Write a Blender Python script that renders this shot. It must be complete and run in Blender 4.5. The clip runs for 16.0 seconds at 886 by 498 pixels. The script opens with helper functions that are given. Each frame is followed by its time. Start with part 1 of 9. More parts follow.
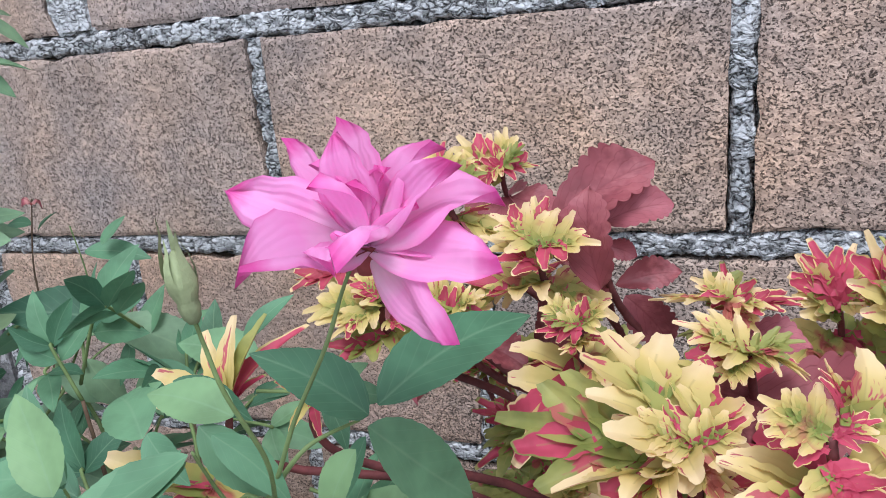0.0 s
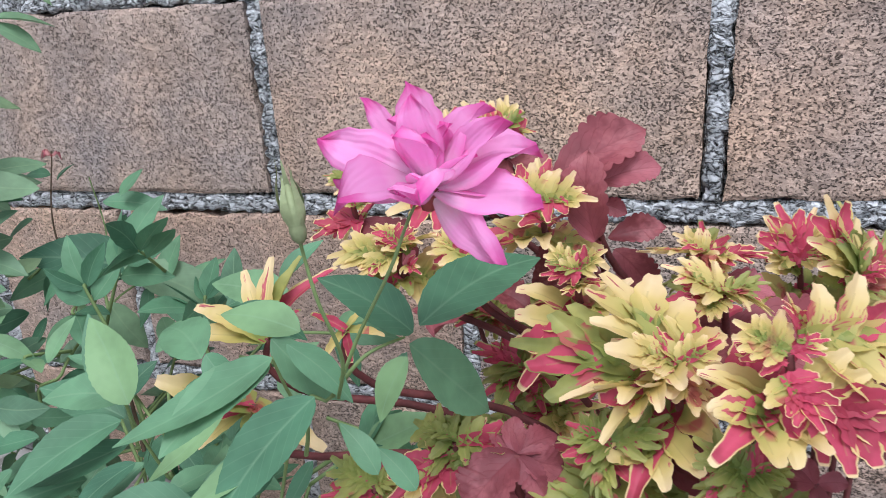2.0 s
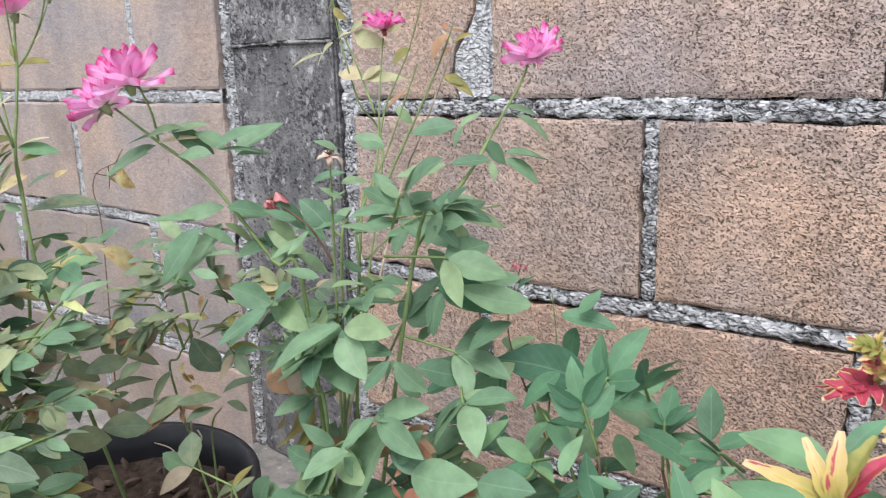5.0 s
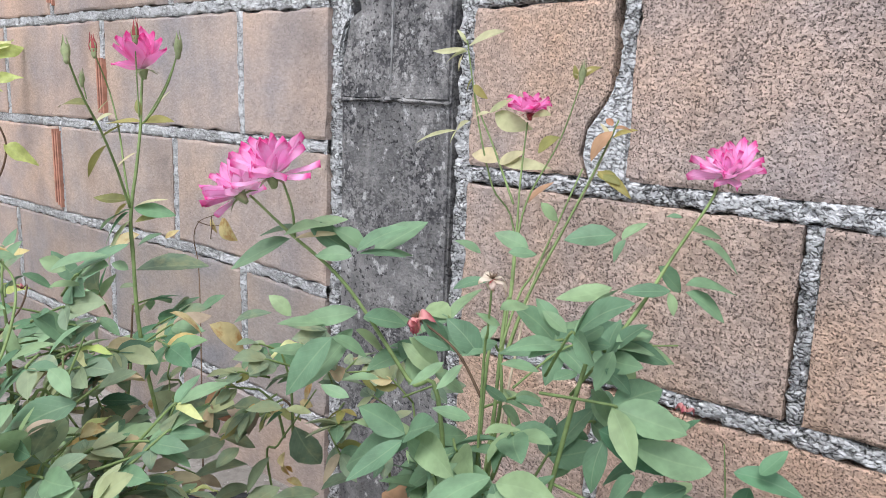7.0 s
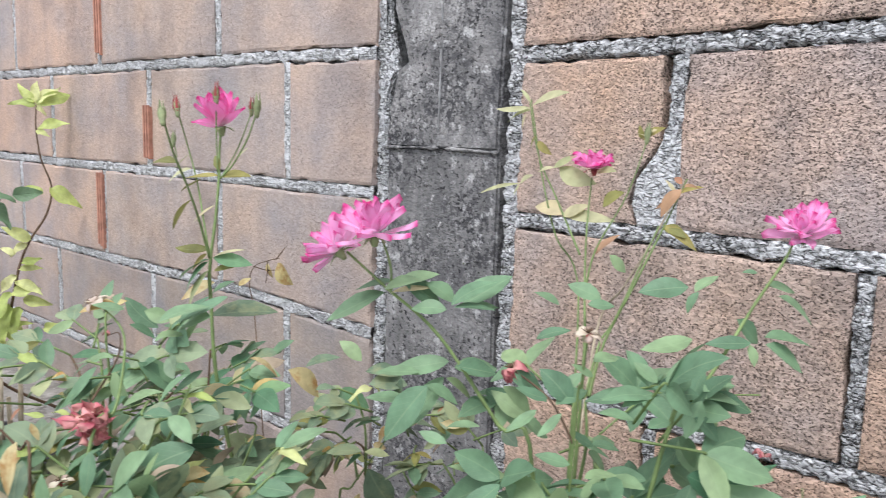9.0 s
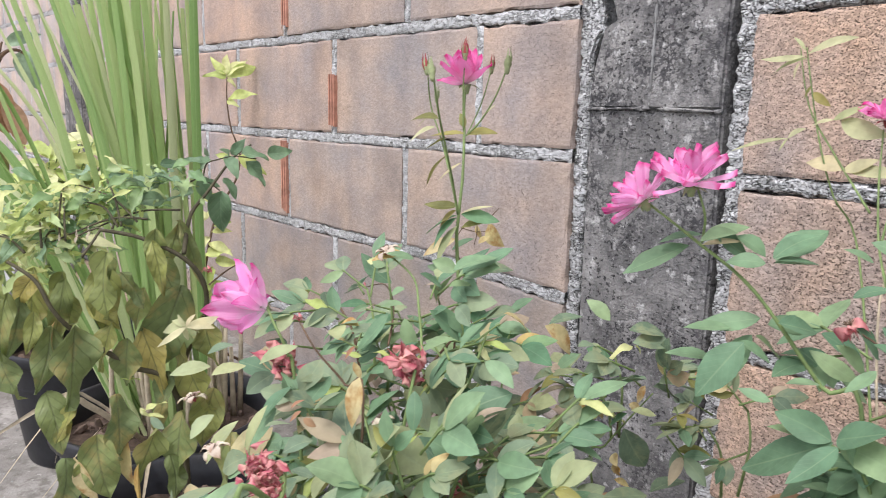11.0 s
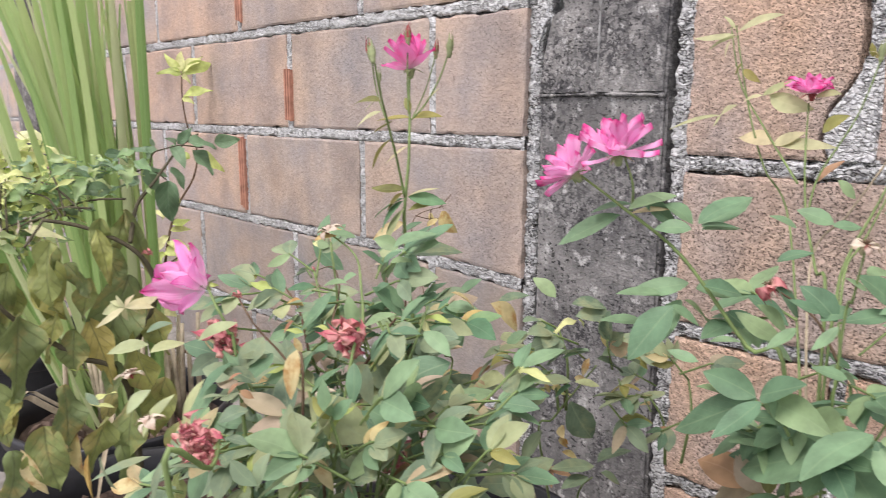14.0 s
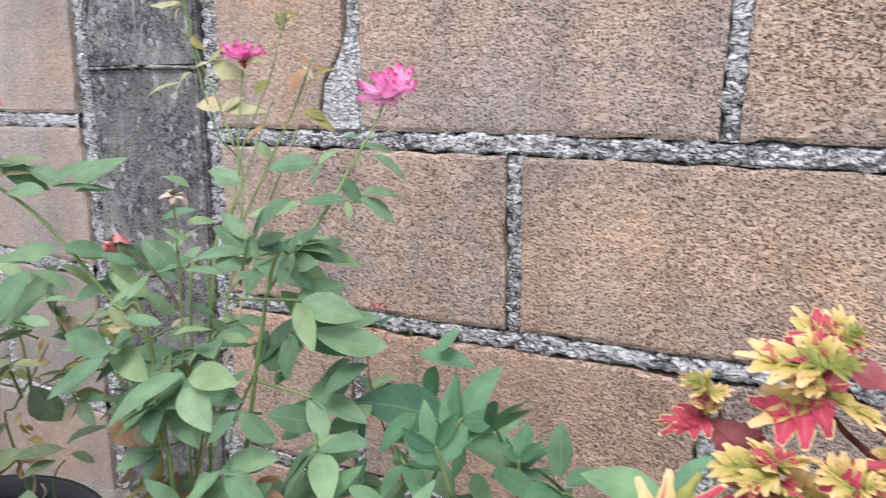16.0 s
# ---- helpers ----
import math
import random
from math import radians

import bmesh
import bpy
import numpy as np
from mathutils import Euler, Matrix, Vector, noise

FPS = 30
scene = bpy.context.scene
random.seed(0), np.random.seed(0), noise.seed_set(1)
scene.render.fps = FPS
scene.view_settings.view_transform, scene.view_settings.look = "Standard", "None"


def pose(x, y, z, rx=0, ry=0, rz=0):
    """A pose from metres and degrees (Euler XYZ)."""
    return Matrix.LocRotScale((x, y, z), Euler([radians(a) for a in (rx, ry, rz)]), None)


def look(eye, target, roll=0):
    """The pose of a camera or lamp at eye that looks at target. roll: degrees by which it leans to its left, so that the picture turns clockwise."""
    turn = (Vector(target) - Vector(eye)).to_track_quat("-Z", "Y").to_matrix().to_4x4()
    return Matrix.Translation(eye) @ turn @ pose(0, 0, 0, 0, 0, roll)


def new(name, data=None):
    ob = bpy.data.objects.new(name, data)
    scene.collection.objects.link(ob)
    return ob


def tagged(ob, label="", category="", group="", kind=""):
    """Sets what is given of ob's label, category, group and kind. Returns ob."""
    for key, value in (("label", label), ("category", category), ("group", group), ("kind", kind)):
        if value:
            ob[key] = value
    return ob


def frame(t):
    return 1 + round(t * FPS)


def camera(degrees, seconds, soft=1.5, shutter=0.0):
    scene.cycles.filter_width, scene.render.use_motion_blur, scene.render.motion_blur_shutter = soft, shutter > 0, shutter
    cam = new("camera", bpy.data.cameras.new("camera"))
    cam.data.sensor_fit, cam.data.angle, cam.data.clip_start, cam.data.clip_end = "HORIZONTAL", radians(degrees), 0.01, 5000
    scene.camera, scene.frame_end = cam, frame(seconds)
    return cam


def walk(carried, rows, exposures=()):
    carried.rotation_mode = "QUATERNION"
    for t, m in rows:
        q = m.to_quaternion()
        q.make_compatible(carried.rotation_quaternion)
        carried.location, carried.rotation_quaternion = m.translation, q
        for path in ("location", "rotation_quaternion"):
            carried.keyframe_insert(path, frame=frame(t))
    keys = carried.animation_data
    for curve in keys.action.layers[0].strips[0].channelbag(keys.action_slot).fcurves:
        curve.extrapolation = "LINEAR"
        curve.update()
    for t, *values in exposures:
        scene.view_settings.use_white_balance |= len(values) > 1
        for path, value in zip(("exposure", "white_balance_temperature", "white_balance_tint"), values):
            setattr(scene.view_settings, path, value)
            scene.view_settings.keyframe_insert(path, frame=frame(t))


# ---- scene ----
cam = camera(62.4, 16.0, soft=0.52, shutter=0.25)
PATH = [
    (0, (0.96, -0.585, 0.609), (0.146, 1.15, 0.037), -4.7),
    (0.5, (0.953, -0.586, 0.609), (0.142, 1.141, 0.01), -4.4),
    (1, (0.941, -0.593, 0.611), (0.108, 1.118, -0.001), -3.5),
    (1.5, (0.931, -0.606, 0.606), (0.084, 1.092, -0.025), -2.7),
    (2, (0.957, -0.626, 0.614), (0.226, 1.116, -0.044), -2.7),
    (2.5, (0.965, -0.652, 0.624), (0.229, 1.092, -0.023), -3.0),
    (3, (0.953, -0.666, 0.634), (0.201, 1.077, 0.004), -2.3),
    (3.5, (0.925, -0.678, 0.64), (0.091, 1.026, 0.008), -0.8),
    (4, (0.887, -0.689, 0.648), (-0.067, 0.965, 0.055), -1.0),
    (4.5, (0.856, -0.707, 0.656), (-0.264, 0.858, 0.109), -0.8),
    (5, (0.837, -0.717, 0.668), (-0.434, 0.754, 0.198), -1.2),
    (5.2, (0.831, -0.719, 0.673), (-0.464, 0.738, 0.227), -1.2),
    (7.3, (0.739, -0.703, 0.721), (-0.673, 0.666, 0.353), 2.7),
    (7.5, (0.743, -0.701, 0.727), (-0.647, 0.698, 0.392), 2.6),
    (8, (0.763, -0.705, 0.733), (-0.603, 0.721, 0.415), 1.2),
    (8.5, (0.755, -0.726, 0.734), (-0.613, 0.698, 0.414), 1.8),
    (9, (0.728, -0.767, 0.73), (-0.713, 0.588, 0.433), 2.0),
    (9.5, (0.703, -0.797, 0.723), (-0.838, 0.443, 0.424), 0.7),
    (10, (0.688, -0.817, 0.718), (-0.891, 0.37, 0.406), 1.2),
    (10.2, (0.682, -0.823, 0.717), (-0.905, 0.35, 0.394), 1.2),
    (12.3, (0.603, -0.918, 0.698), (-1.083, 0.068, 0.269), 1.4),
    (12.5, (0.609, -0.916, 0.701), (-1.077, 0.074, 0.278), 1.3),
    (13, (0.623, -0.91, 0.706), (-1.059, 0.092, 0.297), 1.5),
    (13.5, (0.642, -0.89, 0.707), (-1.015, 0.154, 0.303), 0.9),
    (14, (0.669, -0.852, 0.694), (-0.917, 0.307, 0.316), 0.3),
    (14.5, (0.687, -0.815, 0.684), (-0.803, 0.461, 0.291), -0.1),
    (15, (0.718, -0.776, 0.685), (-0.68, 0.606, 0.314), -0.4),
    (15.5, (0.794, -0.719, 0.687), (-0.444, 0.805, 0.308), 1.0),
    (16, (0.85, -0.698, 0.678), (-0.183, 0.965, 0.267), 0.3),
]
walk(cam, [(t, look(eye, target, roll)) for t, eye, target, roll in PATH],
     [(0.0, 0.03, 5840, 11), (3.0, 0.02, 6030, 11), (5.0, 0.26, 6320, 13), (9.0, 0.25, 6280, 12), (13.0, 0.25, 6780, 17), (14.5, 0.25, 6800, 17), (16.0, 0.25, 6380, 13)])

# ---- light ----
world = bpy.data.worlds.new("sky")
scene.world = world
world.use_nodes = True
wn = world.node_tree
sky = wn.nodes.new("ShaderNodeTexSky")
sky.sky_type, sky.sun_disc = "NISHITA", False
SUN_UP, SUN_TURN = radians(58), radians(200)
sky.sun_elevation, sky.sun_rotation = SUN_UP, SUN_TURN
sky.air_density, sky.dust_density, sky.ozone_density = 1.0, 4.0, 1.0
haze = wn.nodes.new("ShaderNodeMix")
haze.data_type = "RGBA"
haze.inputs["Factor"].default_value = 0.75
haze.inputs["B"].default_value = (8.8, 9.2, 10.0, 1)
wn.links.new(sky.outputs[0], haze.inputs["A"])
back = wn.nodes["Background"]
back.inputs[1].default_value = 0.158
wn.links.new(haze.outputs["Result"], back.inputs[0])
sun = new("sun", bpy.data.lights.new("sun", "SUN"))
sun.data.energy, sun.data.angle, sun.data.color = 2.4, radians(25), (1.0, 0.975, 0.94)
sun.matrix_world = look((0.9, -2.0, 4.0), (0, 0, 0))


# ---- materials ----
class Mat:
    """A small builder for node materials."""

    def __init__(self, name, rough=0.8, metal=0.0):
        self.m = bpy.data.materials.new(name)
        self.m.use_nodes = True
        self.t = self.m.node_tree
        self.b = self.t.nodes["Principled BSDF"]
        self.b.inputs["Roughness"].default_value = rough
        self.b.inputs["Metallic"].default_value = metal
        self.b.inputs["Specular IOR Level"].default_value = 0.3

    def node(self, kind, **kw):
        n = self.t.nodes.new("ShaderNode" + kind)
        for k, v in kw.items():
            if k in n.inputs:
                n.inputs[k].default_value = v
        return n

    def link(self, a, b):
        self.t.links.new(a, b)

    def place(self, sx=1, sy=1, sz=1, own=False):
        """World place, or the thing's own, stretched."""
        if own:
            src = self.node("TexCoord").outputs["Object"]
        else:
            src = self.node("NewGeometry").outputs["Position"]
        m = self.node("Mapping")
        m.inputs["Scale"].default_value = (sx, sy, sz)
        self.link(src, m.inputs[0])
        return m.outputs[0]

    def noise(self, scale, detail=3, rough=0.55, vec=None):
        n = self.node("TexNoise", Scale=scale, Detail=detail, Roughness=rough)
        self.link(vec if vec is not None else self.place(), n.inputs["Vector"])
        return n.outputs["Fac"]

    def spots(self, scale, vec=None):
        n = self.node("TexVoronoi", Scale=scale)
        self.link(vec if vec is not None else self.place(), n.inputs["Vector"])
        return n.outputs["Distance"]

    def grains(self, scale, flat=(1, 1, 1), warp=0.0012):
        """Packed grains: how far from the crevice between two of them, and a value for each."""
        n = self.node("TexNoise", Scale=scale * 0.5, Detail=2)
        self.link(self.place(), n.inputs["Vector"])
        off = self.node("VectorMath")
        off.operation = "MULTIPLY_ADD"
        self.link(n.outputs["Color"], off.inputs[0])
        off.inputs[1].default_value = (warp * 2, warp * 2, warp * 2)
        self.link(self.place(*flat), off.inputs[2])
        edge, cell = self.node("TexVoronoi", Scale=scale), self.node("TexVoronoi", Scale=scale)
        edge.feature = "DISTANCE_TO_EDGE"
        self.link(off.outputs[0], edge.inputs["Vector"])
        self.link(off.outputs[0], cell.inputs["Vector"])
        tone = self.node("SeparateXYZ")
        self.link(cell.outputs["Color"], tone.inputs[0])
        return edge.outputs["Distance"], tone.outputs[0]

    def ramp(self, fac, *stops):
        r = self.node("ValToRGB")
        e = r.color_ramp.elements
        while len(e) < len(stops):
            e.new(0.5)
        for el, (p, c) in zip(e, stops):
            el.position, el.color = p, ((*c, 1) if isinstance(c, tuple) else (c, c, c, 1))
        self.link(fac, r.inputs[0])
        return r.outputs[0]

    def mix(self, fac, a, b, blend="MIX"):
        m = self.node("Mix")
        m.data_type, m.blend_type = "RGBA", blend
        for sock, v in ((m.inputs["Factor"], fac), (m.inputs["A"], a), (m.inputs["B"], b)):
            if isinstance(v, (int, float)) and sock.name != "Factor":
                sock.default_value = (v, v, v, 1)
            elif isinstance(v, (int, float)):
                sock.default_value = v
            elif isinstance(v, tuple):
                sock.default_value = (*v, 1)
            else:
                self.link(v, sock)
        return m.outputs["Result"]

    def math(self, op, a, b=0.0, c=0.0):
        m = self.node("Math")
        m.operation = op
        for sock, v in zip(m.inputs, (a, b, c)):
            if isinstance(v, (int, float)):
                sock.default_value = v
            else:
                self.link(v, sock)
        return m.outputs[0]

    def random(self):
        return self.node("ObjectInfo").outputs["Random"]

    def leaf_random(self):
        """Differs from leaf to leaf, whether the leaf is a part of its own or joined with others."""
        return self.math("FRACT", self.math("ADD", self.random(), self.node("NewGeometry").outputs["Random Per Island"]))

    def bump(self, height, strength=0.5, distance=0.002):
        n = self.node("Bump", Strength=strength, Distance=distance)
        self.link(height, n.inputs["Height"])
        self.link(n.outputs[0], self.b.inputs["Normal"])

    def colour(self, c):
        if isinstance(c, tuple):
            self.b.inputs["Base Color"].default_value = (*c, 1)
        else:
            self.link(c, self.b.inputs["Base Color"])
        return self

    def uv(self):
        s = self.node("SeparateXYZ")
        self.link(self.node("UVMap").outputs[0], s.inputs[0])
        return s.outputs[0], s.outputs[1]


def block_material(name="block", grit=0.75, hues=((0.0, (0.475, 0.392, 0.345)), (0.35, (0.515, 0.405, 0.34)), (0.7, (0.515, 0.395, 0.33)), (1.0, (0.475, 0.392, 0.352))), dirt=0.55, pit=0.0):
    m = Mat(name, 0.95)
    hue = m.ramp(m.random(), *hues)
    cloud = m.ramp(m.noise(7, 4), (0.3, (0.80, 0.84, 0.90)), (0.7, (1.22, 1.07, 0.92)))
    c = m.mix(1.0, hue, cloud, "MULTIPLY")
    streak = m.ramp(m.noise(14, 3, 0.5, m.place(1, 1, 0.12)), (0.36, 0.88), (0.55, 1.0))
    c = m.mix(1.0, c, streak, "MULTIPLY")
    soot = m.ramp(m.noise(4.5, 3), (0.56, 0.0), (0.72, dirt))
    c = m.mix(soot, c, (0.19, 0.15, 0.13))
    edge, tone = m.grains(330, (0.62, 0.62, 1.15), 0.0022)
    fine = m.noise(620, 2, 0.6)
    c = m.mix(grit, c, m.ramp(m.math("ADD", m.math("MULTIPLY", tone, 0.55), m.math("MULTIPLY", fine, 0.45)), (0.2, 0.66), (0.5, 0.98), (0.8, 1.36)), "MULTIPLY")
    east = m.node("SeparateXYZ")
    m.link(m.place(), east.inputs[0])
    along = m.node("MapRange")
    m.link(east.outputs[0], along.inputs[0])
    for k, v in ((1, 0.1), (2, 0.9), (3, -0.08), (4, -0.012)):
        along.inputs[k].default_value = v
    worn = m.math("ADD", m.math("MULTIPLY_ADD", m.noise(2.6, 3), 0.2, -0.1 + pit), along.outputs[0])
    gaps = m.ramp(m.math("ADD", m.noise(430, 2, 0.6), worn), (0.49, 0.0), (0.54, 1.0))
    strokes = m.math("MULTIPLY", m.ramp(edge, (0.04, 1.0), (0.12, 0.0)), gaps)
    dots = m.ramp(m.math("ADD", m.noise(300, 2, 0.5, m.place(0.62, 0.62, 1.15)), worn), (0.66, 0.0), (0.68, 1.0))
    pits = m.math("MAXIMUM", strokes, dots)
    c = m.mix(m.math("MULTIPLY", pits, min(0.82, grit * 1.1)), c, (0.045, 0.034, 0.03))
    m.colour(c)
    dip = m.math("MAXIMUM", m.math("MULTIPLY", m.ramp(edge, (0.03, 1.0), (0.30, 0.0)), gaps), dots)
    m.bump(m.math("SUBTRACT", m.math("MULTIPLY", fine, 0.3), dip), 1.0, 0.0045)
    return m.m


def mortar_material(name="mortar", rough=1.0, pale=1.0):
    """Gritty cement of crushed grains; rough: how deep and dark the gaps between them are."""
    m = Mat(name, 0.95)
    edge, tone = m.grains(185, (0.7, 0.7, 1.2), 0.0048)
    c = m.ramp(m.noise(40, 4, 0.7), (0.3, tuple(v * pale for v in (0.57, 0.58, 0.59))), (0.7, tuple(v * pale for v in (0.67, 0.68, 0.69))))
    c = m.mix(0.8 * rough, c, m.ramp(m.math("ADD", m.math("MULTIPLY", tone, 0.65), m.math("MULTIPLY", m.noise(480, 2), 0.35)), (0.18, 0.66), (0.5, 0.95), (0.8, 1.22)), "MULTIPLY")
    patch = m.math("MULTIPLY_ADD", m.noise(13, 2), 0.30, -0.15)
    lumps = m.math("ADD", m.noise(150, 4, 0.75, m.place(0.7, 0.7, 1.25)), patch)
    c = m.mix(0.5 * rough, c, m.ramp(lumps, (0.34, 0.7), (0.46, 0.95), (0.62, 1.1)), "MULTIPLY")
    gaps = m.ramp(lumps, (0.42, 0.95), (0.53, 0.15))
    holes = m.math("MAXIMUM", m.math("MULTIPLY", m.ramp(edge, (0.03, rough), (0.13, 0.0)), gaps), m.ramp(lumps, (0.29, rough), (0.32, 0.0)))
    c = m.mix(holes, c, (0.045, 0.043, 0.042))
    m.colour(c)
    dip = m.math("MULTIPLY", m.ramp(edge, (0.03, 1.0), (0.25, 0.0)), gaps)
    m.bump(m.math("SUBTRACT", m.math("ADD", m.math("MULTIPLY", m.noise(420, 3, 0.7), 0.3), m.math("MULTIPLY", tone, 0.35)), dip), 1.0, 0.006)
    return m.m


def pillar_material():
    m = Mat("old_concrete", 0.92)
    c = m.ramp(m.noise(8, 6, 0.68), (0.33, (0.10, 0.10, 0.103)), (0.47, (0.205, 0.202, 0.20)), (0.56, (0.30, 0.295, 0.288)), (0.68, (0.47, 0.465, 0.455)))
    c = m.mix(m.ramp(m.noise(2.6, 3, 0.6), (0.42, 0.55), (0.6, 0.0)), c, (0.13, 0.13, 0.132))
    drip = m.ramp(m.noise(26, 3, 0.6, m.place(1, 1, 0.09)), (0.36, 0.82), (0.5, 1.0), (0.66, 1.12))
    c = m.mix(1.0, c, drip, "MULTIPLY")
    edge, tone = m.grains(150, (0.75, 0.75, 1.2), 0.005)
    dents = m.math("ADD", m.math("MULTIPLY", m.noise(100, 4, 0.65), 0.75), m.math("MULTIPLY", m.ramp(edge, (0.0, 0.0), (0.3, 1.0)), 0.10))
    patch = m.ramp(m.noise(6, 3), (0.42, 0.1), (0.62, 0.9))
    c = m.mix(m.math("MULTIPLY", m.ramp(dents, (0.38, 0.95), (0.44, 0.0)), patch), c, (0.035, 0.035, 0.04))
    pocks = m.math("MULTIPLY", m.ramp(m.noise(170, 2, 0.6, m.place(0.8, 0.8, 1.1)), (0.60, 0.0), (0.64, 1.0)), m.ramp(m.noise(9, 3), (0.42, 0.25), (0.55, 1.0)))
    c = m.mix(m.math("MULTIPLY", pocks, 0.85), c, (0.03, 0.03, 0.034))
    c = m.mix(m.ramp(m.noise(38, 5, 0.7), (0.575, 0.0), (0.65, 0.75)), c, (0.52, 0.52, 0.515))
    c = m.mix(0.45, c, m.ramp(m.noise(330, 3, 0.7), (0.32, 0.55), (0.5, 0.98), (0.7, 1.4)), "MULTIPLY")
    m.colour(c)
    m.bump(m.math("SUBTRACT", m.math("ADD", m.math("MULTIPLY", dents, 0.8), m.math("MULTIPLY", m.noise(260, 3, 0.7), 0.3)), pocks), 0.9, 0.005)
    return m.m


def ground_material():
    m = Mat("paving", 0.9)
    con = m.ramp(m.noise(9, 6, 0.7), (0.3, (0.20, 0.19, 0.175)), (0.52, (0.30, 0.285, 0.265)), (0.72, (0.41, 0.395, 0.37)))
    con = m.mix(m.ramp(m.noise(34, 3, 0.6), (0.38, 0.7), (0.52, 0.0)), con, (0.13, 0.12, 0.105))
    con = m.mix(m.ramp(m.noise(3.5, 4, 0.65), (0.42, 0.55), (0.58, 0.0)), con, (0.14, 0.13, 0.115))
    con = m.mix(m.ramp(m.noise(80, 3, 0.6), (0.62, 0.0), (0.7, 0.55)), con, (0.48, 0.465, 0.44))
    earth = m.ramp(m.noise(45, 4, 0.7), (0.3, (0.16, 0.11, 0.075)), (0.55, (0.31, 0.24, 0.175)), (0.72, (0.45, 0.38, 0.31)))
    sep = m.node("SeparateXYZ")
    m.link(m.place(), sep.inputs[0])
    edge = m.math("ADD", sep.outputs[0], m.math("MULTIPLY", m.noise(4, 4), 0.5))
    far = m.ramp(m.math("ADD", m.math("MULTIPLY", edge, 1.0), 2.2), (0.42, 1.0), (0.5, 0.0))
    m.colour(m.mix(far, con, earth))
    m.bump(m.math("ADD", m.noise(160, 4, 0.7), m.noise(20, 3)), 0.6, 0.004)
    return m.m


def plain(name, c, rough=0.8, vary=0.25, scale=60, bump=0.3, own=False):
    m = Mat(name, rough)
    vec = m.place(own=own)
    lo = tuple(v * (1 - vary) for v in c)
    hi = tuple(min(1, v * (1 + vary)) for v in c)
    m.colour(m.ramp(m.noise(scale, 4, 0.65, vec), (0.3, lo), (0.7, hi)))
    m.bump(m.noise(scale * 4, 3, 0.6, vec), bump, 0.002)
    return m.m


def leaf_material(name, stops, rib=(0.30, 0.40, 0.20), glow=0.25, gloss=0.5, mottle=None, veins=8.0, vein_tint=0.10, relief=0.07, ribbed=False, rib_tint=0.35):
    """Leaf: its own tint from the stops, a paler rib, side veins in relief, light shining through."""
    m = Mat(name, gloss)
    u, v = m.uv()
    side = m.math("ABSOLUTE", m.math("SUBTRACT", v, 0.5))
    c = m.ramp(m.leaf_random(), *stops)
    if ribbed:
        lines = m.math("SINE", m.math("MULTIPLY", v, 75.0))
        c = m.mix(1.0, c, m.ramp(m.math("MULTIPLY_ADD", lines, 0.5, 0.5), (0.0, 0.84), (1.0, 1.06)), "MULTIPLY")
    else:
        c = m.mix(1.0, c, m.ramp(m.noise(55, 3, 0.6), (0.35, 0.8), (0.65, 1.14)), "MULTIPLY")
    if mottle:
        c = m.mix(m.ramp(m.noise(mottle[1], 4, 0.7), (0.50, 0.0), (0.64, 0.85)), c, mottle[0])
    wave = m.math("SINE", m.math("MULTIPLY", m.math("SUBTRACT", u, m.math("MULTIPLY", side, 0.7)), veins * 6.283))
    thin = m.ramp(wave, (0.9, 0.0), (1.0, 1.0))
    c = m.mix(m.math("MULTIPLY", thin, vein_tint), c, rib)
    c = m.mix(m.ramp(side, (0.0, rib_tint), (0.035, 0.0)), c, rib)
    m.colour(c)
    m.bump(m.math("ADD", m.math("ADD", m.math("MULTIPLY", thin, -0.7), m.math("MULTIPLY", m.noise(110, 2), 1.5)), m.ramp(side, (0.0, 0.0), (0.05, 1.0))), relief, 0.001)
    tr = m.node("BsdfTranslucent")
    m.link(c, tr.inputs[0])
    mx = m.node("MixShader", Fac=glow)
    m.link(m.b.outputs[0], mx.inputs[1])
    m.link(tr.outputs[0], mx.inputs[2])
    m.link(mx.outputs[0], m.t.nodes["Material Output"].inputs[0])
    return m.m


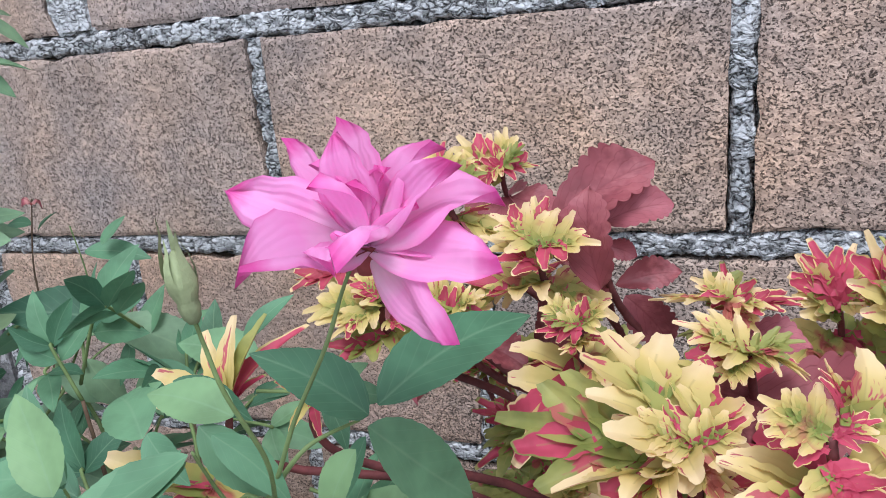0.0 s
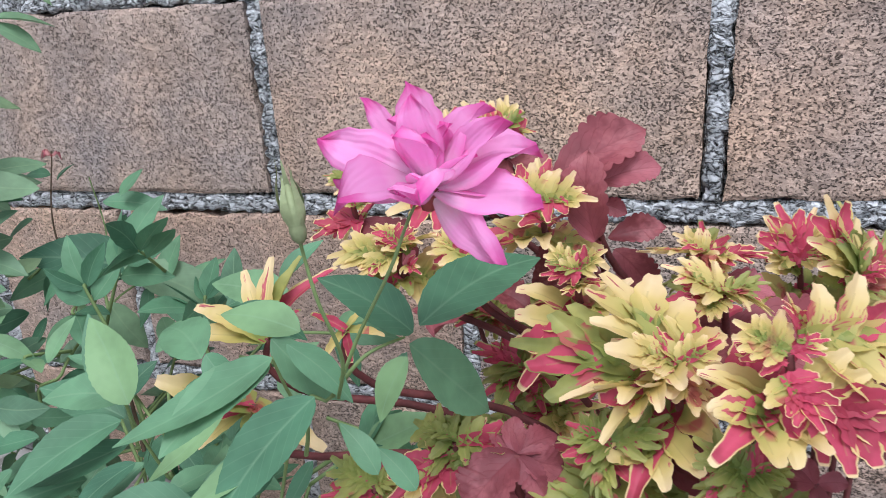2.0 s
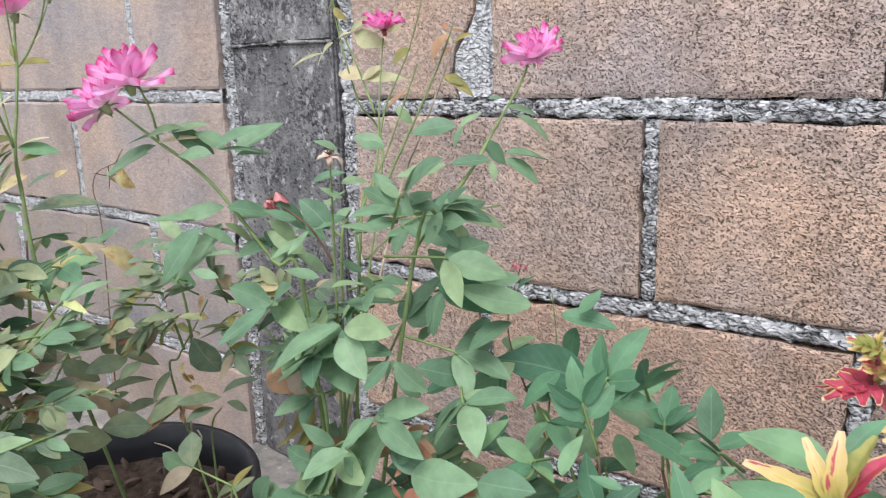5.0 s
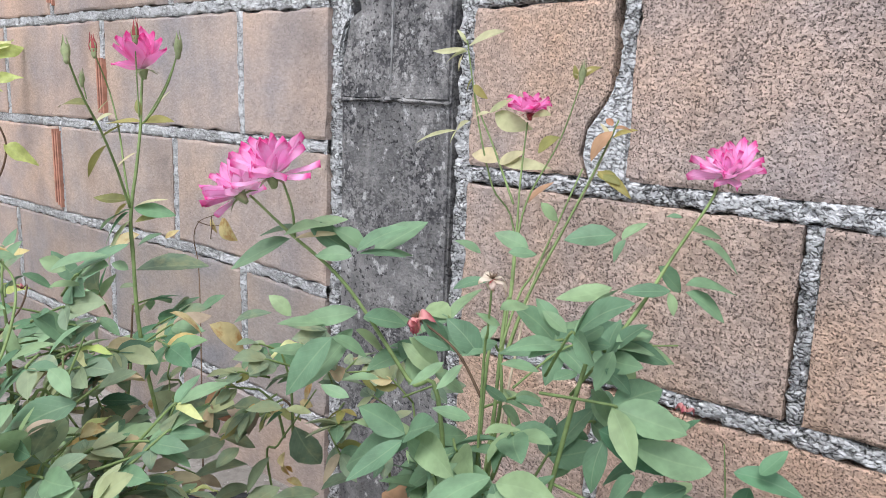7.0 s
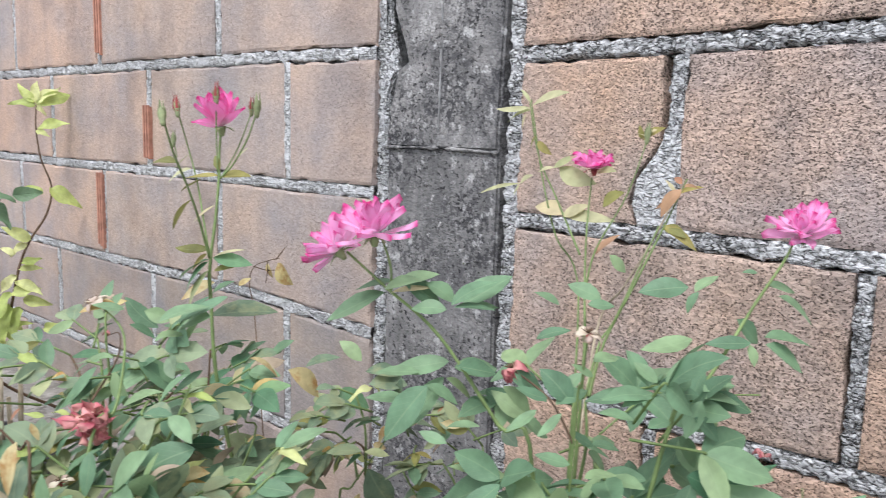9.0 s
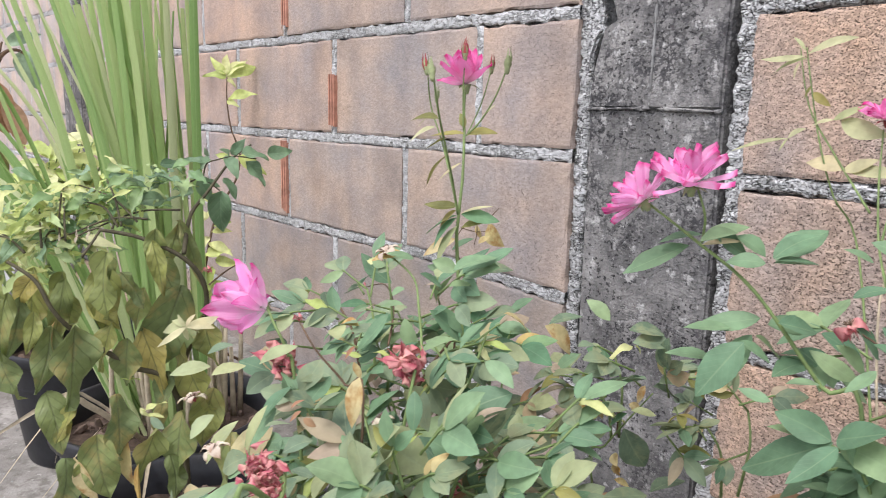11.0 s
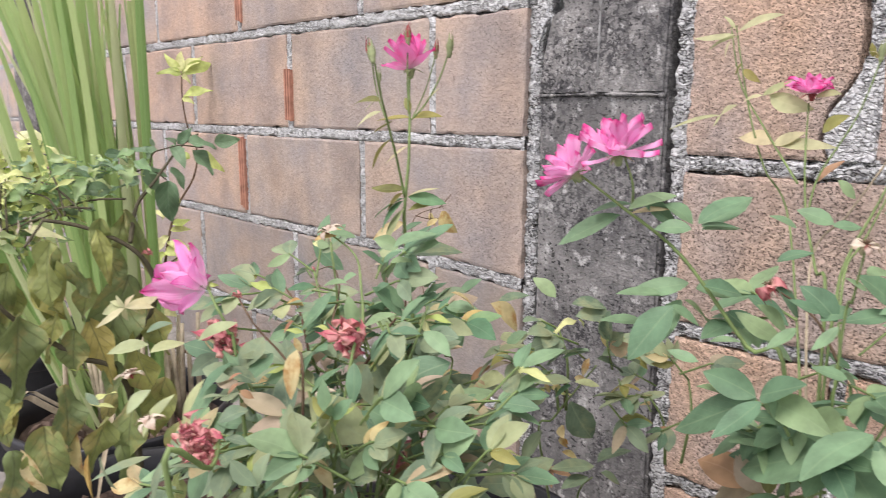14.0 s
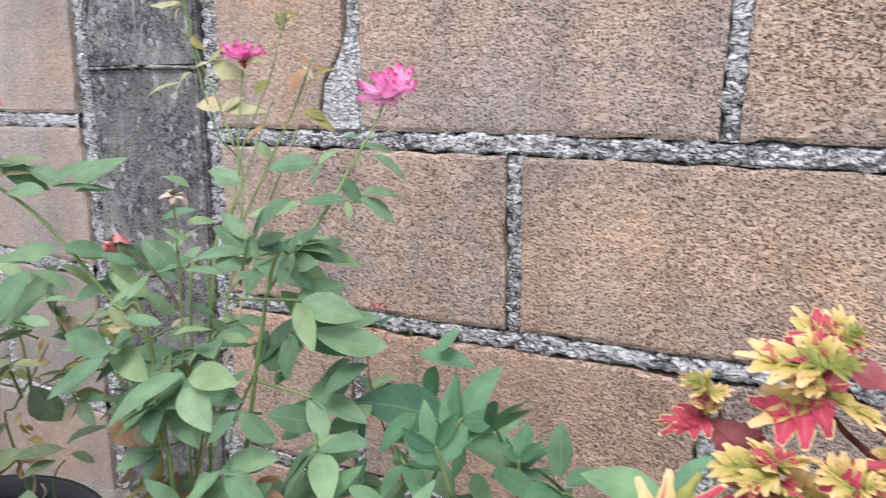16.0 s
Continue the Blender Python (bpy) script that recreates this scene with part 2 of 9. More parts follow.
def coleus_material(name="coleus_leaf", lime=0.18):
    """Cream and lime leaf cut into lobes, some of them wholly red inside a pale margin; how many differs from leaf to leaf."""
    m = Mat(name, 0.5)
    u, v = m.uv()
    lobe = m.math("FLOOR", u)
    along = m.math("FRACT", u)
    side = m.math("ABSOLUTE", m.math("SUBTRACT", v, 0.5))
    rnd = m.random()
    vec = m.node("CombineXYZ")
    m.link(lobe, vec.inputs[0])
    m.link(m.math("MULTIPLY", rnd, 91.0), vec.inputs[1])
    cell = m.node("TexWhiteNoise")
    m.link(vec.outputs[0], cell.inputs["Vector"])
    amount = m.math("MULTIPLY_ADD", m.math("POWER", m.math("FRACT", m.math("MULTIPLY", rnd, 7.31)), 2.2), 0.9, 0.06)
    flame = m.node("CombineXYZ")
    m.link(m.math("MULTIPLY", along, 1.0), flame.inputs[0])
    m.link(m.math("ADD", m.math("MULTIPLY", v, 1.7), m.math("MULTIPLY", lobe, 5.1)), flame.inputs[1])
    m.link(m.math("MULTIPLY", rnd, 57.0), flame.inputs[2])
    streaks = m.ramp(m.noise(1.3, 3, 0.6, flame.outputs[0]), (0.63, 0.0), (0.65, 1.0))
    mask = m.math("MAXIMUM", m.math("LESS_THAN", cell.outputs["Value"], amount), m.math("MULTIPLY", streaks, 0.9))
    rim = m.math("ADD", m.math("MAXIMUM", m.math("MULTIPLY", m.math("MULTIPLY", side, 2.0), m.ramp(along, (0.3, 0.0), (0.62, 1.0))), m.math("MULTIPLY_ADD", along, 4.0, -3.0)), m.math("MULTIPLY", m.noise(160, 2), 0.16))
    mask = m.math("MULTIPLY", mask, m.ramp(rim, (0.84, 1.0), (0.92, 0.0)))
    yel = m.ramp(m.math("ADD", m.math("MULTIPLY", along, 0.55), m.math("MULTIPLY", m.noise(45, 3), 0.55)), (0.26, (0.24, 0.29, 0.07)), (0.44, (0.50, 0.425, 0.13)), (0.62, (0.68, 0.53, 0.20)), (0.82, (0.83, 0.64, 0.37)))
    yel = m.mix(m.math("MULTIPLY", m.math("GREATER_THAN", m.math("FRACT", m.math("MULTIPLY", rnd, 13.7)), 1 - lime), 0.85), yel, m.ramp(m.noise(60, 3), (0.4, (0.14, 0.20, 0.04)), (0.62, (0.33, 0.35, 0.09))))
    reds = m.ramp(m.noise(70, 3), (0.35, (0.36, 0.045, 0.075)), (0.6, (0.60, 0.085, 0.15)))
    c = m.mix(mask, yel, reds)
    fleck = m.ramp(m.noise(55, 2), (0.60, 0.0), (0.64, 0.8))
    c = m.mix(m.math("MULTIPLY", fleck, m.math("LESS_THAN", along, 0.6)), c, (0.46, 0.07, 0.10))
    c = m.mix(m.math("MULTIPLY", m.ramp(side, (0.0, 0.4), (0.05, 0.0)), m.math("LESS_THAN", along, 0.7)), c, (0.40, 0.30, 0.12))
    m.colour(c)
    m.bump(m.math("ADD", m.ramp(side, (0.0, 0.0), (0.3, 1.0)), m.noise(120, 3)), 0.25, 0.0015)
    tr = m.node("BsdfTranslucent")
    m.link(c, tr.inputs[0])
    mx = m.node("MixShader", Fac=0.3)
    m.link(m.b.outputs[0], mx.inputs[1])
    m.link(tr.outputs[0], mx.inputs[2])
    m.link(mx.outputs[0], m.t.nodes["Material Output"].inputs[0])
    return m.m


def petal_material(name, base, body, edge, glow=0.35):
    m = Mat(name, 0.55)
    u, v = m.uv()
    side = m.math("ABSOLUTE", m.math("SUBTRACT", v, 0.5))
    c = m.ramp(m.math("ADD", u, m.math("MULTIPLY", m.math("SUBTRACT", m.noise(120, 3), 0.5), 0.35)), (0.12, base), (0.5, body), (0.82, body), (1.0, edge))
    c = m.mix(m.ramp(side, (0.42, 0.0), (0.5, 0.45)), c, edge)
    vary = m.ramp(m.random(), (0.0, (0.78, 0.66, 0.72)), (0.5, (0.98, 0.95, 0.97)), (1.0, (1.08, 1.12, 1.10)))
    c = m.mix(1.0, c, vary, "MULTIPLY")
    m.colour(c)
    m.bump(m.math("SINE", m.math("MULTIPLY", v, 60.0)), 0.15, 0.001)
    tr = m.node("BsdfTranslucent")
    m.link(c, tr.inputs[0])
    mx = m.node("MixShader", Fac=glow)
    m.link(m.b.outputs[0], mx.inputs[1])
    m.link(tr.outputs[0], mx.inputs[2])
    m.link(mx.outputs[0], m.t.nodes["Material Output"].inputs[0])
    return m.m


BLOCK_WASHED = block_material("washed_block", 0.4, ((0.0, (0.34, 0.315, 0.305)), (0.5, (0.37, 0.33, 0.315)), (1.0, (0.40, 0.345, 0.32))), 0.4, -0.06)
BLOCK_PALE = block_material("pale_block", 0.42, ((0.0, (0.435, 0.385, 0.362)), (0.4, (0.46, 0.392, 0.36)), (0.7, (0.48, 0.385, 0.34)), (1.0, (0.43, 0.385, 0.365))), 0.4, -0.045)
# Distance haze is mixed into this colour: greyer and paler than the near blocks.
BLOCK_FAR_HAZED = block_material("hazed_far_block", 0.3, ((0.0, (0.55, 0.51, 0.50)), (1.0, (0.60, 0.54, 0.52))), 0.2)
MORTAR_SOFT = mortar_material("weathered_mortar", 0.6, 1.08)
BLOCK, MORTAR, PILLAR, GROUND = block_material(grit=0.85, pit=0.0), mortar_material(), pillar_material(), ground_material()
CLAY = plain("clay_tile", (0.46, 0.23, 0.165), 0.9, 0.3, 40)
CEMENT = plain("cement", (0.50, 0.505, 0.515), 0.95, 0.4, 45, 0.9)
BLACK = plain("black_plastic", (0.022, 0.023, 0.027), 0.42, 0.3, 30, 0.1)
SOIL = plain("potting_soil", (0.075, 0.052, 0.04), 0.95, 0.6, 90, 0.9)
CHIP = plain("bark_chip", (0.14, 0.10, 0.08), 0.9, 0.5, 50, 0.6, True)
SLAB = plain("slab_concrete", (0.265, 0.268, 0.265), 0.95, 0.35, 30, 0.9)
ROSE_LEAF = leaf_material("rose_leaf", ((0.0, (0.06, 0.155, 0.088)), (0.4, (0.105, 0.235, 0.128)), (0.8, (0.15, 0.295, 0.16)), (1.0, (0.21, 0.345, 0.16))), (0.24, 0.38, 0.23))
OLD_LEAF = leaf_material("rose_leaf_old", ((0.0, (0.125, 0.19, 0.125)), (0.35, (0.195, 0.27, 0.175)), (0.7, (0.26, 0.33, 0.20)), (0.92, (0.40, 0.44, 0.23)), (0.97, (0.47, 0.40, 0.22)), (1.0, (0.45, 0.33, 0.22))), (0.36, 0.44, 0.26), 0.25, 0.55, ((0.29, 0.325, 0.185), 30))
YELLOW_LEAF = leaf_material("yellow_leaf", ((0.0, (0.56, 0.48, 0.22)), (0.5, (0.62, 0.53, 0.30)), (0.85, (0.55, 0.42, 0.16)), (1.0, (0.52, 0.30, 0.07))), (0.6, 0.5, 0.25), 0.3, 0.6, ((0.40, 0.20, 0.06), 40))
RUSTY_LEAF = leaf_material("rusty_leaf", ((0.0, (0.38, 0.21, 0.11)), (0.5, (0.42, 0.28, 0.17)), (1.0, (0.36, 0.17, 0.10))), (0.5, 0.3, 0.2), 0.25, 0.6)
YOUNG_LEAF = leaf_material("young_leaf", ((0.0, (0.40, 0.50, 0.15)), (0.5, (0.55, 0.62, 0.22)), (1.0, (0.72, 0.73, 0.38))), (0.55, 0.6, 0.3), 0.35)
# Yellower rose leaf than ROSE_LEAF, its colour also lightened for overexposed haze.
HAZED_LEAF = leaf_material("hazed_rose_leaf", ((0.0, (0.105, 0.20, 0.12)), (0.4, (0.16, 0.28, 0.162)), (0.8, (0.22, 0.345, 0.195)), (1.0, (0.29, 0.40, 0.205))), (0.30, 0.42, 0.24))
OLIVE_LEAF = leaf_material("olive_young_leaf", ((0.0, (0.17, 0.17, 0.055)), (0.5, (0.27, 0.28, 0.09)), (1.0, (0.36, 0.30, 0.10))), (0.34, 0.36, 0.16), 0.3)
CORAL_LEAF = leaf_material("coral_young_leaf", ((0.0, (0.46, 0.19, 0.13)), (0.5, (0.58, 0.28, 0.20)), (1.0, (0.62, 0.38, 0.24))), (0.6, 0.35, 0.25), 0.35)
BLUSH_LEAF = leaf_material("blushed_leaf", ((0.0, (0.42, 0.36, 0.25)), (0.5, (0.47, 0.37, 0.29)), (1.0, (0.36, 0.33, 0.20))), (0.5, 0.4, 0.3), 0.3, 0.6)
SPRIG_LEAF = leaf_material("chilli_sprig_leaf", ((0.0, (0.11, 0.19, 0.105)), (0.5, (0.19, 0.30, 0.17)), (1.0, (0.31, 0.43, 0.28))), (0.25, 0.36, 0.22), 0.25, 0.38, None, 6.0, 0.3, 0.6)
PALE_LEAF = leaf_material("pale_lime_leaf", ((0.0, (0.44, 0.53, 0.20)), (0.5, (0.60, 0.66, 0.30)), (1.0, (0.76, 0.76, 0.46))), (0.62, 0.66, 0.4), 0.4)
SHOOT_LEAF = leaf_material("pale_shoot_leaf", ((0.0, (0.42, 0.46, 0.24)), (0.6, (0.55, 0.55, 0.33)), (1.0, (0.60, 0.52, 0.32))), (0.5, 0.5, 0.3), 0.35)
CHILLI_LEAF = leaf_material("chilli_leaf", ((0.0, (0.175, 0.23, 0.10)), (0.4, (0.25, 0.305, 0.115)), (0.8, (0.335, 0.36, 0.115)), (1.0, (0.49, 0.41, 0.13))), (0.12, 0.14, 0.07), 0.35, 0.42, ((0.36, 0.31, 0.12), 24), 6.0, 0.35, 0.8, False, 0.65)
CHILLI_TOP = leaf_material("chilli_top_leaf", ((0.0, (0.13, 0.24, 0.11)), (0.4, (0.25, 0.38, 0.17)), (1.0, (0.45, 0.54, 0.26))), (0.35, 0.45, 0.24), 0.3, 0.35)
GRASS = leaf_material("grass_blade", ((0.0, (0.22, 0.37, 0.12)), (0.35, (0.37, 0.52, 0.20)), (0.75, (0.52, 0.63, 0.29)), (1.0, (0.68, 0.70, 0.46))), (0.5, 0.58, 0.3), 0.4, 0.45, None, 0.0, 0.0, 0.2, True)
DARK_LEAF = leaf_material("dark_leaf", ((0.0, (0.05, 0.11, 0.06)), (0.5, (0.10, 0.17, 0.08)), (0.8, (0.25, 0.16, 0.06)), (1.0, (0.30, 0.15, 0.05))), (0.2, 0.25, 0.15), 0.25)
# The second is for low leaves: greener, with their shade darkened into the colour.
COLEUS, COLEUS_GREEN_SHADED = coleus_material(), coleus_material("green_shaded_coleus_leaf", 0.8)
COLEUS_RED = leaf_material("coleus_red_leaf", ((0.0, (0.15, 0.035, 0.04)), (0.5, (0.29, 0.075, 0.09)), (1.0, (0.48, 0.16, 0.19))), (0.16, 0.02, 0.03), 0.2, 0.5, ((0.38, 0.12, 0.13), 45), 7.0, 0.3, 0.2)
CALYX = plain("calyx", (0.25, 0.29, 0.15), 0.6, 0.3, 100, 0.2)
CALYX_RED = plain("calyx_red", (0.30, 0.06, 0.06), 0.6, 0.3, 100, 0.2)
CANE = plain("green_cane", (0.17, 0.24, 0.09), 0.6, 0.3, 50, 0.3)
TWIG = plain("brown_twig", (0.13, 0.085, 0.055), 0.85, 0.4, 60, 0.5)
PALE_TWIG = plain("dry_twig", (0.42, 0.36, 0.26), 0.85, 0.3, 60, 0.4)
CHILLI_STEM = plain("chilli_stem", (0.085, 0.075, 0.045), 0.7, 0.4, 60, 0.4)
COLEUS_STEM = plain("coleus_stem", (0.14, 0.04, 0.04), 0.7, 0.4, 60, 0.4)
PETAL = petal_material("rose_petal", (0.99, 0.93, 0.97), (0.99, 0.55, 0.84), (0.88, 0.10, 0.42), 0.45)
PETAL_DEEP = petal_material("deep_pink_petal", (0.97, 0.70, 0.86), (0.93, 0.33, 0.66), (0.78, 0.05, 0.30), 0.45)
PETAL_SOFT = petal_material("soft_pink_petal", (0.99, 0.78, 0.92), (0.97, 0.42, 0.77), (0.85, 0.13, 0.48), 0.45)
PETAL_DRY = petal_material("withered_petal", (0.66, 0.42, 0.34), (0.66, 0.30, 0.29), (0.50, 0.11, 0.15), 0.25)
PETAL_PALE = petal_material("bleached_petal", (0.62, 0.54, 0.40), (0.66, 0.60, 0.48), (0.45, 0.33, 0.22), 0.25)
PETAL_RED = petal_material("red_petal", (0.55, 0.05, 0.05), (0.60, 0.03, 0.03), (0.5, 0.02, 0.02), 0.2)


# ---- mesh helpers ----
def mesh_of(name, bm, material, smooth=True):
    me = bpy.data.meshes.new(name)
    bm.normal_update()
    bm.to_mesh(me)
    bm.free()
    me.materials.append(material)
    if smooth:
        me.polygons.foreach_set("use_smooth", [True] * len(me.polygons))
    return me


def base_of(name, at, label, category, group="", kind=""):
    ob = new(name)
    ob.empty_display_size = 0.02
    ob.location = at
    return tagged(ob, label, category, group, kind)


def under(parent, name, me, m=None, label=""):
    """A part on shared mesh data; m is its pose in the world."""
    ob = new(name, me)
    ob.parent = parent
    chain, p = Matrix.Identity(4), parent
    while p is not None:
        chain = p.matrix_basis @ chain
        p = p.parent
    ob.matrix_basis = chain.inverted() @ (m if m is not None else Matrix.Identity(4))
    return tagged(ob, label)


def part(name, bm, material, parent, label="", smooth=True):
    return under(parent, name, mesh_of(name, bm, material, smooth), None, label)


def smooth_line(pts, steps=6):
    """Points on a soft line through the given ones."""
    p = [Vector(q) for q in pts]
    if len(p) == 2:
        return [p[0].lerp(p[1], k / steps) for k in range(steps + 1)]
    out = []
    for k in range(len(p) - 1):
        a, b, c, d = p[max(k - 1, 0)], p[k], p[k + 1], p[min(k + 2, len(p) - 1)]
        for j in range(steps):
            t = j / steps
            out.append(0.5 * ((2 * b) + (c - a) * t + (2 * a - 5 * b + 4 * c - d) * t * t + (3 * b - a - 3 * c + d) * t ** 3))
    out.append(p[-1])
    return out


def tube(bm, pts, r0, r1, sides=6, steps=6, knots=0.0):
    line = smooth_line(pts, steps)
    rings, n = [], len(line)
    side = Vector((1, 0.3, 0)).normalized()
    for k, q in enumerate(line):
        d = (line[min(k + 1, n - 1)] - line[max(k - 1, 0)]).normalized()
        side = (side - d * side.dot(d)).normalized()
        up = d.cross(side)
        r = r0 + (r1 - r0) * k / (n - 1)
        r *= 1 + knots * noise.noise(q * 90)
        rings.append([bm.verts.new(q + r * (math.cos(6.2832 * j / sides) * side + math.sin(6.2832 * j / sides) * up)) for j in range(sides)])
    for a, b in zip(rings, rings[1:]):
        for j in range(sides):
            bm.faces.new((a[j], a[(j + 1) % sides], b[(j + 1) % sides], b[j]))
    bm.faces.new(list(reversed(rings[0])))
    bm.faces.new(rings[-1])
    return line


def sheet(bm, rows, uvs):
    """A strip of quads from rows of points with their uv."""
    layer = bm.loops.layers.uv.verify()
    made = [[bm.verts.new(p) for p in r] for r in rows]
    for i in range(len(rows) - 1):
        for j in range(len(rows[0]) - 1):
            f = bm.faces.new((made[i][j], made[i + 1][j], made[i + 1][j + 1], made[i][j + 1]))
            for loop, (a, b) in zip(f.loops, ((i, j), (i + 1, j), (i + 1, j + 1), (i, j + 1))):
                loop[layer].uv = uvs[a][b]


def leaf_mesh(name, material, width=0.24, fold=0.25, droop=0.25, teeth=0.0, lobes=0, depth=0.0, wavy=0.0, n=6, peak=0.45, seed=0, crinkle=0.0):
    """A leaf one unit long along +x, its face to +z."""
    rnd = random.Random(seed)
    bm = bmesh.new()
    rows, uvs = [], []
    bend = rnd.uniform(-0.06, 0.06)
    tw = rnd.uniform(-0.25, 0.25)
    for i in range(n + 1):
        u = i / n
        w = width * math.sin(math.pi * min(1, u ** (math.log(0.5) / math.log(peak)))) ** 0.85
        w = max(w, 0.006 if i in (0, n) else 0.02)
        if lobes:
            w *= 1 - depth * (1 - abs(math.sin(math.pi * lobes * u)) ** 0.7) * (0.35 + 0.65 * min(1, 2.2 * u))
        if teeth and i % 2:
            w *= 1 - teeth
        row, uv = [], []
        for v in (-1, -0.5, 0, 0.5, 1):
            y = w * v
            fwd = 0.45 * width * abs(v) * (1 if lobes else 0) * math.sin(math.pi * u)
            z = fold * abs(y) * (1 - 0.4 * u) - droop * u * u * 0.5 + wavy * width * v * v * math.sin(9 * u + 2 * v + seed) * 0.5
            z += tw * y * u + crinkle * abs(math.sin(19 * (u - 0.3 * abs(v)) + seed)) * min(1, 2 * abs(v)) * math.sin(math.pi * u)
            row.append((u * (1 - 0.1 * droop * u) + fwd, y + bend * math.sin(math.pi * u), z))
            uv.append((u, 0.5 + 0.5 * v * min(1, 0.25 + 0.75 * w / max(width, 1e-6)) if not lobes else 0.5 + 0.5 * v))
        rows.append(row)
        uvs.append(uv)
    sheet(bm, rows, uvs)
    return mesh_of(name, bm, material)


def leaf_kinds(name, material, count=6, **kw):
    out = []
    for k in range(count):
        rnd = random.Random(100 + k)
        q = dict(kw)
        for key, spread in (("width", 0.18), ("fold", 0.6), ("droop", 0.9)):
            q[key] = q.get(key, 0.24) * rnd.uniform(1 - spread, 1 + spread)
        out.append(leaf_mesh(name, material, seed=k, **q))
    return out


RNG = random.Random(7)


def put_leaf(parent, kinds, base, tip, up=(0, -0.6, 0.8), wide=1.0, name="leaf", roll=None):
    """One leaf from base to tip, its face towards up."""
    base, tip = Vector(base), Vector(tip)
    x = tip - base
    size = x.length
    x.normalize()
    u = Vector(up)
    z = u - x * u.dot(x)
    if z.length < 0.05:
        z = Vector((0.2, -0.9, 0.3)) - x * Vector((0.2, -0.9, 0.3)).dot(x)
    z.normalize()
    if roll is None:
        roll = RNG.uniform(-0.35, 0.35)
    z = (Matrix.Rotation(roll, 3, x) @ z).normalized()
    y = z.cross(x)
    m = Matrix((x, y, z)).transposed().to_4x4()
    m = Matrix.Translation(base) @ m @ Matrix.Diagonal((size, size * wide, size, 1))
    return under(parent, name, kinds[RNG.randrange(len(kinds))] if isinstance(kinds, list) else kinds, m)


def spray(parent, kinds, base, tip, n=5, size=0.04, up=(0, -0.6, 0.8), stalk=CANE, spread=0.9, wide=1.0):
    """A compound rose leaf: a thin stalk with pairs of leaflets and one at its end."""
    base, tip = Vector(base), Vector(tip)
    d = tip - base
    length = d.length
    x = d.normalized()
    u = Vector(up)
    z = (u - x * u.dot(x)).normalized()
    y = z.cross(x)
    mid = base.lerp(tip, 0.5) + z * length * 0.06
    bm = bmesh.new()
    end = base + d * max(0.35, 1 - size / length)
    tube(bm, [base, mid.lerp(base + d * 0.5, 0.5), end], 0.0011, 0.0007, 5, 4)
    part("leaf_stalk", bm, stalk, parent)
    put_leaf(parent, kinds, end, end + x * size * 1.05 + z * RNG.uniform(-0.2, 0.1) * size, z, wide)
    pairs = (n - 1) // 2
    for k in range(pairs):
        at = base.lerp(end, 0.97 - 0.5 * k / max(1, pairs))
        for s in (-1, 1):
            a = spread + RNG.uniform(-0.2, 0.2)
            way = x * math.cos(a) + y * s * math.sin(a) + z * RNG.uniform(-0.25, 0.15)
            put_leaf(parent, kinds, at, at + way.normalized() * size * RNG.uniform(0.78, 0.98), z, wide)


ROSE = leaf_kinds("leaf", ROSE_LEAF, 6, width=0.215, fold=0.28, droop=0.28, teeth=0.05, n=9)
ROSE_BIG = leaf_kinds("leaf", ROSE_LEAF, 5, peak=0.4, width=0.21, fold=0.22, droop=0.25, teeth=0.035, n=25)
HAZED = leaf_kinds("leaf", HAZED_LEAF, 6, peak=0.47, width=0.235, fold=0.28, droop=0.28, teeth=0.05, n=9)
HAZED_BIG = leaf_kinds("leaf", HAZED_LEAF, 5, width=0.225, fold=0.22, droop=0.25, teeth=0.035, n=25)
OLD = leaf_kinds("leaf", OLD_LEAF, 6, peak=0.5, width=0.26, fold=0.3, droop=0.3, teeth=0.05, n=9)
YELLOW = leaf_kinds("leaf", YELLOW_LEAF, 4, width=0.25, fold=0.4, droop=0.4, n=7)
RUSTY = leaf_kinds("leaf", RUSTY_LEAF, 4, width=0.22, fold=0.4, droop=0.4, n=7)
YOUNG = leaf_kinds("leaf", YOUNG_LEAF, 5, width=0.15, fold=0.4, droop=0.5, wavy=0.9, n=9, peak=0.36)
OLIVE = leaf_kinds("leaf", OLIVE_LEAF, 4, width=0.2, fold=0.4, droop=0.35, n=8)
SHOOT = leaf_kinds("leaf", SHOOT_LEAF, 4, width=0.105, fold=0.35, droop=0.3, n=7)
CORAL = leaf_kinds("leaf", CORAL_LEAF, 4, width=0.17, fold=0.4, droop=0.3, n=8)
BLUSH = leaf_kinds("leaf", BLUSH_LEAF, 4, width=0.23, fold=0.35, droop=0.35, n=8)
SPRIG = leaf_kinds("leaf", SPRIG_LEAF, 5, width=0.235, fold=0.35, droop=0.4, wavy=0.5, n=14, peak=0.36, crinkle=0.015)
LIME = leaf_kinds("leaf", PALE_LEAF, 5, width=0.15, fold=0.3, droop=0.45, wavy=0.4, n=9, peak=0.4)
CHILLI = leaf_kinds("leaf", CHILLI_LEAF, 6, width=0.265, fold=0.22, droop=0.35, wavy=0.8, n=36, peak=0.38, crinkle=0.02)
CHILLI_SMALL = leaf_kinds("leaf", CHILLI_TOP, 5, width=0.19, fold=0.4, droop=0.5, wavy=0.9, n=9, peak=0.36)
DARK = leaf_kinds("leaf", DARK_LEAF, 4, width=0.22, fold=0.3, droop=0.5, n=7)


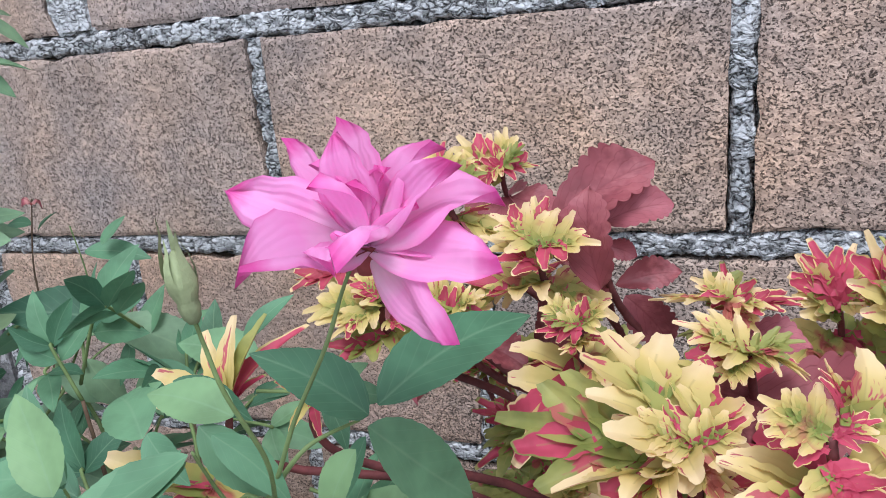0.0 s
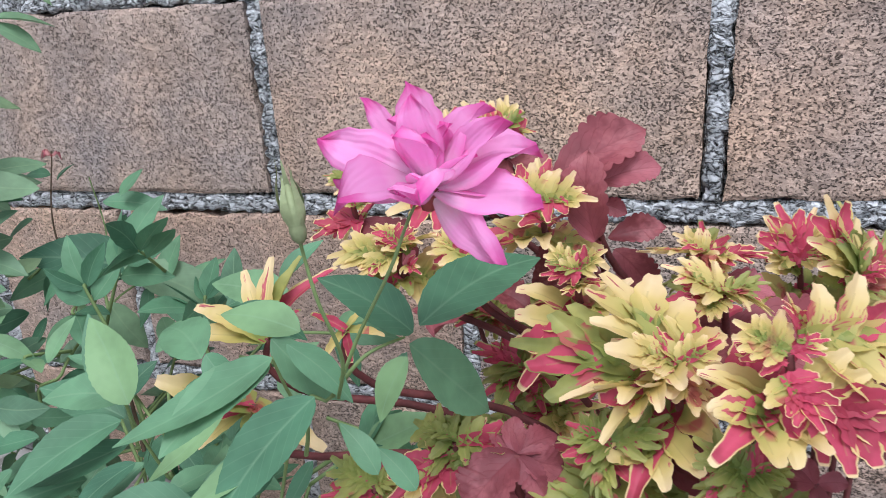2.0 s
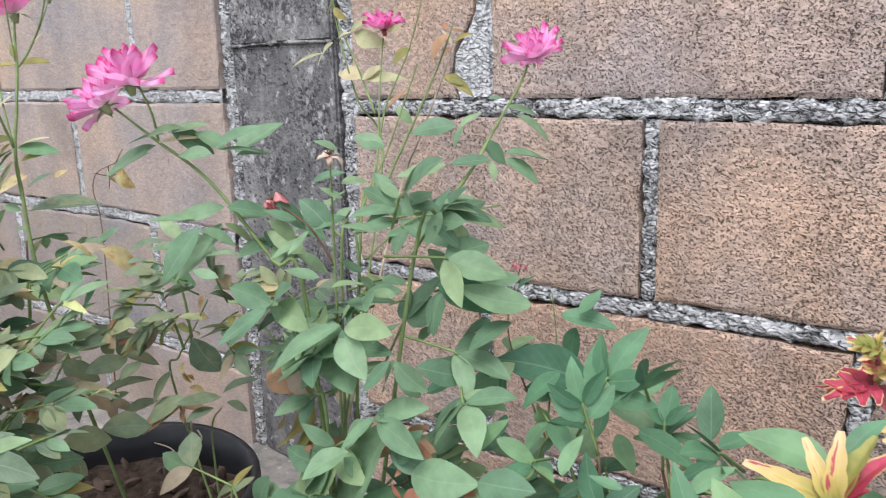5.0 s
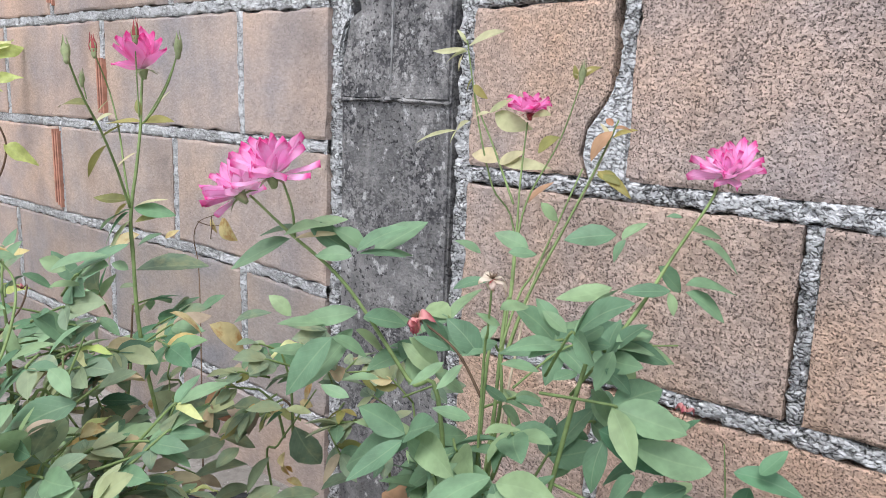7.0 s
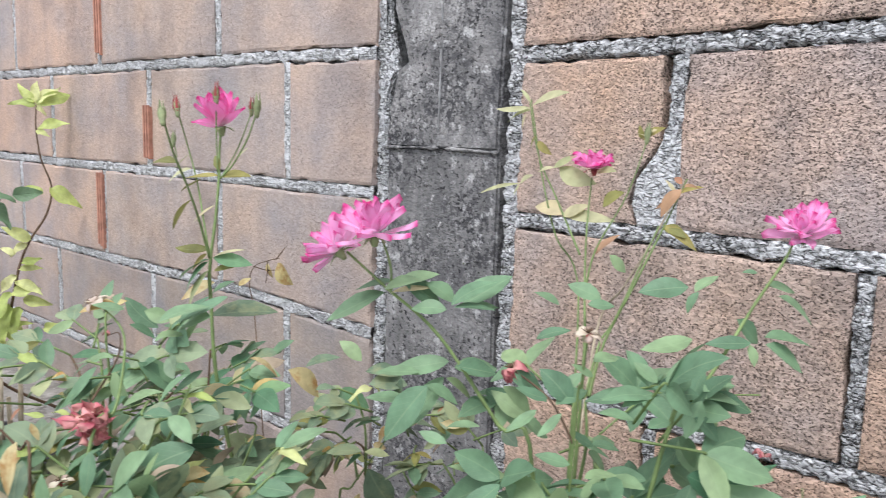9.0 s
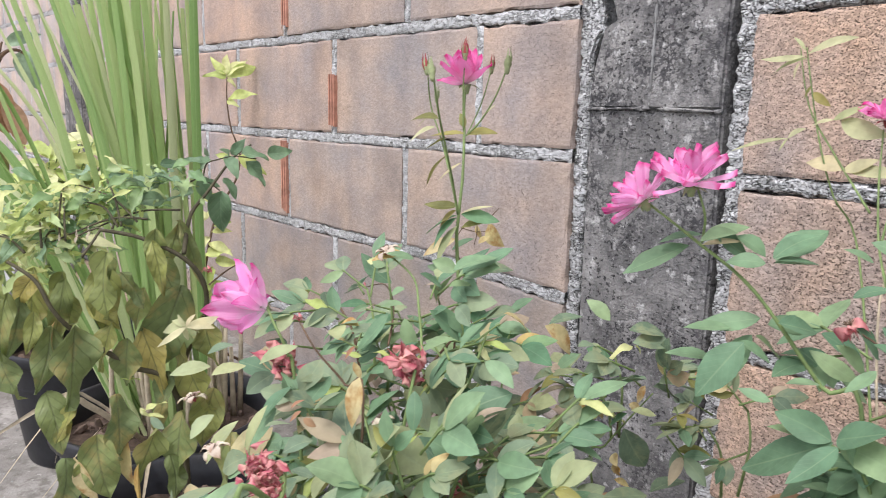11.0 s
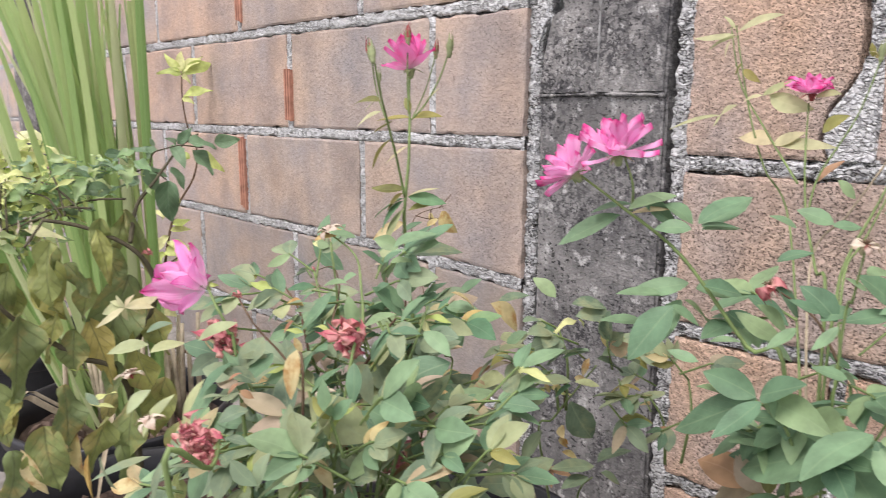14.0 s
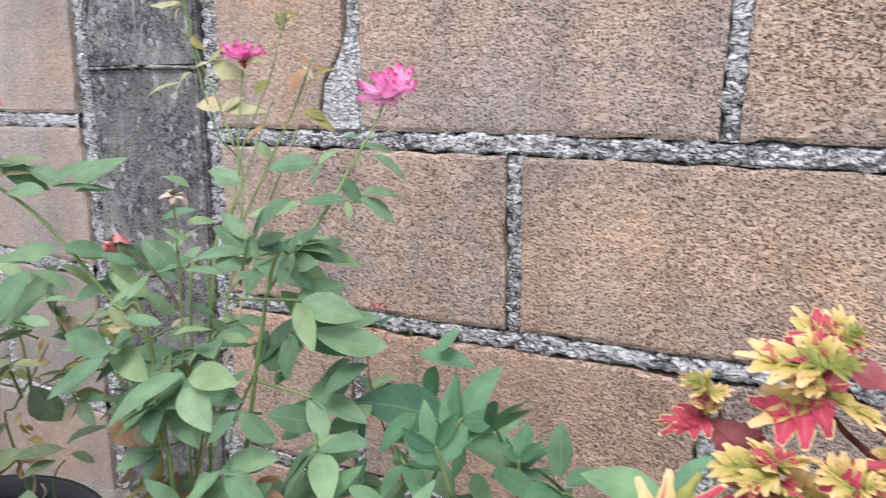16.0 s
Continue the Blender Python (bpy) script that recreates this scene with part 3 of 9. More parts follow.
def lobed_mesh(name, pairs=3, cup=0.15, droop=0.25, seed=0, material=COLEUS, half=0.112):
    """A coleus leaf one unit long along +x: finger-like lobes with blunt scalloped ends along both sides of its rib; with no pairs, one narrow finger."""
    rnd = random.Random(seed)
    bm = bmesh.new()
    lobes = [(0.0, 0.0, 1.0, half)]
    for k in range(pairs):
        t = (k + 0.5) / pairs
        for s in (-1, 1):
            lobes.append((0.04 + 0.52 * t, s * (78 - 46 * t + rnd.uniform(-6, 6)), (0.50 + 0.10 * math.sin(math.pi * t) - 0.12 * t) * rnd.uniform(0.82, 1.12), half * rnd.uniform(0.85, 1.1)))
    for k, (root, turn, long, wide) in enumerate(lobes):
        a = radians(turn)
        sector = 0 if k == 0 else 1 + (k - 1) // 4 + (3 if turn > 0 else 0)
        d = Vector((math.cos(a), math.sin(a), 0))
        w = Vector((-d.y, d.x, 0))
        curl, lift, sway = rnd.uniform(-0.45, 0.2), 0.007 * (k % 3) + rnd.uniform(0, 0.004), rnd.uniform(-0.08, 0.08)
        rows, uvs = [], []
        for i in range(11):
            u = (i / 10) ** 0.85
            g = wide * (0.72 + 0.36 * math.sin(math.pi * min(1, u * 1.25))) * (0.86 if i % 3 == 2 else 1.04)
            if u > 0.72:
                g *= max(0.16, math.cos(math.pi * 0.5 * (u - 0.72) / 0.28)) ** 0.42
            row = []
            for v in (-1, -0.5, 0, 0.5, 1):
                p = Vector((root, 0, 0)) + d * (u * long) + w * (g * v + sway * u * u * long)
                z = cup * abs(p.y) - 0.5 * droop * p.x * p.x + lift * min(1, 3 * u) + curl * max(0, u - 0.45) ** 2 + 0.45 * g * v * v - 0.10 * g
                row.append((p.x, p.y, z))
            rows.append(row)
            uvs.append([(sector + 0.01 + 0.98 * u, 0.5 + 0.5 * v) for v in (-1, -0.5, 0, 0.5, 1)])
        sheet(bm, rows, uvs)
    return mesh_of(name, bm, material)


COLEUS_LEAF = [lobed_mesh("leaf", 3 + (k % 3 == 1), 0.05 + 0.12 * (k % 3), 0.15 + 0.2 * (k % 4), k) for k in range(10)]
# Low leaves, of the greener copy that carries the shade under the heads.
COLEUS_LOW = [lobed_mesh("leaf", 3 + (k % 3 == 1), 0.05 + 0.12 * (k % 3), 0.2 + 0.2 * (k % 4), 40 + k, COLEUS_GREEN_SHADED) for k in range(7)]
COLEUS_RED_LEAF = leaf_kinds("leaf", COLEUS_RED, 4, width=0.36, fold=0.35, droop=0.35, lobes=9, depth=0.16, wavy=0.35, n=36, peak=0.42)
COLEUS_THIN = [lobed_mesh("leaf", 0, 0.2, 0.1 + 0.3 * k, 20 + k, COLEUS, 0.13) for k in range(5)]
COOL = ROSE + HAZED + OLD + YELLOW[:1]
MIXED = OLD * 2 + HAZED + HAZED[:3] + OLIVE[:1] + BLUSH[:1] + YELLOW[:1] + YOUNG[:1]
FADED = OLD * 2 + HAZED[:3] + OLIVE[:3] + BLUSH[:3] + YELLOW[:1] + RUSTY[:1]


def petal_mesh(name, material, width=0.5, cup=0.5, curl=0.3, wavy=0.1, point=0.2, seed=0, n=10):
    """A petal one unit long along +x, gutter-shaped along its rib, with rolled margins and a tip that turns back; point: 0 round, 1 sharp."""
    rnd = random.Random(seed)
    bm = bmesh.new()
    rows, uvs = [], []
    ph, lean, top = rnd.uniform(0, 6), rnd.uniform(-0.12, 0.12), 0.58 - 0.1 * point
    for i in range(n + 1):
        u = i / n
        w = width * (0.22 + 0.78 * math.sin(math.pi * 0.5 * min(1, u / top)))
        if u > top:
            q = (u - top) / (1 - top)
            w *= (1 - point) * math.sqrt(max(0, 1 - q ** 2.6)) + point * (1 - q ** 1.35) + 0.02
            w *= 1 - 0.12 * (i % 2)
        row, uv = [], []
        for j in range(9):
            v = (j - 4) / 4
            y = w * v
            roll = max(0, abs(v) - 0.55)
            z = cup * (0.42 * u * u + 0.85 * w * abs(v) ** 1.4 * (1 - 0.3 * u)) - curl * max(0, u - 0.55) ** 2 * 3.0 - 0.55 * w * roll * (0.5 + wavy)
            z += wavy * u * (math.sin(3.2 * v + ph + 4 * u) * 0.12 + math.sin(8 * v - ph + 6 * u) * 0.05 * u)
            row.append((u * (1 - 0.08 * curl * u), y + lean * u * u, z))
            uv.append((u, 0.5 + 0.5 * v))
        rows.append(row)
        uvs.append(uv)
    sheet(bm, rows, uvs)
    return mesh_of(name, bm, material)


def petal_kinds(material, seed=0, **kw):
    return [petal_mesh("petal", material, seed=seed + k, width=kw.get("width", 0.42) * (0.85 + 0.1 * k), cup=kw.get("cup", 0.45) * (0.7 + 0.2 * k),
                       curl=kw.get("curl", 0.5) * (0.5 + 0.3 * k), wavy=kw.get("wavy", 0.2), point=kw.get("point", 0.3)) for k in range(4)]


PINK = petal_kinds(PETAL, 0, width=0.225, wavy=0.6, point=0.6, cup=0.75, curl=0.12)
BROAD = petal_kinds(PETAL, 70, width=0.36, wavy=0.6, point=0.35, cup=0.6, curl=0.35)
DEEP = petal_kinds(PETAL_DEEP, 80, width=0.30, wavy=0.35, point=0.7, cup=0.9, curl=0.08)
DEEP_SLIM = petal_kinds(PETAL_DEEP, 90, width=0.27, wavy=0.5, point=0.55, cup=0.5, curl=0.3)
SOFT = petal_kinds(PETAL_SOFT, 10, width=0.27, wavy=0.7, point=0.55, cup=0.35, curl=0.4)
DRY = petal_kinds(PETAL_DRY, 20, width=0.34, wavy=3.4, cup=0.8, curl=1.3)
PALE = petal_kinds(PETAL_PALE, 30, width=0.34, wavy=0.6, cup=0.3, curl=1.0)


def calyx_mesh(material):
    bm = bmesh.new()
    tube(bm, [(0, 0, -0.25), (0, 0, -0.12), (0, 0, 0.0)], 0.06, 0.15, 8, 4)
    for k in range(5):
        a = 1.2566 * k
        c, s = math.cos(a), math.sin(a)
        v = [bm.verts.new(p) for p in ((0.1 * c - 0.07 * s, 0.1 * s + 0.07 * c, -0.02), (0.1 * c + 0.07 * s, 0.1 * s - 0.07 * c, -0.02),
                                       (0.45 * c, 0.45 * s, -0.14), (0.25 * c - 0.05 * s, 0.25 * s + 0.05 * c, -0.03), (0.25 * c + 0.05 * s, 0.25 * s - 0.05 * c, -0.03))]
        bm.faces.new((v[0], v[1], v[4], v[3]))
        bm.faces.new((v[3], v[4], v[2]))
    return mesh_of("rose_flower", bm, material)


CALYX_MESH, CALYX_RED_MESH = calyx_mesh(CALYX), calyx_mesh(CALYX_RED)
FULL = ((8, 1.0, 88), (8, 1.0, 70), (7, 0.92, 52), (6, 0.8, 32), (4, 0.62, 12))
STAR = ((8, 0.95, 90), (8, 1.02, 70), (7, 0.96, 50), (6, 0.82, 30), (4, 0.62, 12))
OPEN = ((6, 1.0, 84), (7, 0.92, 66), (5, 0.75, 36), (3, 0.6, 12))
CUP = ((5, 0.95, 66), (5, 1.0, 40), (3, 0.85, 14))
SHAGGY = ((5, 0.80, 74), (6, 0.75, 52), (5, 0.62, 28))


def flower(parent, at, way, radius, kinds=PINK, plan=FULL, label="", calyx=None, jitter=0.25, seed=1):
    """A bloom: whorls of (count, length, lean from the axis in degrees) round its axis."""
    rnd = random.Random(seed)
    axis = Vector(way).normalized()
    m = Matrix.Translation(Vector(at) - axis * radius * (0.18 if plan is FULL else 0.0)) @ axis.to_track_quat("Z", "Y").to_matrix().to_4x4()
    head = under(parent, "rose_flower", calyx or CALYX_MESH, m @ Matrix.Scale(radius, 4), label)
    for w, (count, long, lean) in enumerate(plan):
        off = rnd.uniform(0, 6.28)
        for k in range(count):
            a = off + 6.2832 * (k + rnd.uniform(-jitter, jitter)) / count
            loose = 14 if jitter < 0.3 else 22
            tilt = radians(lean + rnd.uniform(-loose, loose))
            r = radius * long * rnd.uniform(0.8, 1.1)
            q = Matrix.Rotation(a, 4, "Z") @ Matrix.Rotation(tilt - math.pi / 2, 4, "Y") @ Matrix.Rotation(rnd.uniform(-0.3, 0.3), 4, "X")
            under(head, "petal", kinds[rnd.randrange(4)], m @ q @ Matrix.Scale(r, 4))
    return head


# ---- ground, walls, pillars ----
def ground():
    bm = bmesh.new()
    xs = [-60, -20, -9, -6] + [-5 + 0.25 * k for k in range(33)] + [4, 6, 10, 25, 60]
    ys = [-60, -25, -10, -5, -3] + [-2.4 + 0.2 * k for k in range(13)] + [0.6, 3, 10, 30, 60]
    grid = [[bm.verts.new((x, y, 0.006 * noise.noise((x * 2, y * 2, 3)) if -5 < x < 3 and -2.5 < y < 0.2 else 0)) for y in ys] for x in xs]
    for a, b in zip(grid, grid[1:]):
        for k in range(len(ys) - 1):
            bm.faces.new((a[k], b[k], b[k + 1], a[k + 1]))
    ob = new("ground", mesh_of("ground", bm, GROUND))
    tagged(ob, "worn grey concrete paving giving way to bare earth", "ground", kind="structure")


ground()
GAP, BED = 0.018, 0.0215
RIGHT_WALL = Matrix.Identity(4)
LEFT_WALL = Matrix.Translation((-0.24, -0.01, 0)) @ Matrix.Rotation(radians(8), 4, "Z")


def right_bed(r):
    """Height along the wall of the joint under course r; the lower ones run uphill."""
    level = (0.0, 0.156, 0.388, 0.6235, 0.846)
    rise = (0.0, 0.066, 0.046, 0.006, 0.0)
    if r < 5:
        return lambda x: level[r] + rise[r] * max(-0.2, min(1.4, x)) + 0.002 * noise.noise((x * 5, r * 3.1, 0.4))
    return lambda x: 0.846 + 0.217 * (r - 4) + 0.002 * noise.noise((x * 5, r * 3.1, 0.4))


def left_bed(r):
    level = (-0.07, 0.165, 0.409, 0.636, 0.871)
    sag = (0.0, 0.012, 0.017, 0.0, 0.005)
    if r < 5:
        return lambda x: level[r] - sag[r] * max(0.0, 1 + x / 0.35) + 0.002 * noise.noise((x * 5, r * 2.3, 5.4))
    return lambda x: 0.871 + 0.235 * (r - 4) + 0.002 * noise.noise((x * 5, r * 2.3, 5.4))


def block_mesh(xl, xr, low, high, seed, fine=True, stone=None):
    """A hollow-block face with chipped edges between two joints and two beds, front at y = 0. xl and xr: its sides by height, 0 to 1."""
    rnd = random.Random(seed)
    deep = 0.13
    nx, nz = (22, 12) if fine else (4, 3)
    bm = bmesh.new()
    front = []
    for i in range(nx + 1):
        row = []
        for k in range(nz + 1):
            u = 0.0 if i == 0 else 1.0 if i == nx else 0.015 + 0.97 * (i - 1) / (nx - 2)
            v = 0.0 if k == 0 else 1.0 if k == nz else 0.03 + 0.94 * (k - 1) / (nz - 2)
            x = xl(v) + (xr(v) - xl(v)) * u
            z0, z1 = low(x) + BED / 2, high(x) - BED / 2
            z = z0 + (z1 - z0) * v
            edge = i in (0, nx) or k in (0, nz)
            y = 0.0016 if edge else 0.0012 * noise.noise((x * 30, z * 30, seed))
            if edge and fine:
                chip = max(0.0, noise.noise((x * 45, z * 45, seed * 1.7)) - 0.1) * 0.008 + rnd.uniform(0, 0.0012)
                x += chip * (1 if i == 0 else -1 if i == nx else 0)
                z += chip * (1 if k == 0 else -1 if k == nz else 0)
                y += chip * 0.5
            row.append(bm.verts.new((x, y, z)))
        front.append(row)
    for i in range(nx):
        for k in range(nz):
            bm.faces.new((front[i][k], front[i + 1][k], front[i + 1][k + 1], front[i][k + 1]))
    ring = [front[i][0] for i in range(nx)] + [front[nx][k] for k in range(nz)] + [front[i][nz] for i in range(nx, 0, -1)] + [front[0][k] for k in range(nz, 0, -1)]
    rear = [bm.verts.new((v.co.x, deep, v.co.z)) for v in ring]
    for j in range(len(ring)):
        q = (j + 1) % len(ring)
        bm.faces.new((ring[q], ring[j], rear[j], rear[q]))
    return mesh_of("block", bm, stone or BLOCK, False)


def mortar_line(verts, faces, place, a, b, half, step, lift=0.0, fine=True, relief=0.7):
    """Rough joint filling from a to b: lumps that stand proud or fall back, ragged along both edges. place(t, w) gives x and z, w metres beside the line."""
    n, m = max(2, int((b - a) / step)), 7 if fine else 3
    first = len(verts)
    for i in range(n + 1):
        t = a + (b - a) * i / n
        for k in range(m + 1):
            w = 2 * k / m - 1
            x, z = place(t, w * half)
            n1, n2, n3 = noise.noise((x * 55, z * 55, 1.3)), noise.noise((x * 160, z * 160, 7.7)), noise.noise((x * 330, z * 330, 2.2))
            rag = half * w * (0.9 + 0.28 * n1 + 0.22 * n2 * (abs(w) > 0.5))
            x, z = place(t, rag)
            y = 0.001 - lift - relief * (0.0028 * n1 + 0.0024 * n2 + 0.0014 * n3)
            if n2 < -0.34:
                y += 0.005 * relief
            if k in (0, m):
                y = max(y, 0.0) + (0.010 if n1 < 0.1 else 0.004) * relief
            verts.append((x, y, z))
    for i in range(n):
        for k in range(m):
            q = first + i * (m + 1) + k
            faces.append((q, q + m + 1, q + m + 2, q + 1))


def mortar_strip(verts, faces, x0, x1, z0, z1, step, lift=0.0):
    """An upright joint between x0 and x1."""
    mortar_line(verts, faces, lambda t, w: ((x0 + x1) / 2 - w, t), z0, z1, (x1 - x0) / 2, step, lift)


def build_wall(name, pose_of, x0, x1, bed, rows, joints, label, stones, broken=None, relief=0.7, cement=MORTAR):
    """Courses of blocks between x0 and x1 along the wall, with rough joints and a core behind."""
    bm = bmesh.new()
    top = bed(rows)(0)
    bmesh.ops.create_cube(bm, size=1, matrix=Matrix.Translation(((x0 + x1) / 2, 0.078, top / 2)) @ Matrix.Diagonal((x1 - x0, 0.112, top, 1)))
    wall = new(name, mesh_of(name, bm, cement, False))
    wall.matrix_basis = pose_of
    tagged(wall, label, "wall", kind="structure")
    verts, faces = [], []
    rnd = random.Random(len(name))
    for r in range(rows):
        low, high = bed(r), bed(r + 1)
        cuts = [(x0 - GAP / 2, 0)] + [(j, rnd.uniform(-0.004, 0.004)) for j in joints(r) if x0 + 0.03 < j < x1 - 0.03] + [(x1 + GAP / 2, 0)]
        for (a, la), (b, lb) in zip(cuts, cuts[1:]):
            near = r < 5 and b > -1.7 and a < 1.3

            def xl(v, a=a, la=la):
                return a + GAP / 2 + la * (v - 0.5)

            def xr(v, b=b, lb=lb):
                return b - GAP / 2 + lb * (v - 0.5)

            if broken and broken[0] == r and abs(b - broken[1]) < 0.02:
                xr = broken[2]
            me = block_mesh(xl, xr, low, high, int((a + 9) * 1000) + r, near, stones(r))
            under(wall, "block", me, pose_of @ Matrix.Translation((0, rnd.uniform(-0.0015, 0.002), 0)))
        for j, lean in cuts[1:-1]:
            near = r < 5 and -1.7 < j < 1.3
            mid = (low(j) + high(j)) / 2
            mortar_line(verts, faces, lambda t, w: (j + lean * (t - mid) / 0.2 - w, t), low(j) + BED / 2, high(j) - BED / 2, GAP / 2 + 0.001, 0.004 if near else 0.03, 0.0, near, relief)
        a = x0
        while a < x1:
            b = min(a + 0.5, x1)
            near = r < 5 and b > -1.7 and a < 1.3
            mortar_line(verts, faces, lambda t, w: (t, high(t) + w), a, b, BED / 2 + 0.001, 0.004 if near else 0.03, 0.0, near, relief)
            a = b
    me = bpy.data.meshes.new("mortar_joints")
    me.from_pydata(verts, [], faces)
    me.materials.append(cement)
    me.polygons.foreach_set("use_smooth", [True] * len(me.polygons))
    j = under(wall, "mortar_joints", me, pose_of, "rough grey cement joints")
    tagged(j, kind="stuff")
    return wall


def broken_side(v):
    """The cracked right side of the block before the cement patch."""
    stops = ((0.0, 0.247), (0.12, 0.236), (0.28, 0.240), (0.42, 0.262), (0.5, 0.271), (0.75, 0.272), (1.0, 0.269))
    for (p, a), (q, b) in zip(stops, stops[1:]):
        if v <= q:
            return a + (b - a) * (v - p) / (q - p) + 0.002 * noise.noise((v * 30, 1, 2))
    return 0.272


wall_right = build_wall("wall_east", RIGHT_WALL, 0.055, 2.6, right_bed, 10, lambda r: [(0.287 if r % 2 else 0.505) + 0.432 * k for k in range(7)],
                        "unplastered wall of pinkish brown concrete blocks with rough grey joints", lambda r: BLOCK, (3, 0.287, broken_side))
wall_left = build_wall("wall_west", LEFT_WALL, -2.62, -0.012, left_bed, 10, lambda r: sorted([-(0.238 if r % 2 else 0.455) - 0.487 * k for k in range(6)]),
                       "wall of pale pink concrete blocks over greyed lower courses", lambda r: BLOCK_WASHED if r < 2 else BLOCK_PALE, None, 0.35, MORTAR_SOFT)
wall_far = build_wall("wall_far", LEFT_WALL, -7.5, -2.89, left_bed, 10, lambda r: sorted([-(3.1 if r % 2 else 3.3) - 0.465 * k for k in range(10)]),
                      "far stretch of the pale concrete block wall, haze in its colour", lambda r: BLOCK_FAR_HAZED, None, 0.35, MORTAR_SOFT)


def clay_strip(x, z0, z1, thick=0.026):
    """A sliver of ribbed clay tile used to fill a wide joint."""
    rnd = random.Random(int(z0 * 1000))
    for k in range(3):
        lo, hi = z0 + rnd.uniform(-0.006, 0.006), z1 + rnd.uniform(-0.012, 0.006)
        bm = bmesh.new()
        bmesh.ops.create_cube(bm, size=1, matrix=Matrix.Translation((x + (k - 1) * thick / 3, 0.004 + 0.002 * k, (lo + hi) / 2)) @ Matrix.Diagonal((thick / 3 - 0.002, 0.03, hi - lo, 1)))
        bmesh.ops.bevel(bm, geom=bm.edges[:], offset=0.0018, segments=1)
        under(wall_left, "clay_tile", mesh_of("clay_tile", bm, CLAY, False), LEFT_WALL, "orange clay tile sliver in the joint")


clay_strip(-0.722, 0.665, 0.79, 0.020)
clay_strip(-0.934, 0.905, 1.075, 0.022)
clay_strip(-0.950, 0.435, 0.615, 0.022)


def prism(outline, y0, y1, rough=0.0):
    """A block with the given outline in x and z, from y0 back to y1."""
    bm = bmesh.new()
    a = [bm.verts.new((x, y0, z)) for x, z in outline]
    b = [bm.verts.new((x, y1, z)) for x, z in outline]
    bm.faces.new(a)
    bm.faces.new(list(reversed(b)))
    for k in range(len(a)):
        q = (k + 1) % len(a)
        bm.faces.new((a[q], a[k], b[k], b[q]))
    bmesh.ops.recalc_face_normals(bm, faces=bm.faces[:])
    bmesh.ops.bevel(bm, geom=[e for e in bm.edges if abs(e.verts[0].co.y - y0) < 1e-5 and abs(e.verts[1].co.y - y0) < 1e-5], offset=0.004, segments=2, affect="EDGES")
    return bm


def pillar():
    col = new("pillar_near", mesh_of("pillar_near", prism([(-0.222, 0.0), (0.030, 0.0), (0.027, 0.40), (0.024, 0.7155), (-0.226, 0.7155), (-0.224, 0.4)], -0.003, 0.16), PILLAR, False))
    tagged(col, "stained dark grey concrete pillar cast between block walls", "pillar", kind="structure")
    top = prism([(-0.230, 0.715), (0.022, 0.715), (0.026, 0.9), (0.024, 2.1), (-0.22, 2.1), (-0.214, 0.93), (-0.186, 0.872), (-0.178, 0.848), (-0.203, 0.838), (-0.221, 0.775)], -0.0055, 0.16)
    part("upper_lift", top, PILLAR, col, "upper pour above a cold joint", False)
    lip = bmesh.new()
    tube(lip, [(-0.228, -0.0045, 0.714), (-0.1, -0.007, 0.716), (0.022, -0.0055, 0.713)], 0.0028, 0.0022, 6, 14, 1.6)
    part("joint_lip", lip, PILLAR, col, "cement lip at the cold joint")
    seam = bmesh.new()
    tube(seam, [(-0.104, -0.005, 0.73), (-0.1, -0.006, 0.85), (-0.098, -0.005, 2.0)], 0.0016, 0.0014, 6, 60, 2.2)
    part("form_seam", seam, SLAB, col, "raised pale seam left by the formwork")
    verts, faces = [], []
    mortar_strip(verts, faces, 0.0335, 0.062, 0.0, 1.3, 0.005, 0.006)
    mortar_strip(verts, faces, -0.257, -0.229, 0.0, 0.80, 0.005, 0.004)
    mortar_strip(verts, faces, -0.262, -0.229, 0.80, 1.3, 0.005, 0.004)
    me = bpy.data.meshes.new("edge_mortar")
    me.from_pydata(verts, [], faces)
    me.materials.append(MORTAR)
    me.polygons.foreach_set("use_smooth", [True] * len(me.polygons))
    under(col, "edge_mortar", me, None, "crumbling cement along both edges")
    gap = prism([(0.018, 0.0), (0.075, 0.0), (0.075, 2.1), (0.018, 2.1)], 0.022, 0.15)
    part("joint_core", gap, PILLAR, col, "", False)
    gap = prism([(-0.25, 0.0), (-0.15, 0.0), (-0.15, 2.1), (-0.25, 2.1)], 0.10, 0.15)
    part("joint_core", gap, PILLAR, col, "", False)
    chunk = prism([(-0.240, 0.76), (-0.231, 0.765), (-0.226, 0.80), (-0.214, 0.826), (-0.205, 0.832), (-0.202, 0.838), (-0.210, 0.846), (-0.207, 0.856), (-0.214, 0.872), (-0.218, 0.885), (-0.229, 0.93), (-0.228, 0.96), (-0.233, 1.0), (-0.233, 1.3), (-0.240, 1.3)], -0.004, 0.006)
    part("mortar_chunk", chunk, MORTAR, col, "rough cement beside a black crack", False)
    wedge = prism([(0.250, 0.634), (0.304, 0.634), (0.301, 0.69), (0.297, 0.75), (0.277, 0.75), (0.275, 0.737), (0.266, 0.72), (0.244, 0.69), (0.240, 0.66)], -0.002, 0.05)
    under(wall_right, "cement_patch", mesh_of("cement_patch", wedge, MORTAR_SOFT, False), None, "pale cement patch beside a broken block corner")
    far = new("pillar_far", mesh_of("pillar_far", prism([(-2.885, 0), (-2.625, 0), (-2.625, 2.2), (-2.885, 2.2)], -0.02, 0.16), PILLAR, False))
    far.matrix_basis = LEFT_WALL
    tagged(far, "second dark concrete pillar further along the wall", "pillar", kind="structure")


pillar()


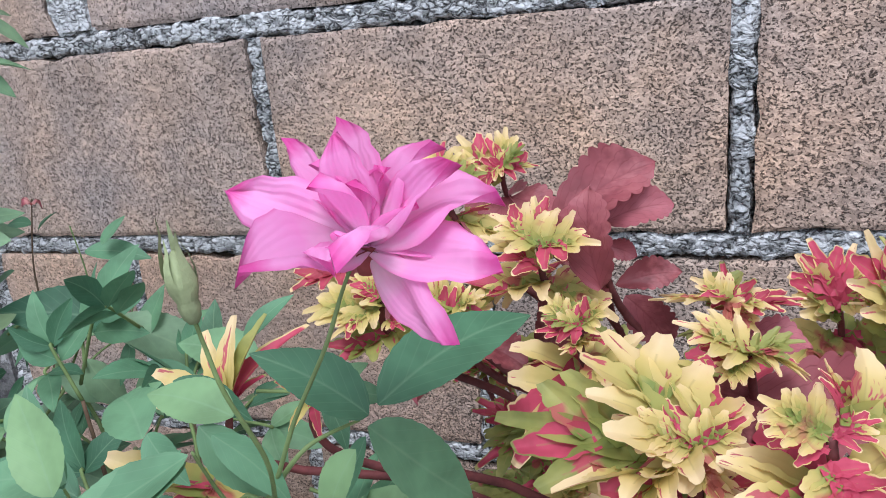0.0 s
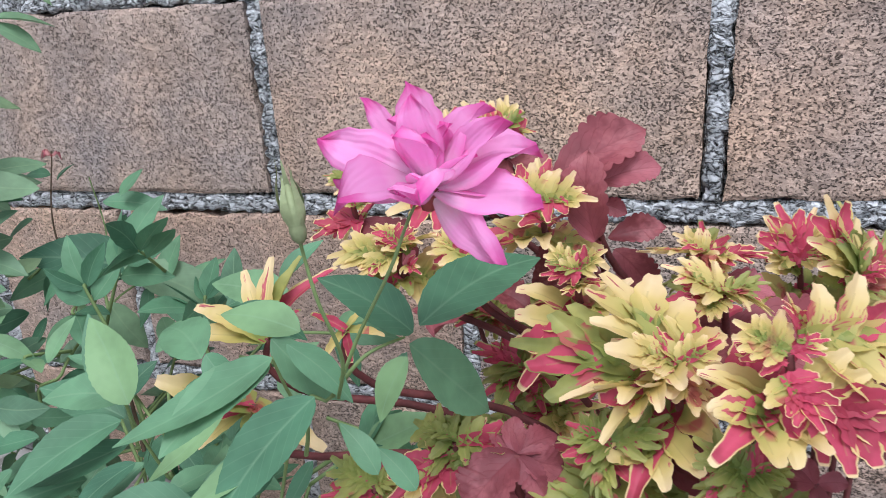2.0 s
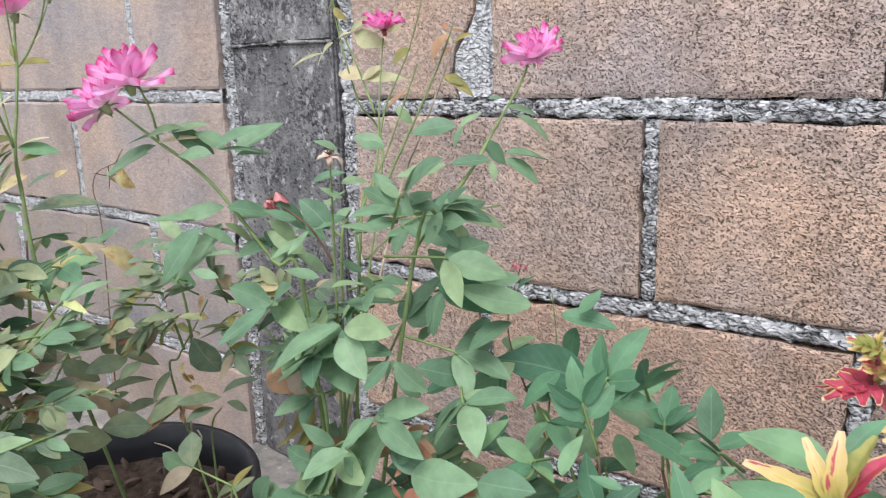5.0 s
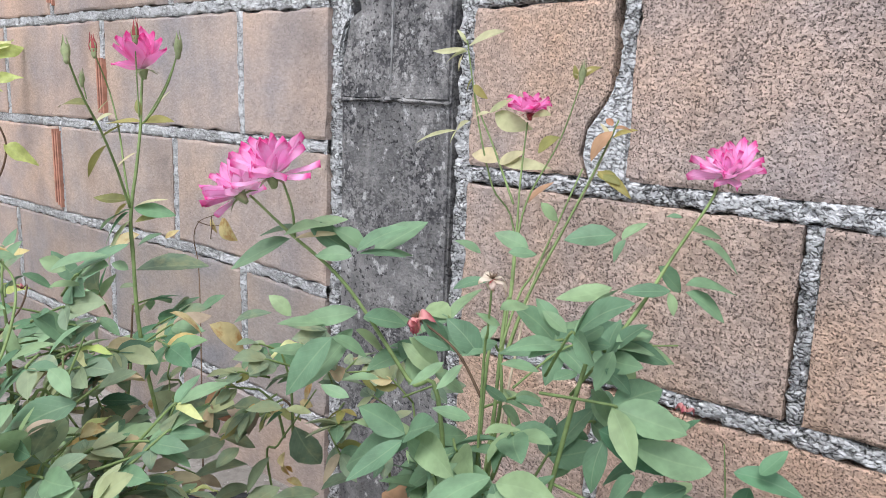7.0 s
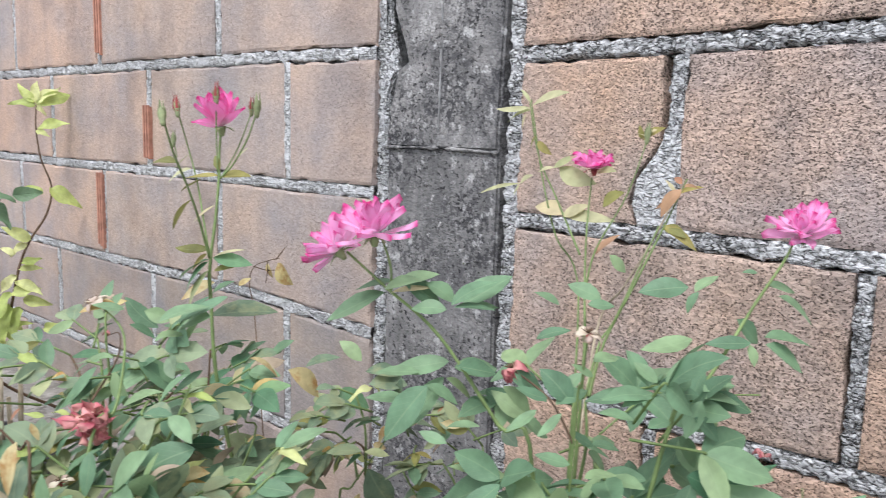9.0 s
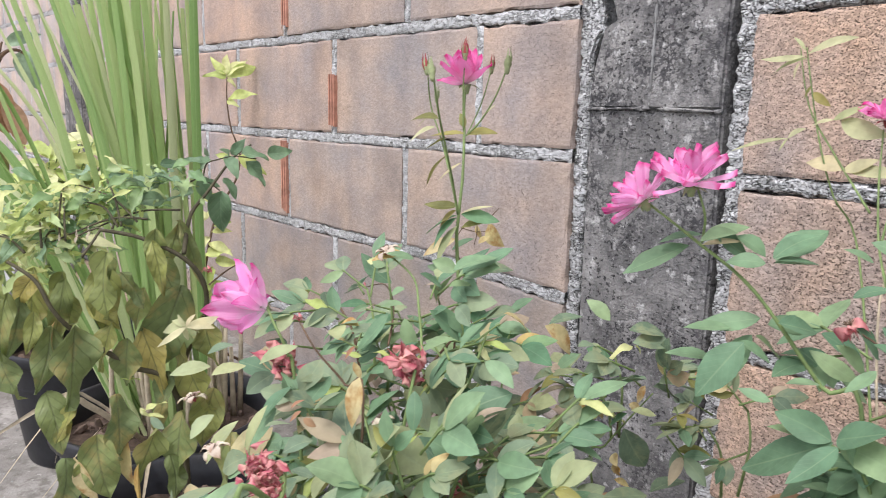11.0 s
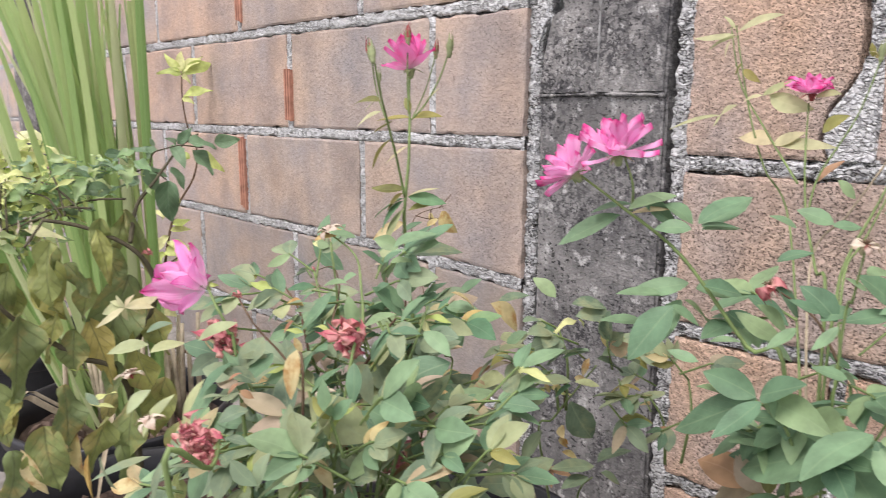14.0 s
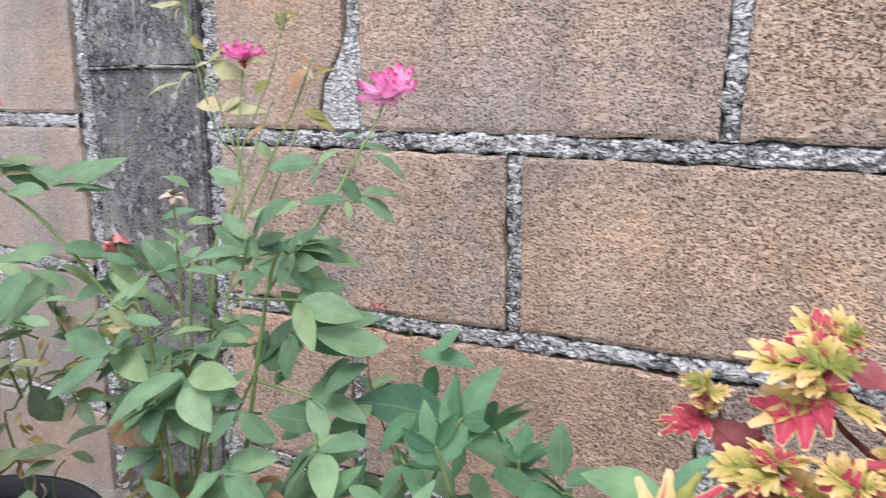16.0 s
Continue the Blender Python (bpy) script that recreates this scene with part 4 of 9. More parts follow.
def pot(at, top, bottom, high, label, soil_down=0.045, lean=(0, 0)):
    """A black plastic nursery pot with rolled rim and soil."""
    p = base_of("plant_pot", (at[0], at[1], 0.0), label, "pot", "pots along the wall")
    bm = bmesh.new()
    prof = [(bottom * 0.2, 0.004), (bottom, 0.0), (bottom * 1.02, 0.006), (top * 0.97, high - 0.03), (top * 0.975, high - 0.028), (top * 1.04, high - 0.024), (top * 1.05, high - 0.004), (top * 1.03, high),
            (top * 0.985, high - 0.002), (top * 0.95, high - 0.03), (top * 0.93, high - soil_down - 0.03)]
    n = 40
    rings = [[bm.verts.new((at[0] + r * math.cos(6.2832 * k / n), at[1] + r * math.sin(6.2832 * k / n), z)) for k in range(n)] for r, z in prof]
    for a, b in zip(rings, rings[1:]):
        for k in range(n):
            bm.faces.new((a[k], a[(k + 1) % n], b[(k + 1) % n], b[k]))
    bm.faces.new(list(reversed(rings[0])))
    part("pot_body", bm, BLACK, p)
    bm = bmesh.new()
    rr, prev = [0.0] + [top * 0.94 * (k + 1) / 8 for k in range(8)], None
    centre = bm.verts.new((at[0], at[1], high - soil_down))
    for r in rr[1:]:
        ring = []
        for k in range(n):
            x, y = at[0] + r * math.cos(6.2832 * k / n), at[1] + r * math.sin(6.2832 * k / n)
            ring.append(bm.verts.new((x, y, high - soil_down + 0.008 * noise.noise((x * 30, y * 30, 0)) + 0.004 * noise.noise((x * 90, y * 90, 5)))))
        for k in range(n):
            q = (k + 1) % n
            bm.faces.new((centre, ring[k], ring[q]) if prev is None else (prev[k], ring[k], ring[q], prev[q]))
        prev = ring
    part("soil", bm, SOIL, p, "dark crumbly potting soil")
    rnd = random.Random(int(at[0] * 1000))
    bm = bmesh.new()
    for k in range(150):
        a, r = rnd.uniform(0, 6.28), top * 0.88 * math.sqrt(rnd.random())
        size = rnd.uniform(0.004, 0.013)
        m = Matrix.Translation((at[0] + r * math.cos(a), at[1] + r * math.sin(a), high - soil_down + size * 0.3)) @ Euler((rnd.uniform(0, 3), rnd.uniform(0, 3), rnd.uniform(0, 3))).to_matrix().to_4x4() @ Matrix.Diagonal((size * 2, size, size * 0.6, 1))
        bmesh.ops.create_icosphere(bm, subdivisions=1, radius=0.7, matrix=m)
    part("bark_litter", bm, CHIP, p, "brown bark chips and dry leaf litter", False)["kind"] = "stuff"
    return p


pot((-0.95, -0.68), 0.145, 0.11, 0.24, "tall black plastic nursery pot with dry soil")
pot((-0.50, -0.62), 0.16, 0.125, 0.24, "black plastic pot holding lemongrass")
pot((-0.15, -0.68), 0.165, 0.125, 0.24, "black plastic pot holding a chilli plant")
pot((0.10, -0.42), 0.15, 0.12, 0.24, "black plastic pot with bark litter under a rose")
pot((0.24, -0.70), 0.145, 0.115, 0.24, "black plastic pot under a rose with withered blooms")
pot((0.70, -0.34), 0.13, 0.10, 0.22, "black plastic pot under a leafy rose")
pot((0.44, -0.38), 0.12, 0.10, 0.22, "black plastic pot under a tall rose")
pot((1.02, -0.24), 0.17, 0.13, 0.2, "black plastic pot holding coleus")


# ---- plants: fillers ----
def fill(bush, kinds, centre, radii, count, size, seed):
    """Compound leaves scattered through an egg-shaped part of a bush, all growing outwards and up."""
    rnd = random.Random(seed)
    c = Vector(centre)
    for k in range(count):
        while True:
            o = Vector((rnd.uniform(-1, 1), rnd.uniform(-1, 1), rnd.uniform(-1, 1)))
            if o.length < 1:
                break
        p = c + Vector((o.x * radii[0], o.y * radii[1], o.z * radii[2]))
        way = Vector((o.x + rnd.uniform(-0.7, 0.7), o.y + rnd.uniform(-0.8, 0.5), 0.35 * o.z + rnd.uniform(-0.25, 0.4)))
        if way.length < 0.2:
            way = Vector((0.5, -0.5, 0.1))
        s = size * rnd.uniform(0.75, 1.25)
        spray(bush, kinds, p, p + way.normalized() * s * 2.1, 5 if rnd.random() < 0.6 else 3, s)
        if k % 5 == 0:
            low = Vector((c.x + 0.5 * (p.x - c.x), c.y + 0.4 * (p.y - c.y), c.z - radii[2]))
            cane(bush, "twig", CANE if rnd.random() < 0.6 else TWIG, [p, p.lerp(low, 0.5) + Vector((0.006, 0, 0.01)), low], 0.0009, 0.0015)


def fill_coleus(plant, centre, radii, count, size, seed):
    rnd = random.Random(seed)
    c = Vector(centre)
    for k in range(count):
        p = c + Vector((rnd.uniform(-1, 1) * radii[0], rnd.uniform(-1, 1) * radii[1], rnd.uniform(-1, 1) * radii[2]))
        off = rnd.uniform(0, 6.28)
        kinds = COLEUS_RED_LEAF if rnd.random() < 0.15 else COLEUS_LOW
        for j in range(6):
            a = off + 1.0472 * j
            s = size * rnd.uniform(0.6, 1.0)
            put_leaf(plant, kinds, p, p + Vector((math.cos(a), math.sin(a), rnd.uniform(-0.1, 0.5))).normalized() * s, (0, -0.3, 1))
        cane(plant, "stem", COLEUS_STEM, [p, p + Vector((0, 0.01, -0.04)), Vector((1.02 + 0.3 * (p.x - 1.02), -0.26, 0.16))], 0.0012, 0.002)


def chilli_tops(plant, left, right, low, count, seed):
    """The crowded shoots at the ends of the branches: a pale tumbling mass on one side, a thin darker band on the other."""
    rnd = random.Random(seed)
    a, b, c = Vector(left), Vector(right), Vector(low)
    for k in range(count):
        t = rnd.random() ** 1.25
        p = a.lerp(b, t) if rnd.random() < 0.75 else a.lerp(c, rnd.random())
        tall = 0.023 - 0.013 * t
        p = p + Vector((rnd.gauss(-0.045, 0.022), rnd.gauss(0, 0.02), rnd.gauss(0.012 - 0.6 * tall * (1 - t), tall)))
        h = rnd.uniform(0, 6.28)
        s = rnd.uniform(0.012, 0.024) if rnd.random() < 0.6 else rnd.uniform(0.024, 0.042)
        pick = rnd.random() + 0.9 * t
        kinds = LIME if pick < 0.4 else YOUNG if pick < 0.9 else CHILLI_SMALL if pick < 1.5 else SPRIG
        drop = rnd.uniform(-0.6, 0.5) if t < 0.5 else rnd.uniform(-0.3, 0.35)
        put_leaf(plant, kinds, p, p + Vector((math.cos(h), math.sin(h), drop)).normalized() * s, (0.6 + rnd.uniform(-0.6, 0.4), -0.3 + rnd.uniform(-0.6, 0.6), 0.8), 0.85)
        if k % 26 == 0:
            cane(plant, "twig", CHILLI_STEM, [p, p.lerp(a.lerp(b, t), 0.6), a.lerp(b, t) - Vector((0, 0, 0.015))], 0.0008, 0.0012)
    star = petal_kinds(PETAL_PALE, 50, width=0.25, wavy=0.1, point=0.6)
    for t in (0.45, 0.55, 0.62):
        flower(plant, a.lerp(b, t) + Vector((0, -0.03, -0.02)), (0.2, -0.9, 0.1), 0.008, star, ((5, 1.0, 80),), "tiny white chilli flower", None, 0.1, 3)


def tuft(plant, at, seed):
    """The small upright leaves in the heart of a coleus head."""
    rnd = random.Random(400 + seed)
    p = Vector(at)
    kinds = COLEUS_LOW if p.z < 0.478 else COLEUS_LEAF
    for k in range(2):
        a = 3.1416 * k + rnd.uniform(-0.3, 0.3)
        s = rnd.uniform(0.010, 0.024)
        put_leaf(plant, kinds, p, p + Vector((math.cos(a), math.sin(a), rnd.uniform(0.2, 1.0))).normalized() * s, (0, -0.5, 0.8))
    for k in range(3):
        a = 2.0944 * k + rnd.uniform(-0.4, 0.4)
        s = rnd.uniform(0.028, 0.045)
        low = p + Vector((0, 0.008, -0.018))
        put_leaf(plant, kinds if rnd.random() < 0.7 else COLEUS_RED_LEAF, low, low + Vector((math.cos(a), math.sin(a), rnd.uniform(-0.4, 0.2))).normalized() * s, (0, -0.4, 0.9))

UPT = (0.0, -0.55, 0.85)


def cane(parent, name, material, pts, r0, r1):
    """A stem from its thin end to its foot, with small knots."""
    bm = bmesh.new()
    tube(bm, pts, r0, r1, 7, 6, 0.12)
    return part(name, bm, material, parent)


def thorns(parent, pts, count, size=0.004):
    line = smooth_line(pts, 8)
    bm = bmesh.new()
    for k in range(count):
        q = line[int((k + 0.5) * len(line) / count)]
        a = 2.4 * k
        way = Vector((math.cos(a), math.sin(a), -0.3))
        tube(bm, [q, q + way * size], 0.0011, 0.0001, 4, 2)
    part("thorns", bm, TWIG, parent)


def bud(parent, at, way, size, label="", tip=None):
    """A closed bud: a pointed egg with sepals folded round it."""
    q = Matrix.Translation(Vector(at)) @ Vector(way).normalized().to_track_quat("Z", "Y").to_matrix().to_4x4() @ Matrix.Scale(size, 4)
    bm = bmesh.new()
    prof = [(0.09, -0.45), (0.17, -0.32), (0.21, -0.12), (0.19, 0.0), (0.27, 0.22), (0.29, 0.42), (0.23, 0.68), (0.12, 0.9), (0.03, 1.0)]
    rings = [[bm.verts.new((r * math.cos(0.6283 * k) * (1 + 0.08 * (k % 2)), r * math.sin(0.6283 * k) * (1 + 0.08 * (k % 2)), z)) for k in range(10)] for r, z in prof]
    for a, b in zip(rings, rings[1:]):
        for k in range(10):
            bm.faces.new((a[k], a[(k + 1) % 10], b[(k + 1) % 10], b[k]))
    bm.faces.new(list(reversed(rings[0])))
    bm.faces.new(rings[-1])
    head = under(parent, "rose_bud", mesh_of("rose_bud", bm, CALYX), q, label)
    for k in range(5):
        bm = bmesh.new()
        a = 1.2566 * k
        rows, uvs = [], []
        for i in range(6):
            u = i / 5
            r = 0.20 + 0.12 * math.sin(math.pi * min(1, u * 1.25)) + (0.35 * max(0.0, u - 0.7) if k % 2 else 0.0) - (0.12 * max(0.0, u - 0.5) if k % 2 == 0 else 0.0)
            w = 0.17 * (1 - u) + 0.012
            rows.append([(r * math.cos(a + s * w / r), r * math.sin(a + s * w / r), u * (1.25 + 0.1 * k)) for s in (-1, 0, 1)])
            uvs.append([(u, 0), (u, 0.5), (u, 1)])
        sheet(bm, rows, uvs)
        under(head, "sepal", mesh_of("sepal", bm, tip or CALYX), q)
    return head


def husk(parent, at, way, size, kinds, plan, label, seed=3):
    """A spent bloom: a dark seed head with a few limp petals left."""
    head = flower(parent, at, way, size, kinds, plan, label, CALYX_RED_MESH, 0.45, seed)
    bm = bmesh.new()
    q = Matrix.Translation(Vector(at)) @ Vector(way).normalized().to_track_quat("Z", "Y").to_matrix().to_4x4() @ Matrix.Scale(size, 4)
    for k in range(14):
        a, l = 2.39996 * k, 0.10 + 0.025 * k
        tube(bm, [(0, 0, 0), (l * math.cos(a), l * math.sin(a), 0.32)], 0.03, 0.02, 4, 2)
    under(head, "stamens", mesh_of("stamens", bm, TWIG), q)
    return head


def crumpled(parent, at, way, size, label, seed=1):
    """A withered bloom hanging together as a crumpled clump."""
    rnd = random.Random(seed)
    head = under(parent, "rose_flower", CALYX_RED_MESH, Matrix.Translation(Vector(at)) @ Vector(way).normalized().to_track_quat("Z", "Y").to_matrix().to_4x4() @ Matrix.Scale(size * 0.6, 4), label)
    for k in range(38):
        p = Vector(at) + Vector(way).normalized() * size * rnd.uniform(-0.1, 1.5) + Vector((rnd.gauss(0, 0.28), rnd.gauss(0, 0.28), rnd.gauss(0, 0.28))) * size
        turn = Euler((rnd.uniform(0, 6.3), rnd.uniform(0, 6.3), rnd.uniform(0, 6.3))).to_matrix().to_4x4()
        under(head, "petal", DRY[rnd.randrange(4)], Matrix.Translation(p) @ turn @ Matrix.Diagonal((size * rnd.uniform(0.4, 0.62), size * rnd.uniform(0.5, 0.9), size * 0.7, 1)))
    return head


sprout = base_of("dry_sprout", (0.055, -0.318, 0.195), "pale dry twigs standing in the bark litter", "twig")
cane(sprout, "stem", PALE_TWIG, [(0.095, -0.318, 0.282), (0.097, -0.318, 0.265), (0.083, -0.318, 0.238), (0.055, -0.318, 0.200)], 0.0011, 0.0018)
cane(sprout, "stem", PALE_TWIG, [(0.110, -0.318, 0.270), (0.117, -0.318, 0.261), (0.095, -0.318, 0.239), (0.066, -0.318, 0.218)], 0.0010, 0.0015)
cane(sprout, "stem", PALE_TWIG, [(0.001, -0.318, 0.217), (0.041, -0.318, 0.223), (0.063, -0.318, 0.214)], 0.0008, 0.0012)


# ---- leafy rose and the bloom in front of the coleus ----
rose_a = base_of("rose_bush", (0.70, -0.36, 0.175), "leafy green rose bush with one open pink bloom and a bud", "rose bush", "roses along the wall")

bloom_a = flower(rose_a, (0.886, -0.463, 0.569), (0.12, 0.1, 1), 0.0255, SOFT, SHAGGY, "large open soft pink rose with ragged petals", CALYX_RED_MESH, 0.35, 5)
for tip, wide in (((0.861, -0.474, 0.583), 0.95), ((0.862, -0.470, 0.570), 1.0), ((0.866, -0.458, 0.590), 0.6), ((0.876, -0.452, 0.593), 1.2), ((0.883, -0.466, 0.592), 1.0), ((0.898, -0.455, 0.590), 0.9),
                  ((0.906, -0.465, 0.587), 0.8), ((0.912, -0.455, 0.580), 1.0), ((0.916, -0.466, 0.568), 1.1), ((0.908, -0.474, 0.554), 0.8), ((0.873, -0.488, 0.574), 1.2), ((0.893, -0.488, 0.575), 1.2)):
    put_leaf(bloom_a, SOFT, (0.886, -0.463, 0.569), tip, (-0.1, -0.75, 0.65), wide, "petal")
cane(rose_a, "cane", CANE, [(0.885, -0.463, 0.570), (0.879, -0.463, 0.559), (0.874, -0.465, 0.546), (0.865, -0.468, 0.528), (0.852, -0.465, 0.504), (0.825, -0.455, 0.469), (0.700, -0.360, 0.175)], 0.0004, 0.0007)
bud(rose_a, (0.865, -0.492, 0.566), (-0.15, 0.0, 1), 0.0095, "closed green rose bud tipped with pink")
cane(rose_a, "cane", CANE, [(0.865, -0.492, 0.565), (0.865, -0.490, 0.556), (0.866, -0.488, 0.545), (0.866, -0.480, 0.526), (0.856, -0.468, 0.506)], 0.0004, 0.0006)
put_leaf(rose_a, ROSE_BIG, (0.870, -0.440, 0.518), (0.896, -0.383, 0.533), UPT, 0.9, roll=0.1)
put_leaf(rose_a, ROSE_BIG, (0.870, -0.445, 0.518), (0.851, -0.460, 0.542), UPT, 0.9, roll=0.1)
put_leaf(rose_a, ROSE_BIG, (0.866, -0.440, 0.511), (0.893, -0.414, 0.477), UPT, 0.9, roll=0.1)
put_leaf(rose_a, ROSE_BIG, (0.865, -0.440, 0.508), (0.856, -0.451, 0.488), UPT, 0.9, roll=0.1)
put_leaf(rose_a, ROSE_BIG, (0.840, -0.460, 0.521), (0.810, -0.461, 0.527), UPT, 0.9, roll=0.1)
put_leaf(rose_a, ROSE_BIG, (0.833, -0.465, 0.520), (0.856, -0.462, 0.501), UPT, 0.9, roll=0.1)
put_leaf(rose_a, ROSE_BIG, (0.843, -0.480, 0.521), (0.830, -0.514, 0.515), UPT, 0.9, roll=0.1)
put_leaf(rose_a, ROSE_BIG, (0.745, -0.445, 0.470), (0.726, -0.440, 0.505), UPT, 0.9, roll=0.1)
put_leaf(rose_a, ROSE_BIG, (0.771, -0.470, 0.483), (0.750, -0.504, 0.476), UPT, 0.9, roll=0.1)
put_leaf(rose_a, ROSE_BIG, (0.855, -0.490, 0.511), (0.840, -0.521, 0.501), UPT, 0.9, roll=0.1)
put_leaf(rose_a, ROSE_BIG, (0.714, -0.420, 0.443), (0.675, -0.430, 0.461), UPT, 0.9, roll=0.1)
put_leaf(rose_a, ROSE_BIG, (0.791, -0.485, 0.481), (0.779, -0.508, 0.474), UPT, 0.9, roll=0.1)
put_leaf(rose_a, ROSE_BIG, (0.780, -0.385, 0.502), (0.792, -0.369, 0.519), UPT, 0.9, roll=0.1)
put_leaf(rose_a, ROSE_BIG, (0.773, -0.370, 0.484), (0.730, -0.373, 0.496), UPT, 0.9, roll=0.1)
put_leaf(rose_a, ROSE_BIG, (0.761, -0.480, 0.464), (0.735, -0.503, 0.461), UPT, 0.9, roll=0.1)
put_leaf(rose_a, ROSE_BIG, (0.782, -0.440, 0.493), (0.737, -0.416, 0.498), UPT, 0.9, roll=0.1)
put_leaf(rose_a, ROSE_BIG, (0.601, -0.290, 0.453), (0.556, -0.336, 0.481))
put_leaf(rose_a, ROSE_BIG, (0.617, -0.290, 0.445), (0.623, -0.276, 0.477))
put_leaf(rose_a, ROSE_BIG, (0.624, -0.280, 0.442), (0.641, -0.256, 0.460))
put_leaf(rose_a, ROSE_BIG, (0.578, -0.270, 0.484), (0.576, -0.276, 0.454))
put_leaf(rose_a, ROSE_BIG, (0.571, -0.280, 0.495), (0.610, -0.265, 0.489))
put_leaf(rose_a, ROSE_BIG, (0.587, -0.280, 0.500), (0.596, -0.269, 0.518))
put_leaf(rose_a, ROSE_BIG, (0.523, -0.360, 0.529), (0.576, -0.340, 0.522))
put_leaf(rose_a, ROSE_BIG, (0.515, -0.290, 0.482), (0.490, -0.307, 0.466))
put_leaf(rose_a, ROSE_BIG, (0.544, -0.330, 0.433), (0.505, -0.350, 0.423))
put_leaf(rose_a, ROSE_BIG, (0.559, -0.330, 0.432), (0.555, -0.349, 0.412))
put_leaf(rose_a, ROSE_BIG, (0.542, -0.310, 0.451), (0.543, -0.318, 0.428))
put_leaf(rose_a, ROSE_BIG, (0.530, -0.330, 0.465), (0.498, -0.354, 0.465))
put_leaf(rose_a, ROSE_BIG, (0.540, -0.300, 0.449), (0.515, -0.325, 0.438))
put_leaf(rose_a, ROSE_BIG, (0.618, -0.300, 0.448), (0.621, -0.317, 0.427))
put_leaf(rose_a, ROSE_BIG, (0.634, -0.310, 0.433), (0.653, -0.319, 0.415))
put_leaf(rose_a, ROSE_BIG, (0.658, -0.330, 0.451), (0.694, -0.320, 0.435))
put_leaf(rose_a, ROSE_BIG, (0.770, -0.465, 0.486), (0.749, -0.458, 0.515), UPT, 0.95, roll=0.1)
put_leaf(rose_a, ROSE_BIG, (0.755, -0.450, 0.478), (0.721, -0.463, 0.482), UPT, 0.95, roll=0.1)
put_leaf(rose_a, ROSE_BIG, (0.844, -0.480, 0.523), (0.818, -0.515, 0.513), UPT, 0.95, roll=0.1)
put_leaf(rose_a, ROSE_BIG, (0.772, -0.470, 0.474), (0.741, -0.495, 0.468), UPT, 0.95, roll=0.1)
put_leaf(rose_a, ROSE_BIG, (0.789, -0.480, 0.477), (0.773, -0.501, 0.466), UPT, 0.95, roll=0.1)
put_leaf(rose_a, ROSE_BIG, (0.817, -0.490, 0.474), (0.794, -0.507, 0.482), UPT, 0.95, roll=0.1)
put_leaf(rose_a, ROSE_BIG, (0.676, -0.450, 0.428), (0.671, -0.467, 0.417), UPT, 0.95, roll=0.1)
put_leaf(rose_a, ROSE_BIG, (0.728, -0.460, 0.440), (0.711, -0.479, 0.437), UPT, 0.95, roll=0.1)
put_leaf(rose_a, ROSE_BIG, (0.863, -0.490, 0.520), (0.849, -0.523, 0.503), UPT, 0.95, roll=0.1)
put_leaf(rose_a, ROSE_BIG, (0.654, -0.420, 0.441), (0.628, -0.431, 0.439), UPT, 0.95, roll=0.1)
put_leaf(rose_a, ROSE_BIG, (0.669, -0.430, 0.430), (0.636, -0.445, 0.428), UPT, 0.95, roll=0.1)
put_leaf(rose_a, ROSE_BIG, (0.808, -0.460, 0.490), (0.791, -0.484, 0.473), UPT, 0.95, roll=0.1)
put_leaf(rose_a, ROSE_BIG, (0.837, -0.470, 0.483), (0.818, -0.487, 0.485), UPT, 0.95, roll=0.1)
put_leaf(rose_a, ROSE_BIG, (0.853, -0.480, 0.492), (0.849, -0.495, 0.483), UPT, 0.95, roll=0.1)
put_leaf(rose_a, ROSE_BIG, (0.811, -0.450, 0.522), (0.833, -0.445, 0.511), UPT, 0.95, roll=0.1)
put_leaf(rose_a, ROSE_BIG, (0.842, -0.470, 0.522), (0.861, -0.468, 0.505), UPT, 0.95, roll=0.1)
put_leaf(rose_a, ROSE_BIG, (0.875, -0.460, 0.518), (0.867, -0.470, 0.501), UPT, 0.95, roll=0.1)
put_leaf(rose_a, ROSE_BIG, (0.784, -0.440, 0.495), (0.803, -0.446, 0.484), UPT, 0.95, roll=0.1)
put_leaf(rose_a, ROSE_BIG, (0.718, -0.400, 0.466), (0.735, -0.387, 0.481), UPT, 0.95, roll=0.1)
put_leaf(rose_a, ROSE_BIG, (0.768, -0.440, 0.472), (0.783, -0.429, 0.484), UPT, 0.95, roll=0.1)
put_leaf(rose_a, ROSE_BIG, (0.583, -0.400, 0.440), (0.599, -0.384, 0.463), UPT, 0.95, roll=0.1)
put_leaf(rose_a, ROSE_BIG, (0.602, -0.400, 0.457), (0.629, -0.393, 0.443), UPT, 0.95, roll=0.1)
put_leaf(rose_a, ROSE_BIG, (0.602, -0.330, 0.475), (0.585, -0.355, 0.456), UPT, 0.95, roll=0.1)
put_leaf(rose_a, ROSE_BIG, (0.646, -0.400, 0.449), (0.649, -0.382, 0.468), UPT, 0.95, roll=0.1)
put_leaf(rose_a, ROSE_BIG, (0.868, -0.470, 0.484), (0.856, -0.469, 0.499), UPT, 0.95, roll=0.1)
put_leaf(rose_a, ROSE_BIG, (0.875, -0.460, 0.473), (0.863, -0.460, 0.486), UPT, 0.95, roll=0.1)
put_leaf(rose_a, ROSE_BIG, (0.683, -0.400, 0.455), (0.666, -0.405, 0.461), UPT, 0.95, roll=0.1)
put_leaf(rose_a, ROSE, (0.620, -0.400, 0.423), (0.590, -0.413, 0.423))
put_leaf(rose_a, ROSE, (0.616, -0.400, 0.412), (0.635, -0.383, 0.409))
